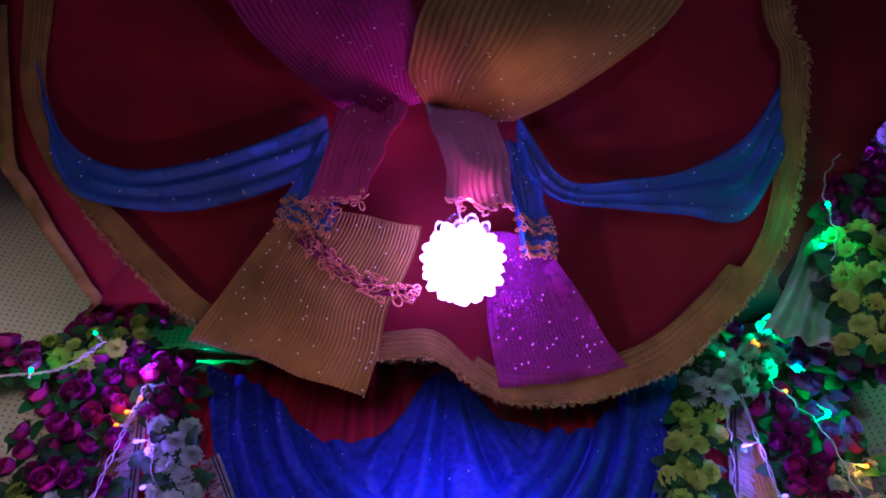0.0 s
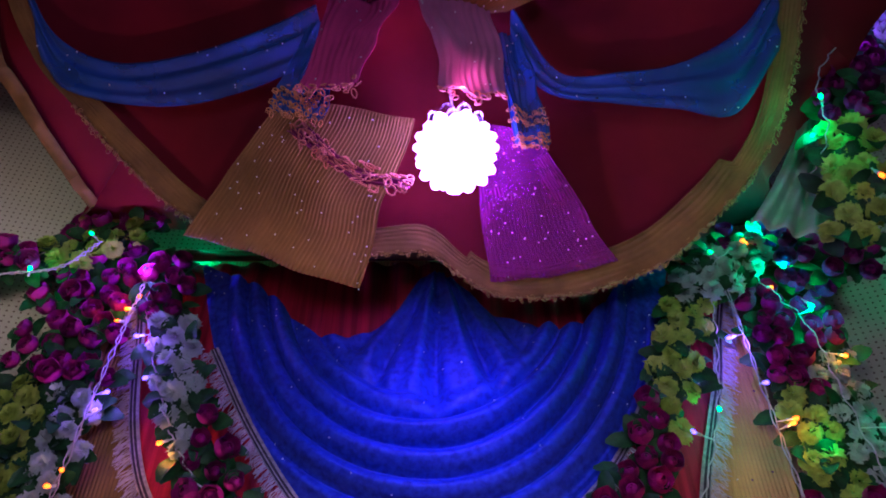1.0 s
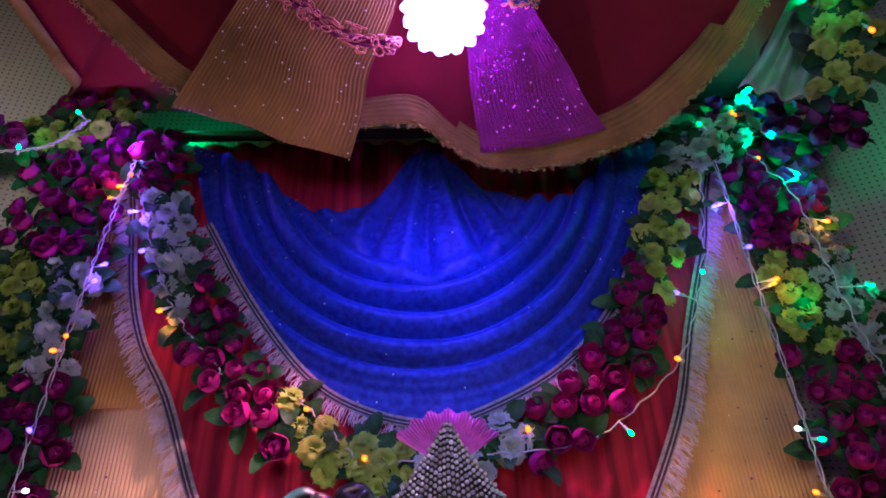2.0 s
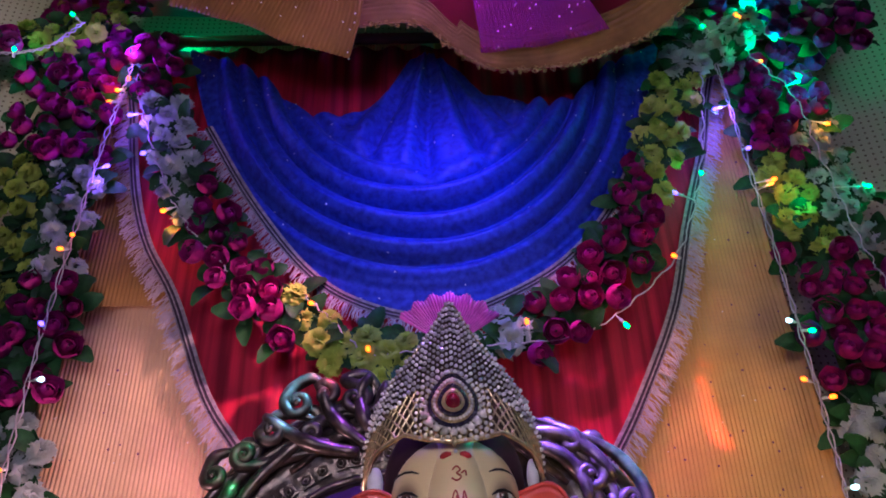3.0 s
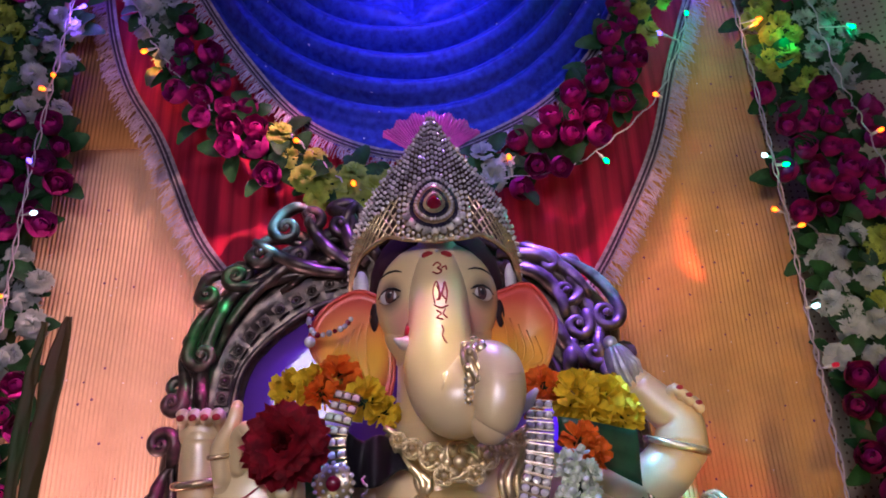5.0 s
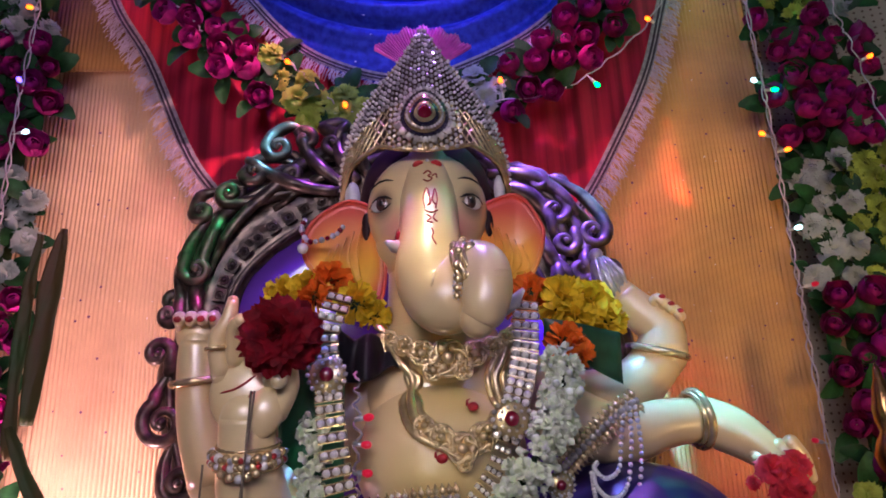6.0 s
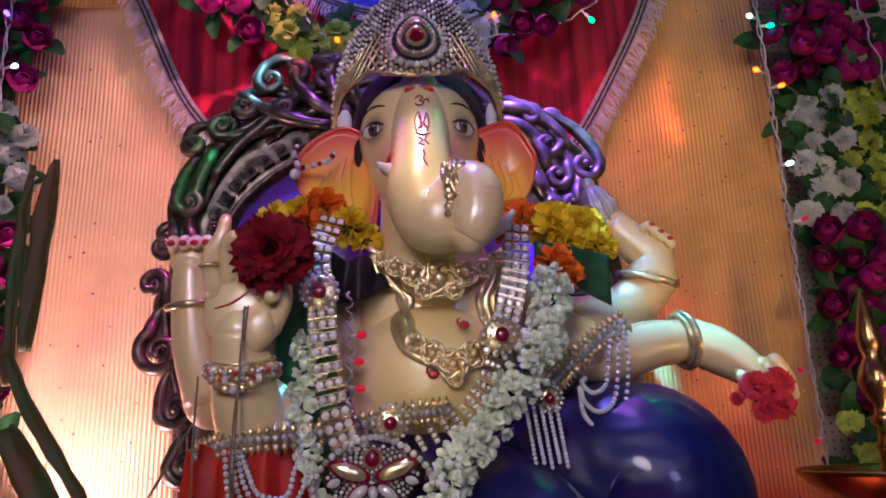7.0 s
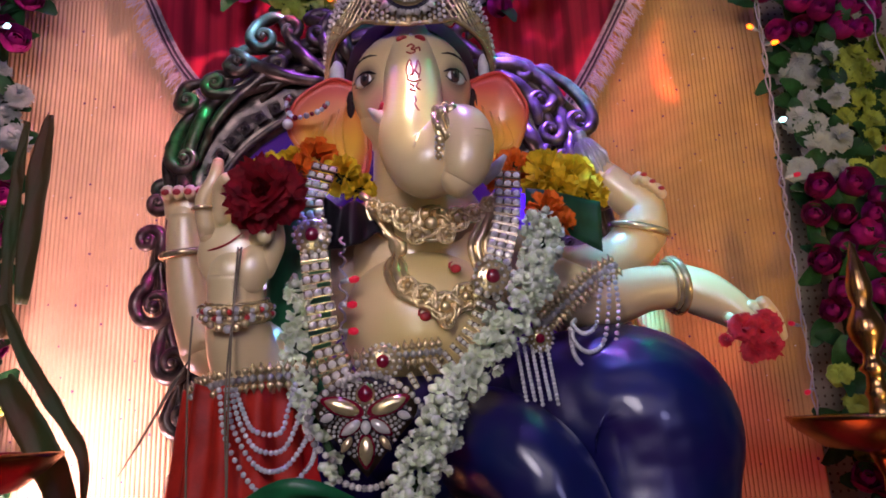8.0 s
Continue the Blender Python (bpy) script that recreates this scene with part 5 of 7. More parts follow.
for k in range(4):
    limb(bm, [(0.455 + 0.015 * k, 1.150 - 0.004 * k, 1.172 + 0.004 * k, 0.011), (0.470 + 0.015 * k, 1.140, 1.145 + 0.006 * k, 0.0095), (0.478 + 0.014 * k, 1.137, 1.118 + 0.007 * k, 0.007)], 8, 10)
hoop(bm, (0.398, 1.188, 1.223), 0.038, 0.0065, (0, 82, 8), GO)
hoop(bm, (0.391, 1.188, 1.223), 0.036, 0.004, (0, 82, 8), GO)
# blue dhoti over the knees, and the lower legs
limb(bm, [(0.10, 1.27, 1.00, 0.120), (0.20, 1.23, 1.03, 0.124), (0.285, 1.19, 1.045, 0.125), (0.325, 1.165, 1.025, 0.124), (0.322, 1.15, 0.96, 0.112), (0.305, 1.11, 0.84, 0.085)], 40, 32, DH)
limb(bm, [(0.07, 1.22, 1.02, 0.09), (0.125, 1.10, 1.010, 0.068), (0.165, 1.065, 0.97, 0.066), (0.185, 1.05, 0.90, 0.062), (0.16, 1.04, 0.84, 0.05)], 24, 24, DH)
limb(bm, [(-0.02, 1.24, 1.0, 0.10), (-0.15, 1.20, 0.99, 0.09), (-0.23, 1.16, 0.95, 0.085), (-0.12, 1.08, 0.89, 0.07), (0.02, 1.05, 0.86, 0.05)], 24, 20, DH)
box(bm, (-0.32, 1.00, 0.80), (0.42, 1.36, 0.85), GO)
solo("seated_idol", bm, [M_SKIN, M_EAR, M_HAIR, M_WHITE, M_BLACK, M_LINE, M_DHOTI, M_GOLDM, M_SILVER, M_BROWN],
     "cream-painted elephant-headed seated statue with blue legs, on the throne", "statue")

# ---- carved throne ----
throne = thing("carved_throne", (-0.03, 1.30, 0.72), "antique bronze carved throne with scrolls and a violet back panel", "throne")
OUTER = [(-0.36, 0.86), (-0.40, 1.02), (-0.41, 1.15), (-0.445, 1.27), (-0.455, 1.36), (-0.43, 1.42), (-0.43, 1.49), (-0.425, 1.56), (-0.40, 1.63), (-0.35, 1.69), (-0.29, 1.73), (-0.22, 1.78), (-0.13, 1.80), (-0.03, 1.82),
         (0.08, 1.80), (0.16, 1.765), (0.225, 1.73), (0.285, 1.70), (0.335, 1.645), (0.365, 1.59), (0.365, 1.54), (0.375, 1.49), (0.395, 1.42), (0.405, 1.30), (0.40, 1.15), (0.39, 1.02), (0.36, 0.86)]
INNER = [(-0.33, 0.86), (-0.335, 1.02), (-0.34, 1.15), (-0.345, 1.27), (-0.345, 1.36), (-0.342, 1.43), (-0.337, 1.48), (-0.325, 1.52), (-0.295, 1.56), (-0.255, 1.595), (-0.21, 1.625), (-0.165, 1.642), (-0.10, 1.655), (-0.03, 1.66),
         (0.05, 1.65), (0.11, 1.63), (0.165, 1.60), (0.205, 1.565), (0.235, 1.53), (0.255, 1.49), (0.268, 1.45), (0.28, 1.40), (0.288, 1.34), (0.29, 1.25), (0.29, 1.15), (0.29, 1.02), (0.29, 0.86)]
so, si = spline(OUTER, 130), spline(INNER, 130)


def throne_frame(u, v):
    k = min(int(u * 129 + 0.5), 129)
    p = so[k] * (1 - v) + si[k] * v
    relief = 0.018 * math.sin(math.pi * v) ** 0.6 + 0.003 * math.cos(v * 4 * math.pi) + 0.004 * noise.noise((p[0] * 40, p[1] * 40, 0))
    return (p[0], 1.494 - relief, p[1])


part("frame", sheet(throne_frame, 129, 26, 0.03), M_BRONZE, throne)
bm = bmesh.new()
lobed(bm, [tuple(p) for p in si[::6]], 1.482, 1.500, 0.012, 0, 60, 4)
part("back_panel", bm, M_CUSHION, throne, "glossy violet back panel")
bm = bmesh.new()
rim = [(p[0], 1.462, p[1]) for p in si]
tube(bm, rim, 0.006, 8)
part("inner_moulding", bm, M_BRONZE, throne)
bm = bmesh.new()
tube(bm, [(p[0] * 0.80 + q[0] * 0.20, 1.452, p[1] * 0.80 + q[1] * 0.20) for p, q in zip(so, si)], 0.008, 8)
part("outer_moulding", bm, M_BRONZE, throne)
bm = bmesh.new()
box(bm, (-0.40, 1.0, 0.72), (0.41, 1.47, 0.80))
bmesh.ops.bevel(bm, geom=bm.edges[:], offset=0.012, segments=2, affect="EDGES")
part("seat", bm, M_BRONZE, throne)
ring_bm = bmesh.new()
hoop(ring_bm, (0, 0, 0), 0.0075, 0.0022, (90, 0, 0), 0, 12)
box(ring_bm, (-0.012, 0.001, -0.012), (0.012, 0.005, 0.012))
ball(ring_bm, (0, 0, 0), 0.004, 0, 8, 6)
bead_tile = finish(ring_bm, "carved_tile", M_BRONZE, False)
tile_line = [(a * 0.22 + b * 0.78) for a, b in zip(so, si)]
acc = 0.0
for k in range(1, 130):
    acc += float(np.linalg.norm(tile_line[k] - tile_line[k - 1]))
    if acc > 0.027:
        acc = 0.0
        d = tile_line[k] - tile_line[k - 1]
        piece("carved_tile", bead_tile, pose(tile_line[k][0], 1.453, tile_line[k][1], 0, -math.degrees(math.atan2(d[1], d[0])), 0), throne)


def sweep(k0, k1, v0, v1, fat, curl):
    """A long carved leaf that runs along the frame from its inner side outwards and curls over at its end."""
    bm = bmesh.new()
    n = 22
    line = []
    for i in range(n + 1):
        f = i / n
        k = min(129, max(0, int(round(k0 + (k1 - k0) * f))))
        v = v0 + (v1 - v0) * f ** 1.8
        line.append((so[k][0] * (1 - v) + si[k][0] * v, 1.458 - 0.016 * math.sin(math.pi * f), so[k][1] * (1 - v) + si[k][1] * v))
    d = Vector(line[-1]) - Vector(line[-3])
    way = math.atan2(d.z, d.x)
    p = Vector(line[-1])
    for i in range(10):
        way += curl * 0.55
        p = p + Vector((math.cos(way), -0.1, math.sin(way))) * fat * (0.75 - 0.05 * i)
        line.append(tuple(p))
    m = len(line)
    tube(bm, line, [fat * (0.25 + 0.75 * math.sin(math.pi * min(1, 0.08 + 0.86 * i / m)) ** 0.8) for i in range(m)], 9, flat=0.75)
    part("carved_leaf", bm, M_BRONZE, throne)


for k0, k1, v0, v1, fat, curl in ((26, 46, 0.42, 0.08, 0.013, 1), (34, 54, 0.50, 0.16, 0.012, 1), (40, 60, 0.42, 0.02, 0.014, 1), (48, 66, 0.55, 0.25, 0.011, 1), (20, 36, 0.48, 0.18, 0.012, 1), (14, 30, 0.40, 0.05, 0.012, 1),
                                  (102, 84, 0.42, 0.08, 0.013, -1), (96, 78, 0.50, 0.16, 0.012, -1), (90, 72, 0.42, 0.02, 0.014, -1), (84, 68, 0.55, 0.25, 0.011, -1), (110, 92, 0.48, 0.18, 0.012, -1), (116, 100, 0.40, 0.05, 0.012, -1)):
    sweep(k0, k1, v0, v1, fat, curl)


def scroll(x, z, r, turns, start, way, tail, y=1.442, fat=0.013):
    """A carved volute: a spiral that runs out into a tail through the points of tail."""
    bm = bmesh.new()
    pts = []
    n = int(26 * turns)
    for k in range(n + 1):
        f = k / n
        a = radians(start) - way * turns * 2 * math.pi * (1 - f)
        rr = r * (0.16 + 0.84 * f)
        pts.append((x + rr * math.cos(a), y - 0.010 * (1 - f), z + rr * math.sin(a)))
    last_p = pts[-1]
    ext = spline([last_p] + [(p[0], y + 0.008, p[1]) for p in tail], 5 * len(tail) + 2) if tail else []
    pts += [tuple(p) for p in ext[1:]]
    m = len(pts)
    rad = [fat * (0.35 + 0.65 * min(1, 1.6 * k / m)) * (1 if k < m * 0.75 else max(0.25, (m - k) / (m * 0.25))) for k in range(m)]
    tube(bm, pts, rad, 8)
    ball(bm, (x, y - 0.012, z), r * 0.24, 0, 10, 8)
    part("scroll", bm, M_BRONZE, throne)


for s in ((-0.345, 1.690, 0.020, 1.3, 250, 1, [(-0.31, 1.675), (-0.25, 1.69), (-0.18, 1.70), (-0.10, 1.70)]), (-0.300, 1.735, 0.024, 1.2, 200, -1, [(-0.29, 1.765), (-0.24, 1.76), (-0.19, 1.74)]),
          (-0.255, 1.785, 0.026, 1.3, 160, -1, [(-0.265, 1.82), (-0.23, 1.835), (-0.20, 1.80), (-0.17, 1.74)]), (-0.205, 1.800, 0.022, 1.2, 120, 1, [(-0.19, 1.77), (-0.15, 1.73), (-0.12, 1.70)]),
          (-0.150, 1.790, 0.026, 1.3, 60, 1, [(-0.17, 1.83), (-0.13, 1.84), (-0.10, 1.80), (-0.09, 1.74)]), (-0.225, 1.725, 0.022, 1.3, 300, 1, [(-0.18, 1.715), (-0.13, 1.72)]),
          (-0.395, 1.655, 0.017, 1.2, 200, -1, [(-0.40, 1.69), (-0.36, 1.70), (-0.30, 1.71)]), (-0.395, 1.54, 0.030, 1.1, 150, -1, [(-0.41, 1.60), (-0.37, 1.65), (-0.28, 1.68)]),
          (-0.440, 1.455, 0.018, 1.4, 30, 1, [(-0.425, 1.49), (-0.435, 1.54), (-0.42, 1.60)]), (-0.452, 1.385, 0.024, 1.4, 330, -1, [(-0.43, 1.35), (-0.41, 1.40), (-0.40, 1.46)]),
          (-0.435, 1.265, 0.040, 1.5, 120, -1, [(-0.45, 1.325), (-0.42, 1.37), (-0.385, 1.40)]), (-0.400, 1.165, 0.030, 1.5, 200, -1, [(-0.43, 1.20), (-0.415, 1.235), (-0.38, 1.26)]),
          (-0.380, 1.07, 0.030, 1.4, 180, -1, [(-0.40, 1.11), (-0.38, 1.14)]),
          (0.345, 1.595, 0.030, 1.2, 20, 1, [(0.36, 1.64), (0.32, 1.685), (0.25, 1.72), (0.17, 1.74)]), (0.275, 1.640, 0.030, 1.2, 60, 1, [(0.28, 1.69), (0.23, 1.72), (0.16, 1.73)]),
          (0.290, 1.575, 0.026, 1.2, 40, 1, [(0.31, 1.61), (0.27, 1.66), (0.21, 1.68)]), (0.315, 1.520, 0.024, 1.2, 40, 1, [(0.33, 1.55), (0.30, 1.60)]),
          (0.375, 1.44, 0.024, 1.3, 100, -1, [(0.36, 1.48), (0.34, 1.53)]), (0.245, 1.700, 0.018, 1.2, 100, 1, [(0.22, 1.735), (0.17, 1.75)]), (0.385, 1.30, 0.03, 1.4, 90, 1, [(0.37, 1.36), (0.36, 1.40)]),
          (0.375, 1.18, 0.03, 1.4, 90, 1, [(0.37, 1.23), (0.37, 1.27)])):
    scroll(*s)
for k, line in enumerate(([(-0.12, 1.70), (-0.17, 1.735), (-0.20, 1.775), (-0.21, 1.815)], [(-0.10, 1.71), (-0.13, 1.75), (-0.14, 1.80), (-0.12, 1.835)], [(-0.14, 1.69), (-0.22, 1.705), (-0.28, 1.735), (-0.315, 1.76)],
                          [(-0.08, 1.72), (-0.10, 1.77), (-0.09, 1.82)], [(0.15, 1.72), (0.22, 1.715), (0.28, 1.685), (0.32, 1.63)], [(0.16, 1.70), (0.22, 1.68), (0.26, 1.64), (0.27, 1.59)],
                          [(0.28, 1.55), (0.27, 1.50), (0.285, 1.45)], [(0.33, 1.57), (0.325, 1.52), (0.34, 1.46)], [(0.24, 1.60), (0.26, 1.55), (0.30, 1.50)])):
    bm = bmesh.new()
    tube(bm, [(p[0], 1.440 + 0.004 * math.sin(i), p[1]) for i, p in enumerate(spline(line, 14))], [0.005 + 0.010 * math.sin(math.pi * (0.15 + 0.75 * i / 13)) for i in range(14)], 8)
    part("carved_leaf", bm, M_BRONZE, throne)

# ---- crown ----
crown = thing("jewelled_crown", (0.026, 1.13, 1.60), "gold lattice crown set with clear stones and a red gem", "crown")


def crown_xy(a, lean=0.0):
    """A point of the crown's ring at the angle a from the front, leaning in by lean."""
    return Vector((0.026 + (0.133 - lean * 0.45) * math.sin(a), 1.238 - (0.105 - lean * 0.25) * math.cos(a), 0))


def crown_low(a):
    d = abs(math.degrees(a))
    return np.interp(d, (0, 18, 32, 60, 90), (1.622, 1.628, 1.638, 1.618, 1.575))


def crown_top(a):
    d = abs(math.degrees(a))
    return np.interp(d, (0, 7, 18, 33, 52, 66, 82, 92), (1.852, 1.838, 1.802, 1.762, 1.722, 1.690, 1.630, 1.585))


def on_crown(a, f, out=0.0):
    lo, hi = crown_low(a), crown_top(a)
    z = lo + (hi - lo) * f
    p = crown_xy(a, 0.10 * max(0, (z - 1.63) / 0.22) ** 1.3)
    p.z = z
    p += Vector((math.sin(a), -math.cos(a), 0.1)) * out
    # the point narrows towards its tip
    if z > 1.72:
        p.x = 0.026 + (p.x - 0.026) * (1 - 0.10 * (z - 1.72) / 0.13)
    return p


# a dark sheet in place of the shade seen through the lattice
bm = sheet(lambda u, v: on_crown(radians(-92 + 184 * u), v, -0.004), 60, 14, 0.002)
part("backing", bm, M_GAPGILT, crown)
bm = bmesh.new()
for k in range(-15, 16):
    for way in (-1, 1):
        pts = []
        for j in range(9):
            a = radians(k * 6.2 + way * j * 2.3)
            if abs(a) <= radians(92):
                f = j / 8 * 0.46
                pts.append(on_crown(a, f, 0.002))
        if len(pts) > 1:
            tube(bm, pts, 0.0019, 6, caps=False)
tube(bm, [on_crown(radians(d), 0.0, 0.001) for d in range(-92, 93, 4)], 0.0038, 7)
tube(bm, [on_crown(radians(d), 1.0, 0.0) for d in range(-92, 93, 2)], 0.0022, 6)
part("lattice", bm, M_GOLDM, crown, kind="stuff")
bm = bmesh.new()
rnd = random.Random(6)
for k in range(-27, 28):
    a = radians(k * 3.36)
    h = crown_top(a) - crown_low(a)
    n = max(2, int(h / 0.0098))
    for j in range(n + 1):
        f = (j + (0.5 if k % 2 else 0)) / (n + 0.5)
        if abs(k) > 7 and f < 0.42:
            continue
        p = on_crown(a, min(1, f), 0.004)
        stone(bm, p, 0.0033 * rnd.uniform(0.7, 1.2), rnd.uniform(0, 90))
part("stones", bm, M_STONE, crown, "clear cut stones", smooth=False, kind="stuff")
GEM = (0.026, 1.122, 1.676)


def drop(r, h):
    """A drop outline round the gem's middle."""
    return [(GEM[0] + r * math.sin(t) * (1 - 0.28 * max(0, math.cos(t)) ** 1.5), GEM[2] - 0.003 + h * math.cos(t) * (1.25 if math.cos(t) > 0 else 0.9)) for t in [2 * math.pi * k / 18 for k in range(18)]]


for name, r, y0, y1, mat in (("gem_rim", 0.0365, 1.122, 1.117, M_ENAMEL), ("gem_plate", 0.031, 1.118, 1.112, M_GOLDM), ("gem_ring", 0.0225, 1.114, 1.107, M_ENAMEL), ("gem_setting", 0.0165, 1.109, 1.104, M_GOLDM), ("drop_gem", 0.0115, 1.106, 1.096, M_RUBY)):
    bm = bmesh.new()
    lobed(bm, drop(r, r), y0, y1, 0.006, 0, 36, 3)
    part(name, bm, mat, crown, "dark red drop-shaped gem" if name == "drop_gem" else "")
bm = bmesh.new()
for r, n, s in ((0.0270, 34, 0.0026), (0.040, 38, 0.0030)):
    o = spline(drop(r, r) + [drop(r, r)[0]], n + 1)
    for x, z in o[:-1]:
        stone(bm, (x, 1.112 if r < 0.03 else 1.122, z), s)
for k in range(9):
    a = radians(180 - 64 + 16 * k)
    ball(bm, (GEM[0] + 0.046 * math.sin(a), 1.118, GEM[2] + 0.044 * math.cos(a)), (0.0054, 0.0046, 0.0054), 0, 8, 6)
part("gem_stones", bm, M_STONE, crown, smooth=False, kind="stuff")
bm = bmesh.new()
tube(bm, [(0.026, 1.115, 1.626), (0.026, 1.113, 1.616), (0.026, 1.112, 1.610)], (0.003, 0.005, 0.001), 8)
part("drop_pendant", bm, M_GOLDM, crown)


# ---- jewellery ----
def chain_thing(name, label, category, path, link, step, link_name="link"):
    """A thing whose links repeat along path."""
    t = thing(name, min(path, key=lambda p: p[2]), label, category)
    length = sum((Vector(b) - Vector(a)).length for a, b in zip(path, path[1:]))
    n = int(length / step)
    line = [Vector(p) for p in spline(path, n + 1)]
    for k in range(n + 1):
        d = (line[min(k + 1, n)] - line[max(k - 1, 0)]).normalized()
        f = Vector((0, -1, 0.0))
        f = (f - d * f.dot(d)).normalized()
        x = d.cross(f)
        piece(link_name, link, Matrix.Translation(line[k]) @ Matrix((x, -f, d)).transposed().to_4x4(), t)
    return t, line


def link_mesh(width, stones):
    bm = bmesh.new()
    box(bm, (-width / 2, 0.001, -0.0050), (width / 2, 0.003, 0.0050), 2)
    for k in range(stones):
        x = (k + 0.5) / stones * width - width / 2
        ball(bm, (x, -0.001, 0), (width / stones * 0.45, 0.004, 0.0050), 1, 7, 5)
    for z in (-0.0056, 0.0056):
        tube(bm, [(-width / 2, -0.001, z), (width / 2, -0.001, z)], 0.0011, 5, 0)
    return finish(bm, "stone_link", [M_GOLDM, M_STONE, M_GAPGILT], False)


LINK = link_mesh(0.036, 3)
haar, _ = chain_thing("stone_necklace", "long clear-stone necklace with ruby medallions and a gold pendant", "necklace",
                      [(-0.100, 1.135, 1.400), (-0.114, 1.095, 1.340), (-0.107, 1.072, 1.28), (-0.101, 1.058, 1.225), (-0.090, 1.048, 1.155), (-0.074, 1.040, 1.10), (-0.055, 1.036, 1.085)], LINK, 0.0155, "stone_link")
line = [Vector(p) for p in spline([(0.158, 1.13, 1.380), (0.150, 1.105, 1.317), (0.136, 1.088, 1.264), (0.121, 1.080, 1.22), (0.098, 1.075, 1.165), (0.062, 1.068, 1.122), (0.0, 1.045, 1.085)], 26)]
for k, p in enumerate(line):
    d = (line[min(k + 1, 25)] - line[max(k - 1, 0)]).normalized()
    f = Vector((0, -1, 0))
    f = (f - d * f.dot(d)).normalized()
    piece("stone_link", LINK, Matrix.Translation(p) @ Matrix((d.cross(f), -f, d)).transposed().to_4x4() @ Matrix.Scale(1.0 if p.z > 1.19 else 0.6, 4), haar)


def medallion(parent, x, y, z, r):
    bm = bmesh.new()
    lobed(bm, [(x + r * math.cos(a), z + r * math.sin(a)) for a in [2 * math.pi * k / 14 for k in range(14)]], y, y - 0.005, 0.004, 0, 28, 3)
    m = part("medallion", bm, M_GOLDM, parent)
    bm = bmesh.new()
    ball(bm, (x, y - 0.006, z), (r * 0.40, 0.006, r * 0.40), 0, 12, 8)
    part("ruby", bm, M_RUBY, m)
    bm = bmesh.new()
    for n, q, s in ((10, 0.62, 0.10), (16, 0.98, 0.13)):
        for k in range(n):
            a = 2 * math.pi * k / n
            stone(bm, (x + r * q * math.cos(a), y - 0.005, z + r * q * math.sin(a)), r * s)
    part("stones", bm, M_STONE, m, smooth=False, kind="stuff")


medallion(haar, -0.107, 1.064, 1.283, 0.024)
medallion(haar, 0.121, 1.070, 1.222, 0.024)
medallion(haar, -0.020, 1.046, 1.118, 0.021)
# the leaf-shaped pendant
PX, PZ = -0.040, 1.052
bm = bmesh.new()
lobed(bm, [(PX, PZ - 0.066), (PX + 0.03, PZ - 0.03), (PX + 0.058, PZ + 0.004), (PX + 0.052, PZ + 0.034), (PX + 0.02, PZ + 0.036), (PX, PZ + 0.045), (PX - 0.02, PZ + 0.036), (PX - 0.052, PZ + 0.034), (PX - 0.058, PZ + 0.004), (PX - 0.03, PZ - 0.03)],
      1.032, 1.020, 0.006, 0, 50, 4)
pendant = part("pendant", bm, M_GAPGILT, haar, "gold leaf-shaped pendant")


def pendant_leaf(dx, dz, ln, wd, turn, mat, rim):
    """A pointed leaf of the pendant: a coloured rim with a domed filling."""
    c, sn = math.cos(radians(turn)), math.sin(radians(turn))
    for size, y, tone, name in ((1.28, 1.0195, rim, "leaf_rim"), (1.0, 1.0165, mat, "inlay")):
        o = [(ln * size * math.cos(a), wd * size * math.sin(a) * (1 - 0.45 * max(0, math.cos(a)) ** 2)) for a in [2 * math.pi * k / 16 for k in range(16)]]
        bm = bmesh.new()
        lobed(bm, [(PX + dx + x * c - z * sn, PZ + dz + x * sn + z * c) for x, z in o], y, y - 0.003, 0.004, 0, 24, 2)
        part(name, bm, tone, pendant)


for row in ((-0.027, 0.014, 0.021, 0.0085, 160, M_GOLDM, M_RUBY), (0.027, 0.014, 0.021, 0.0085, 20, M_GOLDM, M_RUBY), (0, -0.036, 0.016, 0.008, -90, M_GOLDM, M_RUBY), (-0.017, -0.010, 0.013, 0.006, 215, M_STONE, M_RUBY), (0.017, -0.010, 0.013, 0.006, -35, M_STONE, M_RUBY),
            (-0.022, -0.028, 0.010, 0.005, 235, M_GOLDM, M_ENAMEL), (0.022, -0.028, 0.010, 0.005, -55, M_GOLDM, M_ENAMEL), (0, 0.028, 0.010, 0.009, 90, M_RUBY, M_GOLDM), (0, -0.010, 0.008, 0.006, -90, M_STONE, M_ENAMEL), (-0.044, 0.002, 0.008, 0.005, 200, M_STONE, M_ENAMEL), (0.044, 0.002, 0.008, 0.005, -20, M_STONE, M_ENAMEL)):
    pendant_leaf(*row)
bm = bmesh.new()
for k in range(46):
    a = 2 * math.pi * k / 46
    r = 0.058 + 0.010 * math.cos(a * 2)
    x, z = PX + r * math.cos(a), PZ - 0.004 + 0.055 * math.sin(a) - (0.018 if math.sin(a) < -0.8 else 0)
    stone(bm, (x, 1.026, z), 0.0043)
for k in range(230):
    a, f = 2.39996 * k, math.sqrt(k / 230) * 0.98
    x, z = 0.054 * f * math.cos(a), 0.044 * f * math.sin(a)
    if z > 1.15 * abs(x) - 0.062:
        stone(bm, (PX + x, 1.0215 + 0.008 * f * f, PZ + z), 0.0024)
part("stones", bm, M_STONE, pendant, smooth=False, kind="stuff")

# moulded gold collar on the chest
collar = thing("gold_collar", (0.05, 1.12, 1.196), "heavy moulded gold collar with floral bosses, on the statue's chest", "necklace")


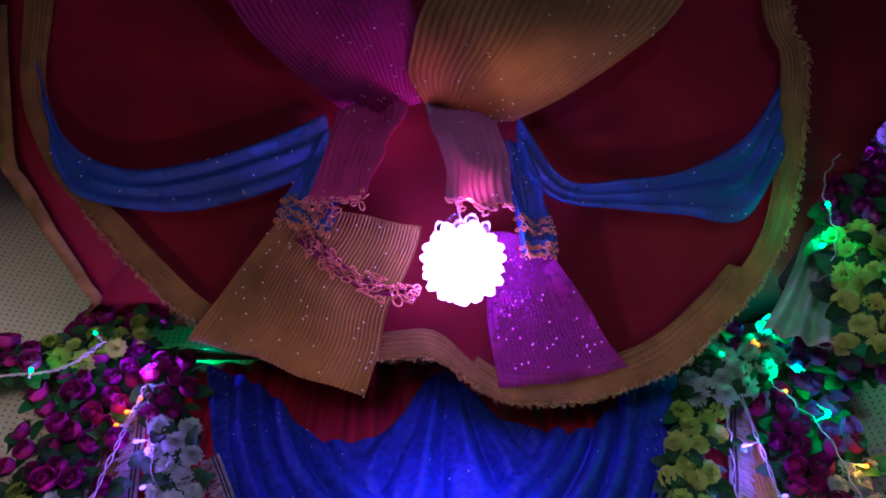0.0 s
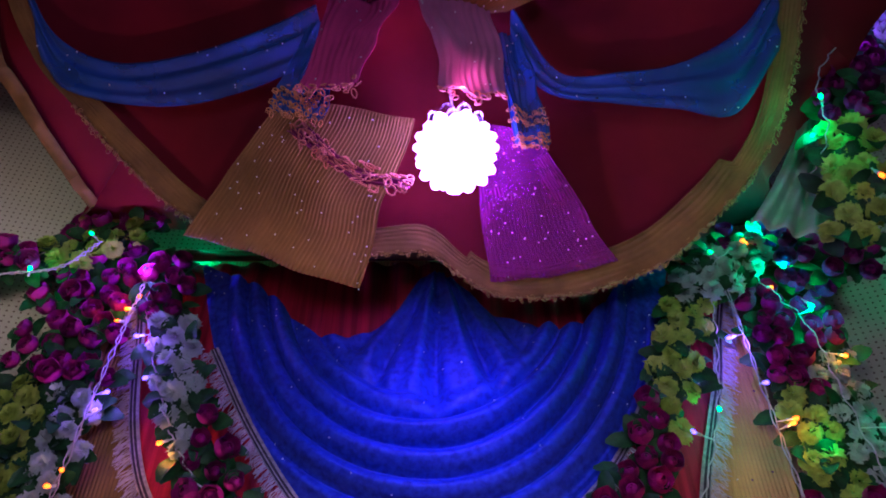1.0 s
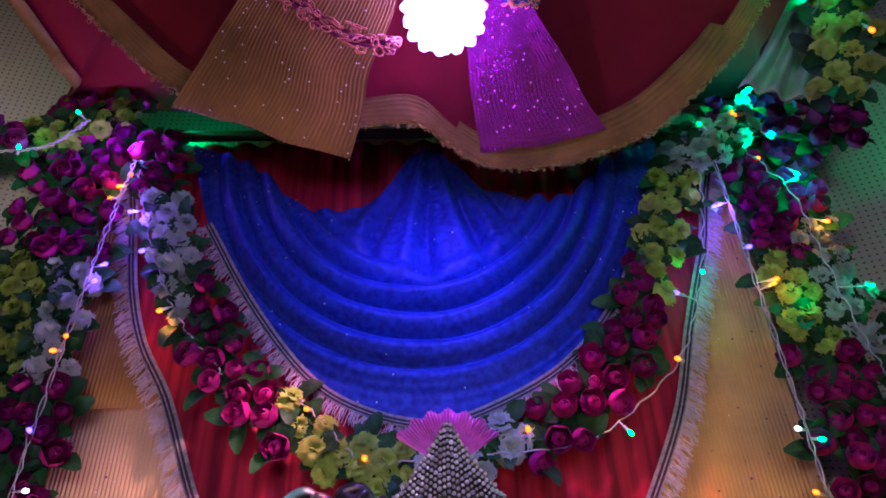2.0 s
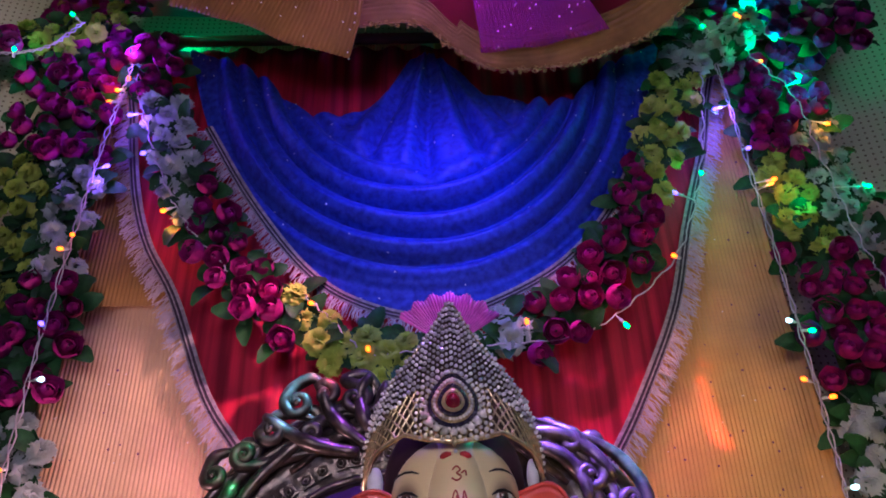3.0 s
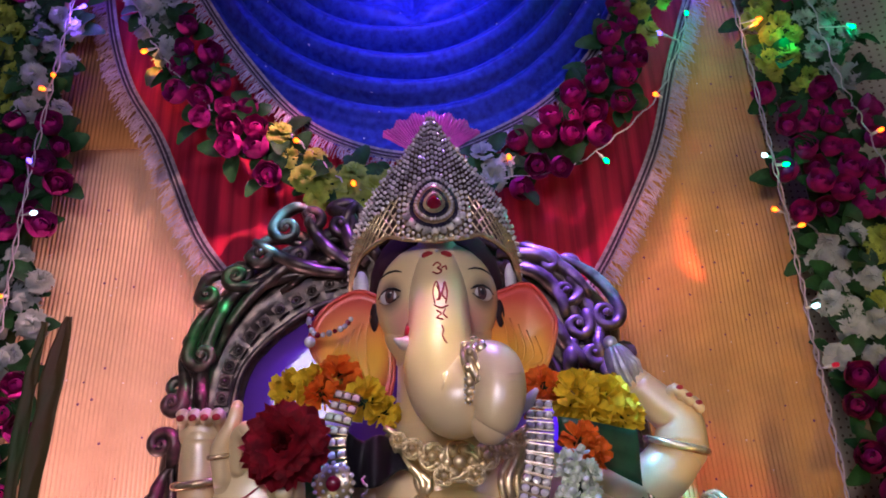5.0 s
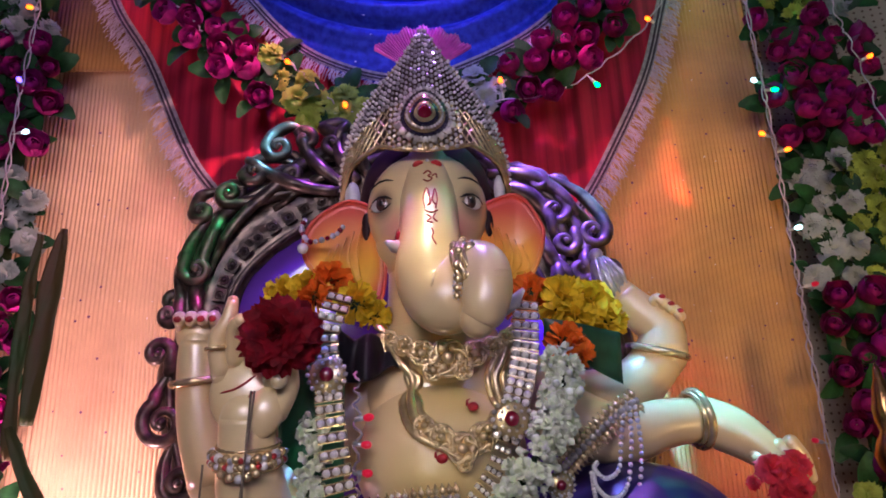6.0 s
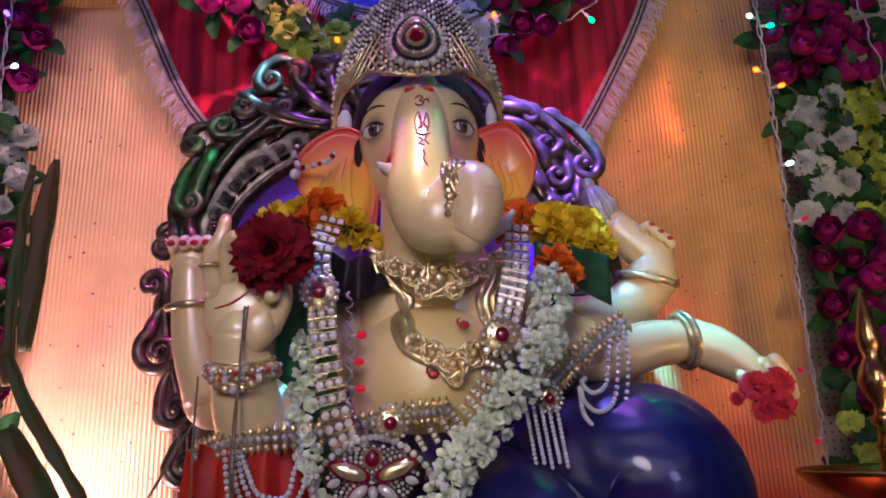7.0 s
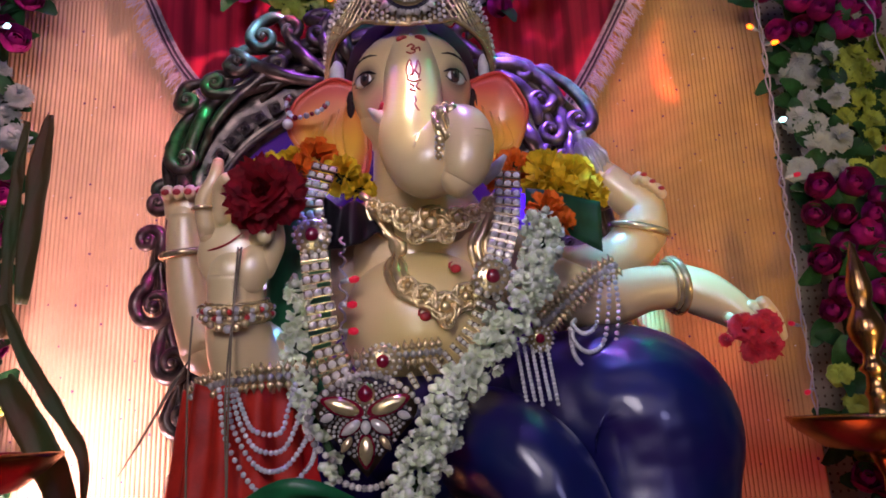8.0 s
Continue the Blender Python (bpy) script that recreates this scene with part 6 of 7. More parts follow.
def chest_y(x, z):
    best = 1.30
    for c, r in (((0.045, 1.245, 1.275), (0.150, 0.095, 0.090)), ((0.036, 1.220, 1.185), (0.122, 0.116, 0.115))):
        q = 1 - ((x - c[0]) / r[0]) ** 2 - ((z - c[2]) / r[2]) ** 2
        if q > 0:
            best = min(best, c[1] - r[1] * math.sqrt(q))
    return best


def gold_band(pts, r, name="band", ahead=0.006):
    bm = bmesh.new()
    line = spline(pts, 30)
    tube(bm, [(p[0], min(1.16, chest_y(p[0], p[1])) - ahead, p[1]) for p in line], r, 8, flat=0.8)
    part(name, bm, M_GOLDM, collar)


for off, r in ((0.0, 0.0075), (0.011, 0.006), (-0.010, 0.0055)):
    gold_band([(-0.046, 1.352), (-0.022 - off, 1.318), (0.0 + off * 0.8, 1.285), (-0.004 - off, 1.255), (0.004 - off * 0.6, 1.225 - off), (0.035, 1.203 - off), (0.062, 1.194 - off), (0.090, 1.205 - off), (0.108, 1.235)], r)
    gold_band([(0.138, 1.345), (0.124 + off, 1.312), (0.112 + off, 1.285), (0.118 + off, 1.255), (0.125 + off, 1.245)], r)
gold_band([(-0.050, 1.356), (0.0, 1.326), (0.050, 1.316), (0.10, 1.324), (0.138, 1.350)], 0.0045, ahead=0.036)
for x, z, r in ((0.047, 1.308, 0.019), (0.012, 1.316, 0.013), (0.083, 1.314, 0.013), (-0.013, 1.327, 0.010), (0.108, 1.322, 0.010), (0.026, 1.291, 0.010), (0.066, 1.291, 0.010), (-0.032, 1.338, 0.008), (0.126, 1.334, 0.008), (0.060, 1.190, 0.015), (0.034, 1.205, 0.012), (0.088, 1.204, 0.014), (0.012, 1.22, 0.010), (0.062, 1.172, 0.008)):
    y, r = min(1.16, chest_y(x, z)) - (0.044 if z > 1.28 else 0.011), r * 1.25
    bm = bmesh.new()
    ball(bm, (x, y - 0.002, z), (r * 0.42, 0.007, r * 0.42), 0, 12, 8)
    for k in range(6):
        a = 2 * math.pi * k / 6
        ball(bm, (x + r * 0.68 * math.cos(a), y + 0.001, z + r * 0.68 * math.sin(a)), (r * 0.34, 0.006, r * 0.34), 0, 8, 6)
        curl = [(x + r * (1.05 - 0.5 * j / 8) * math.cos(a + 0.12 * j), y - 0.003, z + r * (1.05 - 0.5 * j / 8) * math.sin(a + 0.12 * j)) for j in range(9)]
        tube(bm, curl, r * 0.11, 6)
    hoop(bm, (x, y + 0.002, z), r * 1.02, r * 0.13, (90, 0, 0), 0, 22)
    part("boss", bm, M_GOLDM, collar)


# belt, armlet and strings of pearls
def spike_link():
    bm = bmesh.new()
    for z in (-0.010, 0.0, 0.010):
        ball(bm, (0, 0, z), (0.0048, 0.0045, 0.0052), 1 if z == 0 else 0, 8, 6)
    tube(bm, [(0, 0, 0.010), (0, 0, 0.019)], (0.0038, 0.0006), 6, 0)
    tube(bm, [(0, 0, -0.010), (0, 0, -0.019)], (0.0038, 0.0006), 6, 0)
    return finish(bm, "belt_link", [M_GOLDM, M_STONE], True)


def row_thing(name, label, category, path, link, step, part_name, spin=0.0):
    t = thing(name, min(path, key=lambda p: p[2]), label, category)
    n = int(sum((Vector(b) - Vector(a)).length for a, b in zip(path, path[1:])) / step)
    line = [Vector(p) for p in spline(path, n + 1)]
    for k, p in enumerate(line):
        d = (line[min(k + 1, n)] - line[max(k - 1, 0)]).normalized()
        piece(part_name, link, Matrix.Translation(p) @ pose(0, 0, 0, 0, math.degrees(-math.atan2(d.z, d.x)) + spin, 0), t)
    return t


SPIKE = spike_link()
row_thing("beaded_belt", "gold and clear-stone beaded waist belt round the statue", "belt", [(-0.262, 1.10, 1.088), (-0.225, 1.070, 1.100), (-0.18, 1.058, 1.105), (-0.12, 1.062, 1.108), (-0.06, 1.075, 1.118), (0.0, 1.085, 1.128), (0.05, 1.09, 1.132)], SPIKE, 0.0092, "belt_link")
row_thing("beaded_armlet", "gold beaded armlet band across the statue's upper arm", "armlet", [(0.185, 1.110, 1.160), (0.205, 1.112, 1.178), (0.235, 1.118, 1.202), (0.265, 1.126, 1.225), (0.300, 1.14, 1.246)], SPIKE, 0.0085, "armlet_link")
pearl_bm = bmesh.new()
ball(pearl_bm, (0, 0, 0), 0.0034, 0, 8, 6)
PEARL = finish(pearl_bm, "pearl", M_PEARL, True)


def pearl_string(path, group, label="hanging string of small white pearls", r=1.0):
    t = thing("pearl_string", min(path, key=lambda p: p[2]), label, "pearl string", group)
    n = int(sum((Vector(b) - Vector(a)).length for a, b in zip(path, path[1:])) / (0.0060 * r))
    for p in spline(path, n + 1):
        piece("pearl", PEARL, Matrix.Translation(p) @ Matrix.Scale(r, 4), t)


for k, (x0, x1, drop_z) in enumerate(((-0.196, -0.125, 1.040), (-0.200, -0.115, 1.020), (-0.205, -0.105, 1.000), (-0.212, -0.098, 0.975))):
    y = 1.050 - 0.004 * k
    xm = (x0 + x1) / 2
    pearl_string([(x0, y, 1.092), (x0 + 0.010, y, (1.092 + drop_z) / 2), (xm - 0.012, y - 0.004, drop_z + 0.004), (xm + 0.018, y - 0.004, drop_z), (x1 - 0.008, y, drop_z + 0.028), (x1, y, drop_z + 0.055)], "pearl swags below the belt", "white pearl swag hanging from the beaded belt")
for k in range(3):
    pearl_string([(0.296 - 0.006 * k, 1.138, 1.245), (0.292 - 0.012 * k, 1.115, 1.18 + 0.010 * k), (0.272 - 0.008 * k, 1.100, 1.115 + 0.022 * k), (0.246 - 0.004 * k, 1.098, 1.100 + 0.024 * k), (0.225, 1.100, 1.120 + 0.020 * k), (0.222 + 0.004 * k, 1.105, 1.155 + 0.006 * k)],
                 "pearl loops on the arm", "white pearl loop hanging from the beaded armlet")
for k in range(5):
    x = 0.148 + 0.0095 * k
    pearl_string([(x, 1.088, 1.135 + 0.002 * k), (x + 0.003, 1.078, 1.10), (x + 0.006, 1.068, 1.060 + 0.006 * (k % 2))], "pearl tassel", "short straight string of pearls below the armlet", 0.85)
medallion(collar, 0.178, 1.086, 1.142, 0.017)
ear_chain = thing("ear_chain", (-0.161, 1.19, 1.485), "pearl and ruby ear chain hanging on the statue's ear", "earring")
for k, p in enumerate(spline([(-0.102, 1.188, 1.524), (-0.112, 1.184, 1.511), (-0.13, 1.182, 1.503), (-0.150, 1.184, 1.500), (-0.160, 1.186, 1.510), (-0.164, 1.188, 1.525), (-0.160, 1.19, 1.537)], 15)):
    bm = bmesh.new()
    ball(bm, tuple(p), 0.0046 if k % 2 else 0.0038, 0, 10, 8)
    part("bead", bm, (M_PEARL, M_RUBY, M_SILVER)[k % 3], ear_chain)
bm = bmesh.new()
ball(bm, (-0.161, 1.184, 1.490), 0.0085, 0, 14, 10)
part("pearl_drop", bm, M_PEARL, ear_chain)

# ---- flowers, leaves and cloth on the statue ----
red_rose = thing("red_rose", (-0.158, 1.03, 1.26), "large fresh crimson rose held in the statue's raised hand", "rose")
rr = random.Random(9)
for count, tilt, ln, start in ((8, 88, 0.054, 0.3), (8, 72, 0.052, 0.3), (8, 56, 0.048, 0.28), (7, 42, 0.043, 0.25), (6, 30, 0.038, 0.2), (5, 18, 0.032, 0.15), (4, 8, 0.028, 0.1)):
    for k in range(count):
        a = 2 * math.pi * (k + rr.uniform(-0.35, 0.35)) / count + tilt
        tl = tilt + rr.uniform(-9, 9)
        w = ln * rr.uniform(0.42, 0.55)
        rows = []
        bm = bmesh.new()
        for j in range(6):
            v = j / 5
            bend = radians(tl * (0.35 + 0.75 * v))
            d = ln * (start * 0.2 + v)
            row = []
            for i in range(7):
                q = i / 3 - 1
                x = q * w * math.sin(math.pi * (0.15 + 0.62 * v)) ** 0.7
                ruff = 0.0035 * math.sin(q * 7 + k * 2.1) * v * v + rr.uniform(-0.0008, 0.0008)
                rad = d * math.sin(bend) - 0.25 * w * q * q * math.cos(bend) + ruff
                row.append(bm.verts.new((rad * math.cos(a) - x * math.sin(a), rad * math.sin(a) + x * math.cos(a), d * math.cos(bend) + 0.28 * w * q * q * math.sin(bend) * v + ruff)))
            rows.append(row)
        for p, q in zip(rows, rows[1:]):
            for i in range(6):
                bm.faces.new((p[i], p[i + 1], q[i + 1], q[i]))
        bmesh.ops.transform(bm, verts=bm.verts, matrix=pose(-0.158, 1.022, 1.325, 84, 0, -4) @ Matrix.Scale(0.88, 4))
        part("petal", bm, M_ROSE, red_rose)
bm = bmesh.new()
tube(bm, [(-0.158, 1.032, 1.322), (-0.160, 1.045, 1.28), (-0.165, 1.050, 1.24)], 0.0035, 6)
part("stalk", bm, M_STEM, red_rose)


def marigold(x, y, z, r, mat, label, seed):
    bm = bmesh.new()
    g = random.Random(seed)
    for k in range(70):
        f = (k + 0.5) / 70
        el = math.acos(1 - 1.25 * f)
        a = k * 2.39996
        n = Vector((math.sin(el) * math.cos(a), math.sin(el) * math.sin(a), math.cos(el)))
        m = Matrix.Translation(n * r * 0.42) @ n.to_track_quat("Z", "Y").to_matrix().to_4x4() @ pose(0, 0, 0, g.uniform(-20, 20), g.uniform(-20, 20), g.uniform(0, 360))
        w = r * g.uniform(0.18, 0.26)
        ln = r * g.uniform(0.5, 0.72)
        q = [bm.verts.new(m @ Vector(p)) for p in ((-w * 0.4, 0, 0), (w * 0.4, 0, 0), (w, w * 0.3, ln * 0.8), (w * 0.3, w * 0.5, ln), (-w * 0.35, w * 0.4, ln * 0.9), (-w, w * 0.3, ln * 0.85))]
        bm.faces.new(q)
    bmesh.ops.transform(bm, verts=bm.verts, matrix=pose(x, y, z, 75 + g.uniform(-15, 15), g.uniform(-15, 15), g.uniform(-20, 20)))
    t = thing("marigold", (x, y, z - r * 0.8), label, "flower", "marigolds on the shoulders")
    part("petals", bm, mat, t, smooth=False, kind="stuff")
    bm = bmesh.new()
    tube(bm, [(x, y + r * 0.5, z), (x, y + r * 0.1, z)], (r * 0.12, r * 0.5), 8)
    part("calyx", bm, M_STEM, t)


for k, (x, y, z, r, c) in enumerate(((-0.192, 1.23, 1.430, 0.034, "y"), (-0.155, 1.22, 1.432, 0.036, "y"), (-0.122, 1.205, 1.440, 0.034, "o"), (-0.142, 1.19, 1.415, 0.026, "o"), (-0.080, 1.185, 1.402, 0.034, "y"), (-0.055, 1.19, 1.385, 0.026, "y"), (0.178, 1.205, 1.415, 0.032, "o"),
                                     (0.155, 1.19, 1.395, 0.026, "o"), (0.225, 1.195, 1.398, 0.042, "y"), (0.262, 1.200, 1.392, 0.044, "y"), (0.288, 1.21, 1.372, 0.034, "y"), (0.24, 1.18, 1.37, 0.032, "y"), (0.212, 1.150, 1.330, 0.030, "o"), (0.232, 1.155, 1.318, 0.024, "o"))):
    marigold(x, y, z, r, M_MARY if c == "y" else M_MARO, ("bright yellow" if c == "y" else "deep orange") + " fresh marigold on the statue's shoulder", 40 + k)


def jasmine(seed):
    g = random.Random(seed)
    bm = bmesh.new()
    tube(bm, [(0, 0, -0.012), (0, 0, 0)], (0.002, 0.0032), 5)
    for k in range(8):
        a = 2 * math.pi * k / 5 + g.uniform(-0.2, 0.2)
        m = pose(0, 0, 0, 0, 0, math.degrees(a)) @ pose(0, 0, 0, 0, -(g.uniform(5, 35) if k < 5 else g.uniform(45, 70)), 0)
        q = [bm.verts.new(m @ Vector(p)) for p in ((0.002, -0.002, 0), (0.002, 0.002, 0), (0.008, 0.0055, 0.002), (0.0125, 0.0015, 0.003), (0.0125, -0.0015, 0.003), (0.008, -0.0055, 0.002))]
        bm.faces.new(q)
    return bm


def bud_mesh():
    bm = bmesh.new()
    tube(bm, [(0, 0, -0.010), (0, 0, -0.003), (0, 0, 0.004), (0, 0, 0.009)], (0.002, 0.004, 0.0065, 0.002), 7)
    return bm


JAS = [finish(jasmine(k), "blossom", M_JAS, False) for k in range(3)] + [finish(bud_mesh(), "bud", M_JAS, True)] * 2


def string_garland(path, thick, count, seed, label):
    g = random.Random(seed)
    t = thing("white_garland", min(path, key=lambda p: p[2]), label, "garland", "white flower garlands")
    bm = bmesh.new()
    line = [Vector(p) for p in spline(path, 40)]
    tube(bm, line, 0.005, 6)
    part("string", bm, M_STEM, t)
    for k in range(count):
        f = g.random() * 39
        i = min(int(f), 38)
        p = line[i].lerp(line[i + 1], f - i)
        d = (line[i + 1] - line[i]).normalized()
        n = Vector((g.gauss(0, 1), g.gauss(-0.5, 1), g.gauss(0, 1)))
        n = (n - d * n.dot(d) * 0.7).normalized()
        if n.y > 0.5:
            n.y = -n.y
        me = g.choice(JAS)
        piece(me.name.split(".")[0], me, Matrix.Translation(p + n * thick * g.uniform(0.45, 1.0)) @ n.to_track_quat("Z", "Y").to_matrix().to_4x4() @ pose(0, 0, 0, g.uniform(-30, 30), g.uniform(-30, 30), g.uniform(0, 360)) @ Matrix.Scale(g.uniform(0.65, 1.05), 4), t)


string_garland([(0.195, 1.115, 1.300), (0.192, 1.095, 1.258), (0.175, 1.078, 1.215), (0.142, 1.062, 1.168), (0.102, 1.046, 1.118), (0.062, 1.030, 1.075), (0.032, 1.012, 1.025), (0.015, 1.00, 0.975), (-0.02, 1.0, 0.92)], 0.026, 430, 61,
               "thick fresh white tuberose garland across the statue's chest")
string_garland([(-0.125, 1.120, 1.235), (-0.128, 1.100, 1.195), (-0.130, 1.085, 1.150), (-0.122, 1.070, 1.10), (-0.100, 1.055, 1.05), (-0.07, 1.04, 0.99)], 0.016, 90, 62, "thin white tuberose garland beside the jewelled necklace")
bm = sheet(lambda u, v: (0.185 + 0.108 * u, 1.150 + 0.012 * v - 0.006 * math.sin(u * 5), 1.362 - 0.022 * u - v * (0.030 + 0.034 * u) + 0.004 * math.cos(v * 9)), 16, 8, 0.0015)
solo("banana_leaf", bm, M_BANANA, "folded dark green banana leaf strip on the statue's shoulder", "leaf")


def sash(u, v):
    x = -0.125 + 0.085 * u + 0.02 * v
    return (x, 1.150 - 0.03 * math.sin(math.pi * u) + 0.01 * math.sin(u * 14 + v * 4), 1.356 - 0.018 * u - 0.085 * v * (1 - 0.55 * u) + 0.006 * math.sin(u * 9))


solo("black_sash", sheet(sash, 20, 14, 0.002), M_BLACKCL, "black silk sash over the statue's shoulder", "sash")


def red_lap(u, v):
    a = radians(200 + 150 * u)
    r = 0.086 + 0.022 * v + 0.006 * math.sin(u * 34)
    return (-0.200 + r * 0.92 * math.cos(a), 1.150 + r * math.sin(a) + 0.004 * noise.noise((u * 9, v * 6, 0)), 1.098 - 0.17 * v + 0.008 * noise.noise((u * 7, v * 3, 4)))


solo("red_lap_cloth", sheet(red_lap, 60, 18, 0.002), M_REDCL, "bright red brocade cloth tied below the beaded belt", "cloth")
bm = sheet(lambda u, v: (-0.19 + 0.15 * u, 1.035 - 0.03 * math.sin(math.pi * u) + 0.02 * v, 0.962 + 0.024 * math.sin(math.pi * u) - 0.10 * v + 0.006 * math.sin(v * 30 + u * 4)), 24, 20, 0.002)
solo("green_lap_cloth", bm, M_GREENCL, "folded green silk cloth on the statue's lap", "cloth")
bm = sheet(lambda u, v: (-0.178 + 0.085 * u, 1.135 - 0.02 * math.sin(math.pi * u), 1.335 - 0.27 * v + 0.004 * math.sin(u * 12)), 12, 16, 0.002)
solo("green_shawl", bm, M_GREENCL, "dark green silk shawl hanging inside the statue's arm", "cloth")
pink = thing("pink_flower", (0.49, 1.13, 1.105), "coral pink flower bunch on the statue's drooping fingers", "flower")
for k, (x, z, r) in enumerate(((0.462, 1.150, 0.0187), (0.481, 1.142, 0.0204), (0.496, 1.155, 0.0170), (0.494, 1.125, 0.0170), (0.474, 1.120, 0.0153), (0.436, 1.135, 0.0085))):
    bm = carnation(30 + k, r * 1.1)
    bmesh.ops.transform(bm, verts=bm.verts, matrix=pose(x, 1.128, z, 80 + 10 * math.sin(k * 2), 0, 20 * math.sin(k * 3)))
    part("bloom", bm, M_PINKF, pink)
bm = bmesh.new()
for s in range(2):
    tube(bm, spline([(-0.192 + 0.004 * s, 1.030, 1.262), (-0.195, 1.026, 1.18), (-0.198 - 0.004 * s, 1.028, 1.08), (-0.196, 1.022, 0.96), (-0.20, 1.02, 0.86)], 16), 0.0013, 5)
tube(bm, spline([(-0.245, 1.035, 1.18), (-0.246, 1.03, 1.10), (-0.242, 1.025, 0.98), (-0.24, 1.02, 0.87)], 14), 0.0013, 5)
for k in range(6):
    tube(bm, [(-0.245, 1.033, 1.13), (-0.265 - 0.006 * k, 1.03, 1.10 - 0.012 * k), (-0.285 - 0.007 * k, 1.03, 1.06 - 0.012 * k)], 0.0008, 4)
solo("hanging_thread", bm, M_THREAD, "grey cotton threads hanging from the statue's hand and wrist", "thread")

# ---- things beside the throne ----


def lathe(bm, at, profile, seg=28, mi=0):
    rings = [[bm.verts.new((at[0] + r * math.cos(a), at[1] + r * math.sin(a), z)) for a in [2 * math.pi * k / seg for k in range(seg)]] for r, z in profile]
    for a, b in zip(rings, rings[1:]):
        for k in range(seg):
            bm.faces.new((a[k], a[(k + 1) % seg], b[(k + 1) % seg], b[k]))
    bm.faces.new(rings[0]), bm.faces.new(rings[-1])


def oil_lamp(x, y, label, spire=True):
    t = thing("oil_lamp", (x, y, 0.72), label, "oil lamp", "brass oil lamps")
    bm = bmesh.new()
    lathe(bm, (x, y), [(0.085, 0.72), (0.088, 0.735), (0.05, 0.75), (0.02, 0.77), (0.016, 0.80), (0.026, 0.83), (0.016, 0.86), (0.014, 0.93), (0.024, 0.955), (0.03, 0.97)])
    part("stem", bm, M_BRASS, t)
    bm = bmesh.new()
    lathe(bm, (x, y), [(0.02, 0.966), (0.09, 0.978), (0.128, 1.005), (0.142, 1.020), (0.146, 1.026), (0.143, 1.029), (0.137, 1.024), (0.12, 1.010), (0.05, 0.992), (0.02, 0.99)], 40)
    part("dish", bm, M_BRASS, t)
    if spire:
        bm = bmesh.new()
        lathe(bm, (x, y), [(0.022, 0.985), (0.018, 1.03), (0.015, 1.05), (0.020, 1.06), (0.015, 1.07), (0.013, 1.09), (0.022, 1.10), (0.014, 1.112), (0.012, 1.125), (0.026, 1.15), (0.030, 1.168), (0.022, 1.19), (0.014, 1.205), (0.019, 1.222), (0.020, 1.24), (0.013, 1.275), (0.008, 1.29), (0.006, 1.305), (0.001, 1.318)])
        part("spire", bm, M_BRASS, t)


oil_lamp(0.775, 1.35, "tall brass oil lamp with a turned spire and wide dish")
oil_lamp(-0.62, 1.20, "brass oil lamp dish at the foot of the dry leaves", False)
plant = thing("dry_plant", (-0.66, 1.36, 0.72), "drying brown and green strap leaves standing beside the gold panel", "plant")


def strap(path, width, seed):
    line = [Vector(p) for p in spline(path, 20)]

    def fn(u, v):
        k = min(int(v * 19 + 0.5), 19)
        d = (line[min(k + 1, 19)] - line[max(k - 1, 0)]).normalized()
        s = d.cross(Vector((0.15, -1, 0))).normalized()
        w = width * math.sin(math.pi * min(0.97, 0.12 + 0.86 * v)) ** 0.6
        p = line[k] + s * w * (u - 0.5) + Vector((0, -1, 0)) * 0.35 * w * abs(u - 0.5)
        return p + Vector((0.002, 0.004, 0)) * noise.noise((u * 4, v * 6, seed)) * 2

    part("leaf", sheet(fn, 6, 19, 0.0012), M_DRY, plant)


strap([(-0.618, 1.35, 1.26), (-0.614, 1.35, 1.354), (-0.609, 1.35, 1.463), (-0.604, 1.35, 1.534), (-0.598, 1.35, 1.592)], 0.036, 1)
strap([(-0.651, 1.37, 1.208), (-0.657, 1.37, 1.361), (-0.655, 1.37, 1.481), (-0.65, 1.37, 1.591)], 0.024, 2)
strap([(-0.636, 1.33, 1.257), (-0.599, 1.33, 1.184), (-0.559, 1.33, 1.121), (-0.518, 1.33, 1.063), (-0.492, 1.33, 1.016), (-0.485, 1.33, 0.942)], 0.024, 3)
strap([(-0.617, 1.32, 1.14), (-0.583, 1.32, 1.087), (-0.547, 1.32, 1.027), (-0.513, 1.32, 0.961), (-0.498, 1.32, 0.897)], 0.050, 4)
bm = bmesh.new()
tube(bm, [(-0.70, 1.37, 0.72), (-0.70, 1.37, 0.95), (-0.685, 1.36, 1.27)], (0.022, 0.018, 0.010), 10)
part("stalk", bm, M_DRY, plant)


def fan(u, v):
    a = radians(-56 + 112 * u)
    r = 0.035 + (0.062 + 0.004 * math.sin(u * 40)) * v
    return (0.027 + r * math.sin(a), 1.205 + 0.003 * math.cos(u * 2 * math.pi * 34) * v, 1.792 + r * math.cos(a))


part("foil_fan", sheet(fan, 204, 4, 0.001), M_FOIL, crown, "pleated pink foil fan behind the crown's tip")


# pale gauze that falls between the canopy and the side garland
GA, GB, GC, GD = (Vector(p) for p in [(1.039, 1.22, 3.184), (1.092, 1.22, 3.157), (0.913, 1.22, 2.599), (0.712, 1.22, 2.656)])


def pale_gauze(u, v):
    p = GA.lerp(GB, u).lerp(GD.lerp(GC, u), v)
    return p + Vector((0, 0.012 * math.sin(u * 22 + 3 * v) + 0.02 * noise.noise((u * 3, v * 3, 7)), -0.03 * math.sin(math.pi * v) * (1 - u)))


solo("pale_gauze", sheet(pale_gauze, 48, 18, 0.001), M_PALE, "pale gauze end hanging beside the canopy, lit green", "cloth")


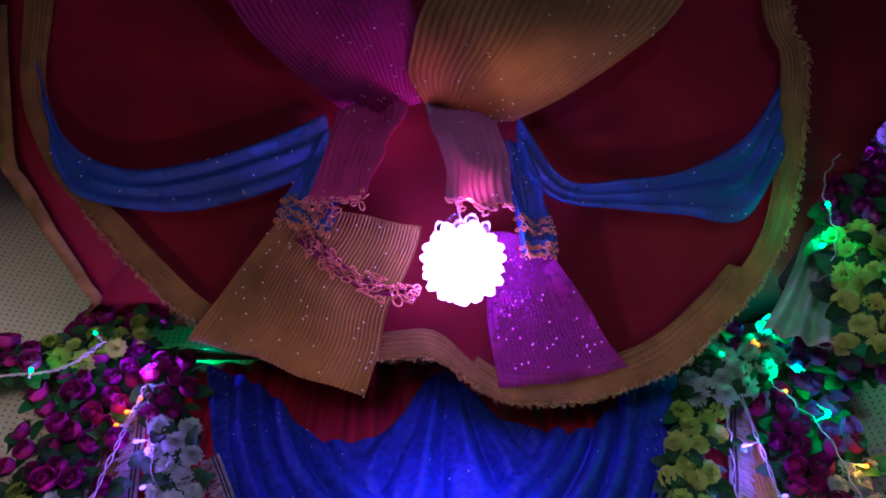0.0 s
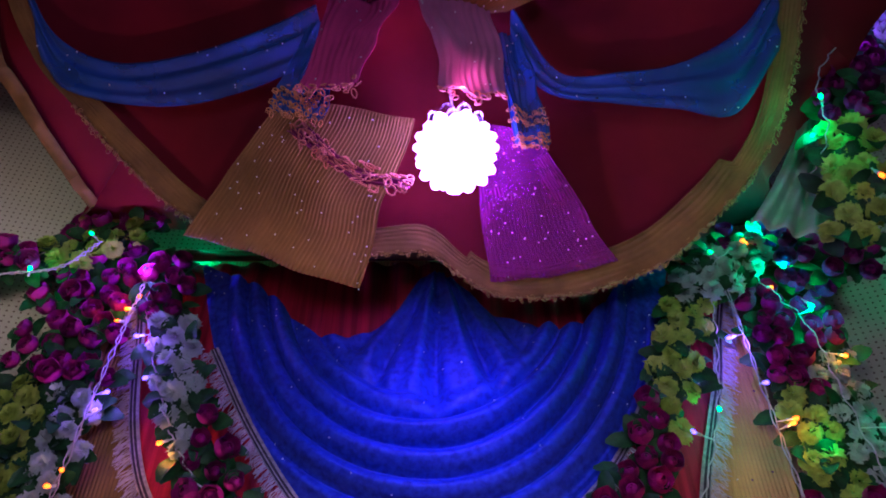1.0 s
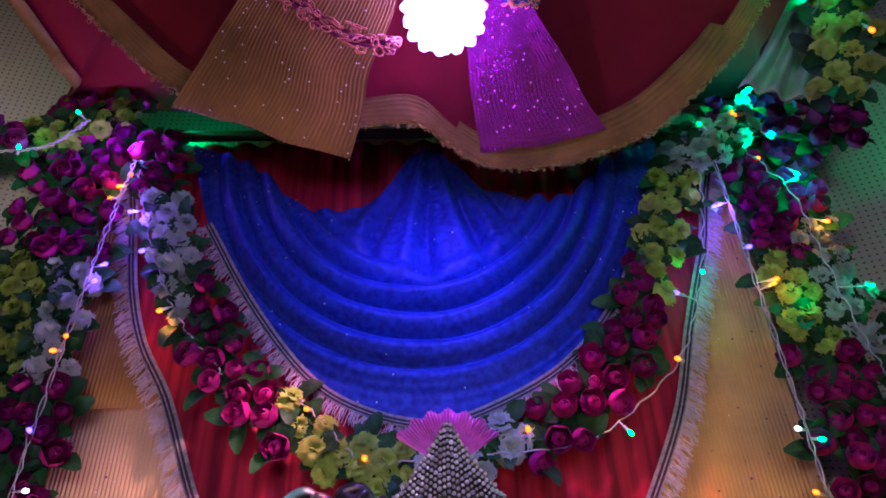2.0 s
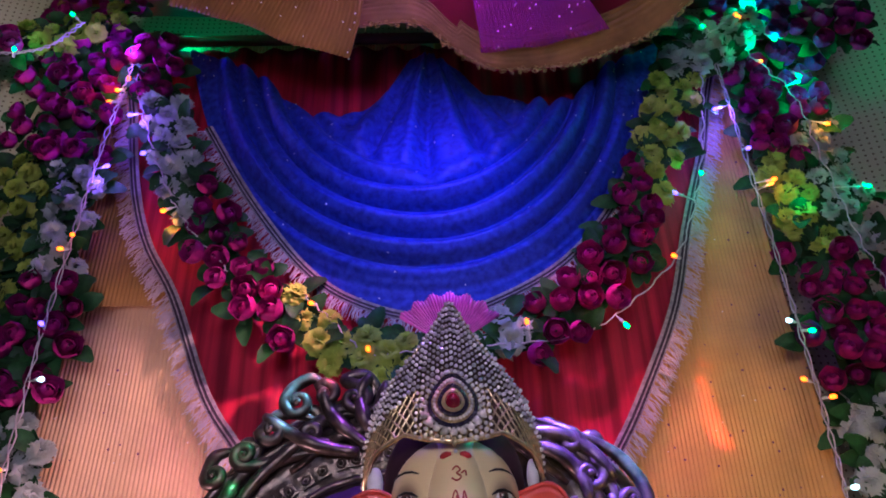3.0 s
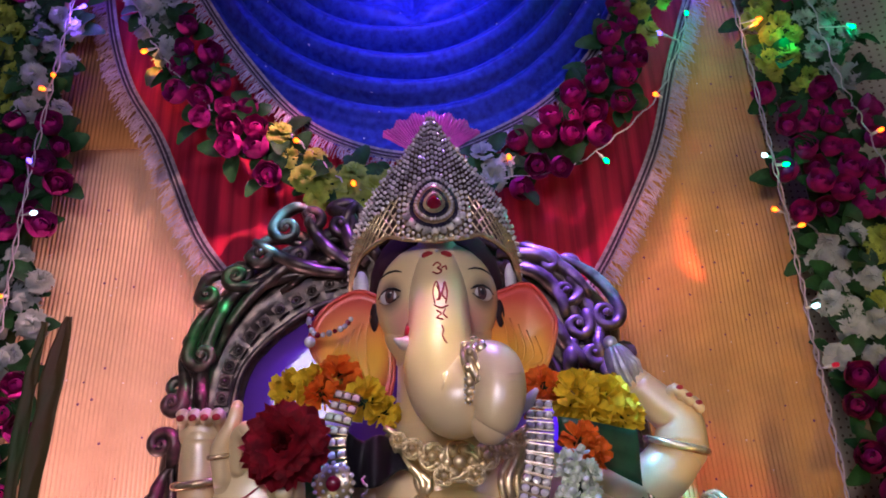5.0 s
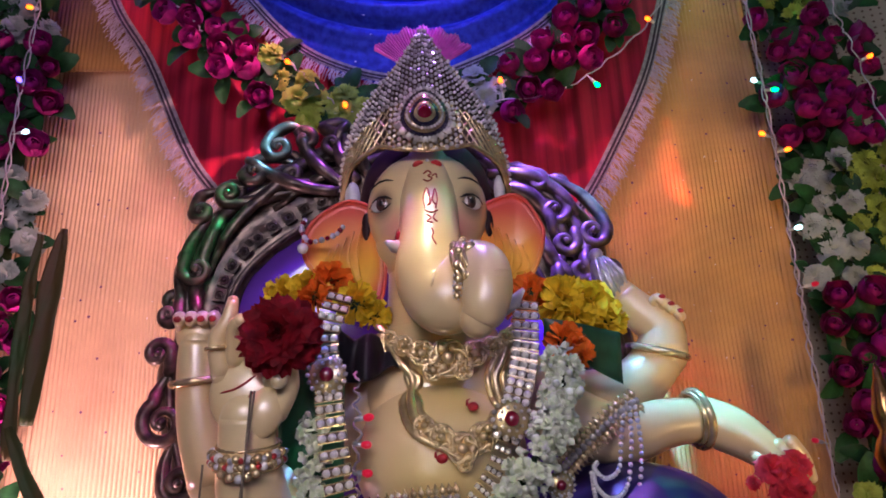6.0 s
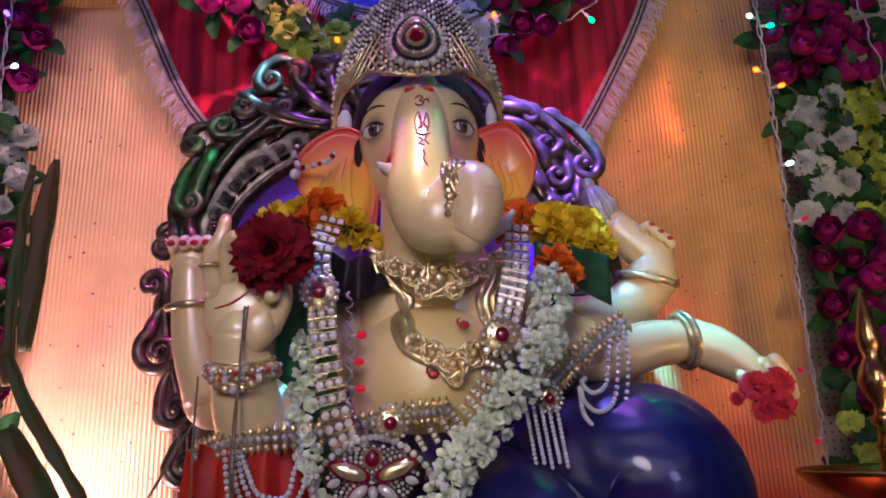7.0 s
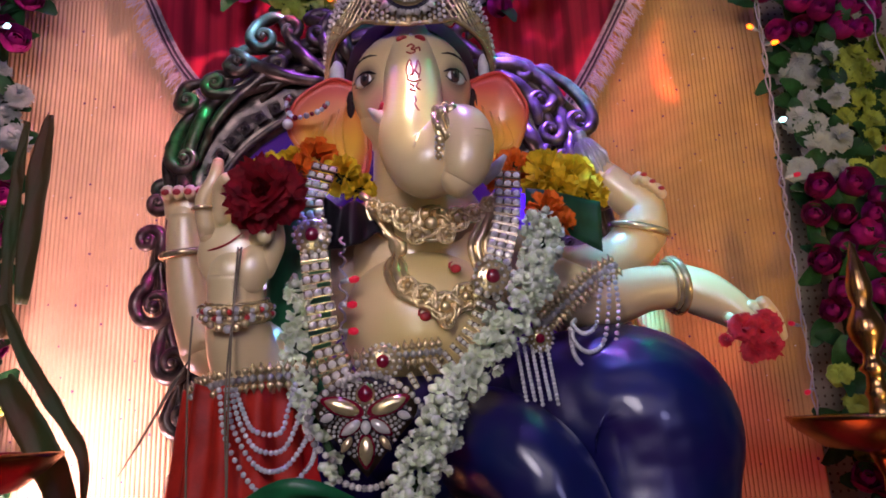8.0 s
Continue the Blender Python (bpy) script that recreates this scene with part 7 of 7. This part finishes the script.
# ---- strings of fairy lights ----
def light_string(path, bulbs, label, seed, strands=2):
    """White twisted wire along path, with bulbs (x, y, z, colour) on short stalks."""
    g = random.Random(seed)
    t = thing("fairy_lights", min(path, key=lambda p: p[2]), label, "fairy lights", "strings of fairy lights")
    line = [Vector(p) for p in spline(path, 16 * len(path))]
    for s in range(strands):
        bm = bmesh.new()
        pts = [p + Vector((0.004 * math.cos(k * 0.9 + s * math.pi), 0.004 * math.sin(k * 0.9 + s * math.pi), 0)) + Vector((g.gauss(0, 0.0012), g.gauss(0, 0.0012), 0)) for k, p in enumerate(line)]
        tube(bm, pts, 0.0017, 6)
        part("wire", bm, M_WIRE, t)
    for x, y, z, c in bulbs:
        p = Vector((x, y, z))
        near = min(line, key=lambda q: (q - p).length)
        way = (p - near)
        way = way.normalized() if way.length > 0.008 else Vector((g.uniform(-1, 1), -0.6, g.uniform(-0.6, 0.6))).normalized()
        start = near if (p - near).length < 0.09 else p - way * 0.03
        bm = bmesh.new()
        tube(bm, [start, p - way * 0.006], 0.0016, 5)
        tube(bm, [p - way * 0.020, p - way * 0.006], 0.0034, 8)
        socket = part("bulb_holder", bm, M_CAP, t)
        bm = bmesh.new()
        tube(bm, [p - way * 0.006, p, p + way * 0.005, p + way * 0.0075], (0.0040, 0.0054, 0.0044, 0.0015), 8)
        part("bulb", bm, M_LED[c], socket)
    return t


Y = 1.535
light_string([(-0.775, Y, 2.86), (-0.785, Y, 2.70), (-0.798, Y, 2.556), (-0.814, Y, 2.286), (-0.828, Y, 1.95), (-0.826, Y, 1.654), (-0.83, Y, 1.35), (-0.82, Y, 1.0)],
             [(-0.785, 1.54, 2.781, "v"), (-0.784, 1.54, 2.707, "o"), (-0.806, 1.54, 2.666, "o"), (-0.819, 1.54, 2.626, "o"), (-0.771, 1.52, 2.407, "v"), (-0.784, 1.52, 2.36, "v"), (-0.81, 1.52, 2.215, "o"), (-0.829, 1.52, 2.179, "o"), (-0.825, 1.52, 1.997, "v"), (-0.794, 1.52, 1.873, "w"), (-0.831, 1.52, 1.693, "o")],
             "white-wired fairy lights, orange and violet bulbs, down the flower column", 71)
light_string([(-0.77, Y, 2.86), (-0.756, Y, 2.689), (-0.693, Y, 2.502), (-0.614, Y, 2.329), (-0.54, Y, 2.217), (-0.45, Y, 2.12)], [(-0.751, 1.53, 2.573, "v"), (-0.697, 1.53, 2.451, "v"), (-0.62, 1.53, 2.282, "o")], "white-wired fairy lights beside the red swag", 72, 1)
light_string([(0.77, Y, 2.80), (0.775, Y, 2.516), (0.781, Y, 2.147), (0.783, Y, 1.821), (0.777, Y, 1.554), (0.772, Y, 1.343), (0.77, Y, 1.0)],
             [(0.731, 1.54, 2.739, "o"), (0.802, 1.54, 2.754, "o"), (0.738, 1.54, 2.567, "v"), (0.782, 1.52, 2.424, "v"), (0.81, 1.52, 2.318, "o"), (0.820, 1.52, 2.330, "o"), (0.757, 1.52, 1.964, "w"), (0.80, 1.52, 1.94, "g"), (0.801, 1.52, 1.796, "o"), (0.752, 1.52, 1.834, "o"), (0.79, 1.52, 1.62, "w"),
              (0.80, 1.52, 1.50, "r"), (0.75, 1.52, 1.07, "r"), (0.74, 1.52, 1.20, "r")], "white-wired fairy lights with orange and violet bulbs down the flower column", 73)
light_string([(0.86, 1.53, 2.76), (0.946, 1.53, 2.591), (0.958, 1.53, 2.409), (0.978, 1.53, 2.179), (1.004, 1.53, 2.043), (1.03, 1.53, 1.85), (1.05, 1.53, 1.5), (1.06, 1.53, 1.0)],
             [(0.896, 1.54, 2.73, "o"), (0.976, 1.54, 2.654, "g"), (1.012, 1.54, 2.512, "o"), (1.054, 1.54, 2.318, "g"), (1.03, 1.52, 2.02, "o"), (1.0, 1.52, 1.55, "r")], "white-wired fairy lights, green and orange bulbs, along the cream cloth", 74, 1)
light_string([(0.73, Y, 2.72), (0.70, Y, 2.55), (0.644, Y, 2.33), (0.557, Y, 2.141), (0.422, Y, 2.013), (0.302, Y, 1.947), (0.12, Y, 1.93), (-0.05, Y, 1.92), (-0.14, Y, 1.92), (-0.22, Y, 2.0), (-0.28, Y, 2.06)],
             [(0.58, 1.53, 2.303, "v"), (0.655, 1.53, 2.36, "g"), (0.546, 1.53, 2.133, "o"), (0.413, 1.53, 1.966, "g"), (-0.135, 1.52, 1.922, "o"), (-0.26, 1.52, 2.03, "o"), (0.20, 1.52, 1.975, "o")], "white-wired fairy lights looped below the blue swag", 75, 1)
light_string([(0.74, 1.5, 2.78), (0.84, 1.5, 2.86), (0.92, 1.5, 2.95), (0.92, 1.3, 2.85), (0.86, 1.05, 2.76), (0.90, 1.03, 2.95), (1.0, 1.0, 3.08), (1.1, 0.95, 3.2)],
             [(0.916, 1.5, 2.957, "g"), (0.843, 1.5, 2.864, "o"), (0.850, 1.5, 2.855, "o"), (0.746, 1.5, 2.821, "g"), (0.92, 1.49, 2.76, "g"), (0.956, 1.5, 2.637, "g"), (0.788, 1.0, 2.702, "g"), (0.854, 1.0, 2.838, "g"), (1.049, 1.0, 3.143, "v"), (0.934, 1.0, 3.074, "v"), (0.90, 1.02, 2.60, "o")],
             "white-wired fairy lights with green bulbs along the canopy's flower garland", 76, 1)
light_string([(-1.25, 1.45, 2.70), (-1.10, 1.46, 2.72), (-0.98, 1.47, 2.75), (-0.90, 1.47, 2.84)], [(-1.049, 1.46, 2.735, "g"), (-0.93, 1.46, 2.86, "g")], "white-wired fairy lights with a green bulb on the short garland", 77)
light_string([(-0.075, 1.122, 1.30), (-0.075, 1.122, 1.24), (-0.075, 1.122, 1.16), (-0.075, 1.122, 1.11)], [(-0.059, 1.114, 1.234, "r"), (-0.062, 1.114, 1.200, "r"), (-0.061, 1.114, 1.165, "r")], "thin red fairy lights hanging beside the statue's belly", 79, 1)
light_string([(-1.15, 1.0, 2.98), (-1.08, 1.0, 3.02), (-1.03, 1.02, 3.06)], [(-1.075, 1.0, 3.045, "w"), (-1.04, 1.0, 3.09, "g"), (-1.10, 1.0, 3.03, "g")], "short piece of fairy lights at the canopy's corner", 78, 1)
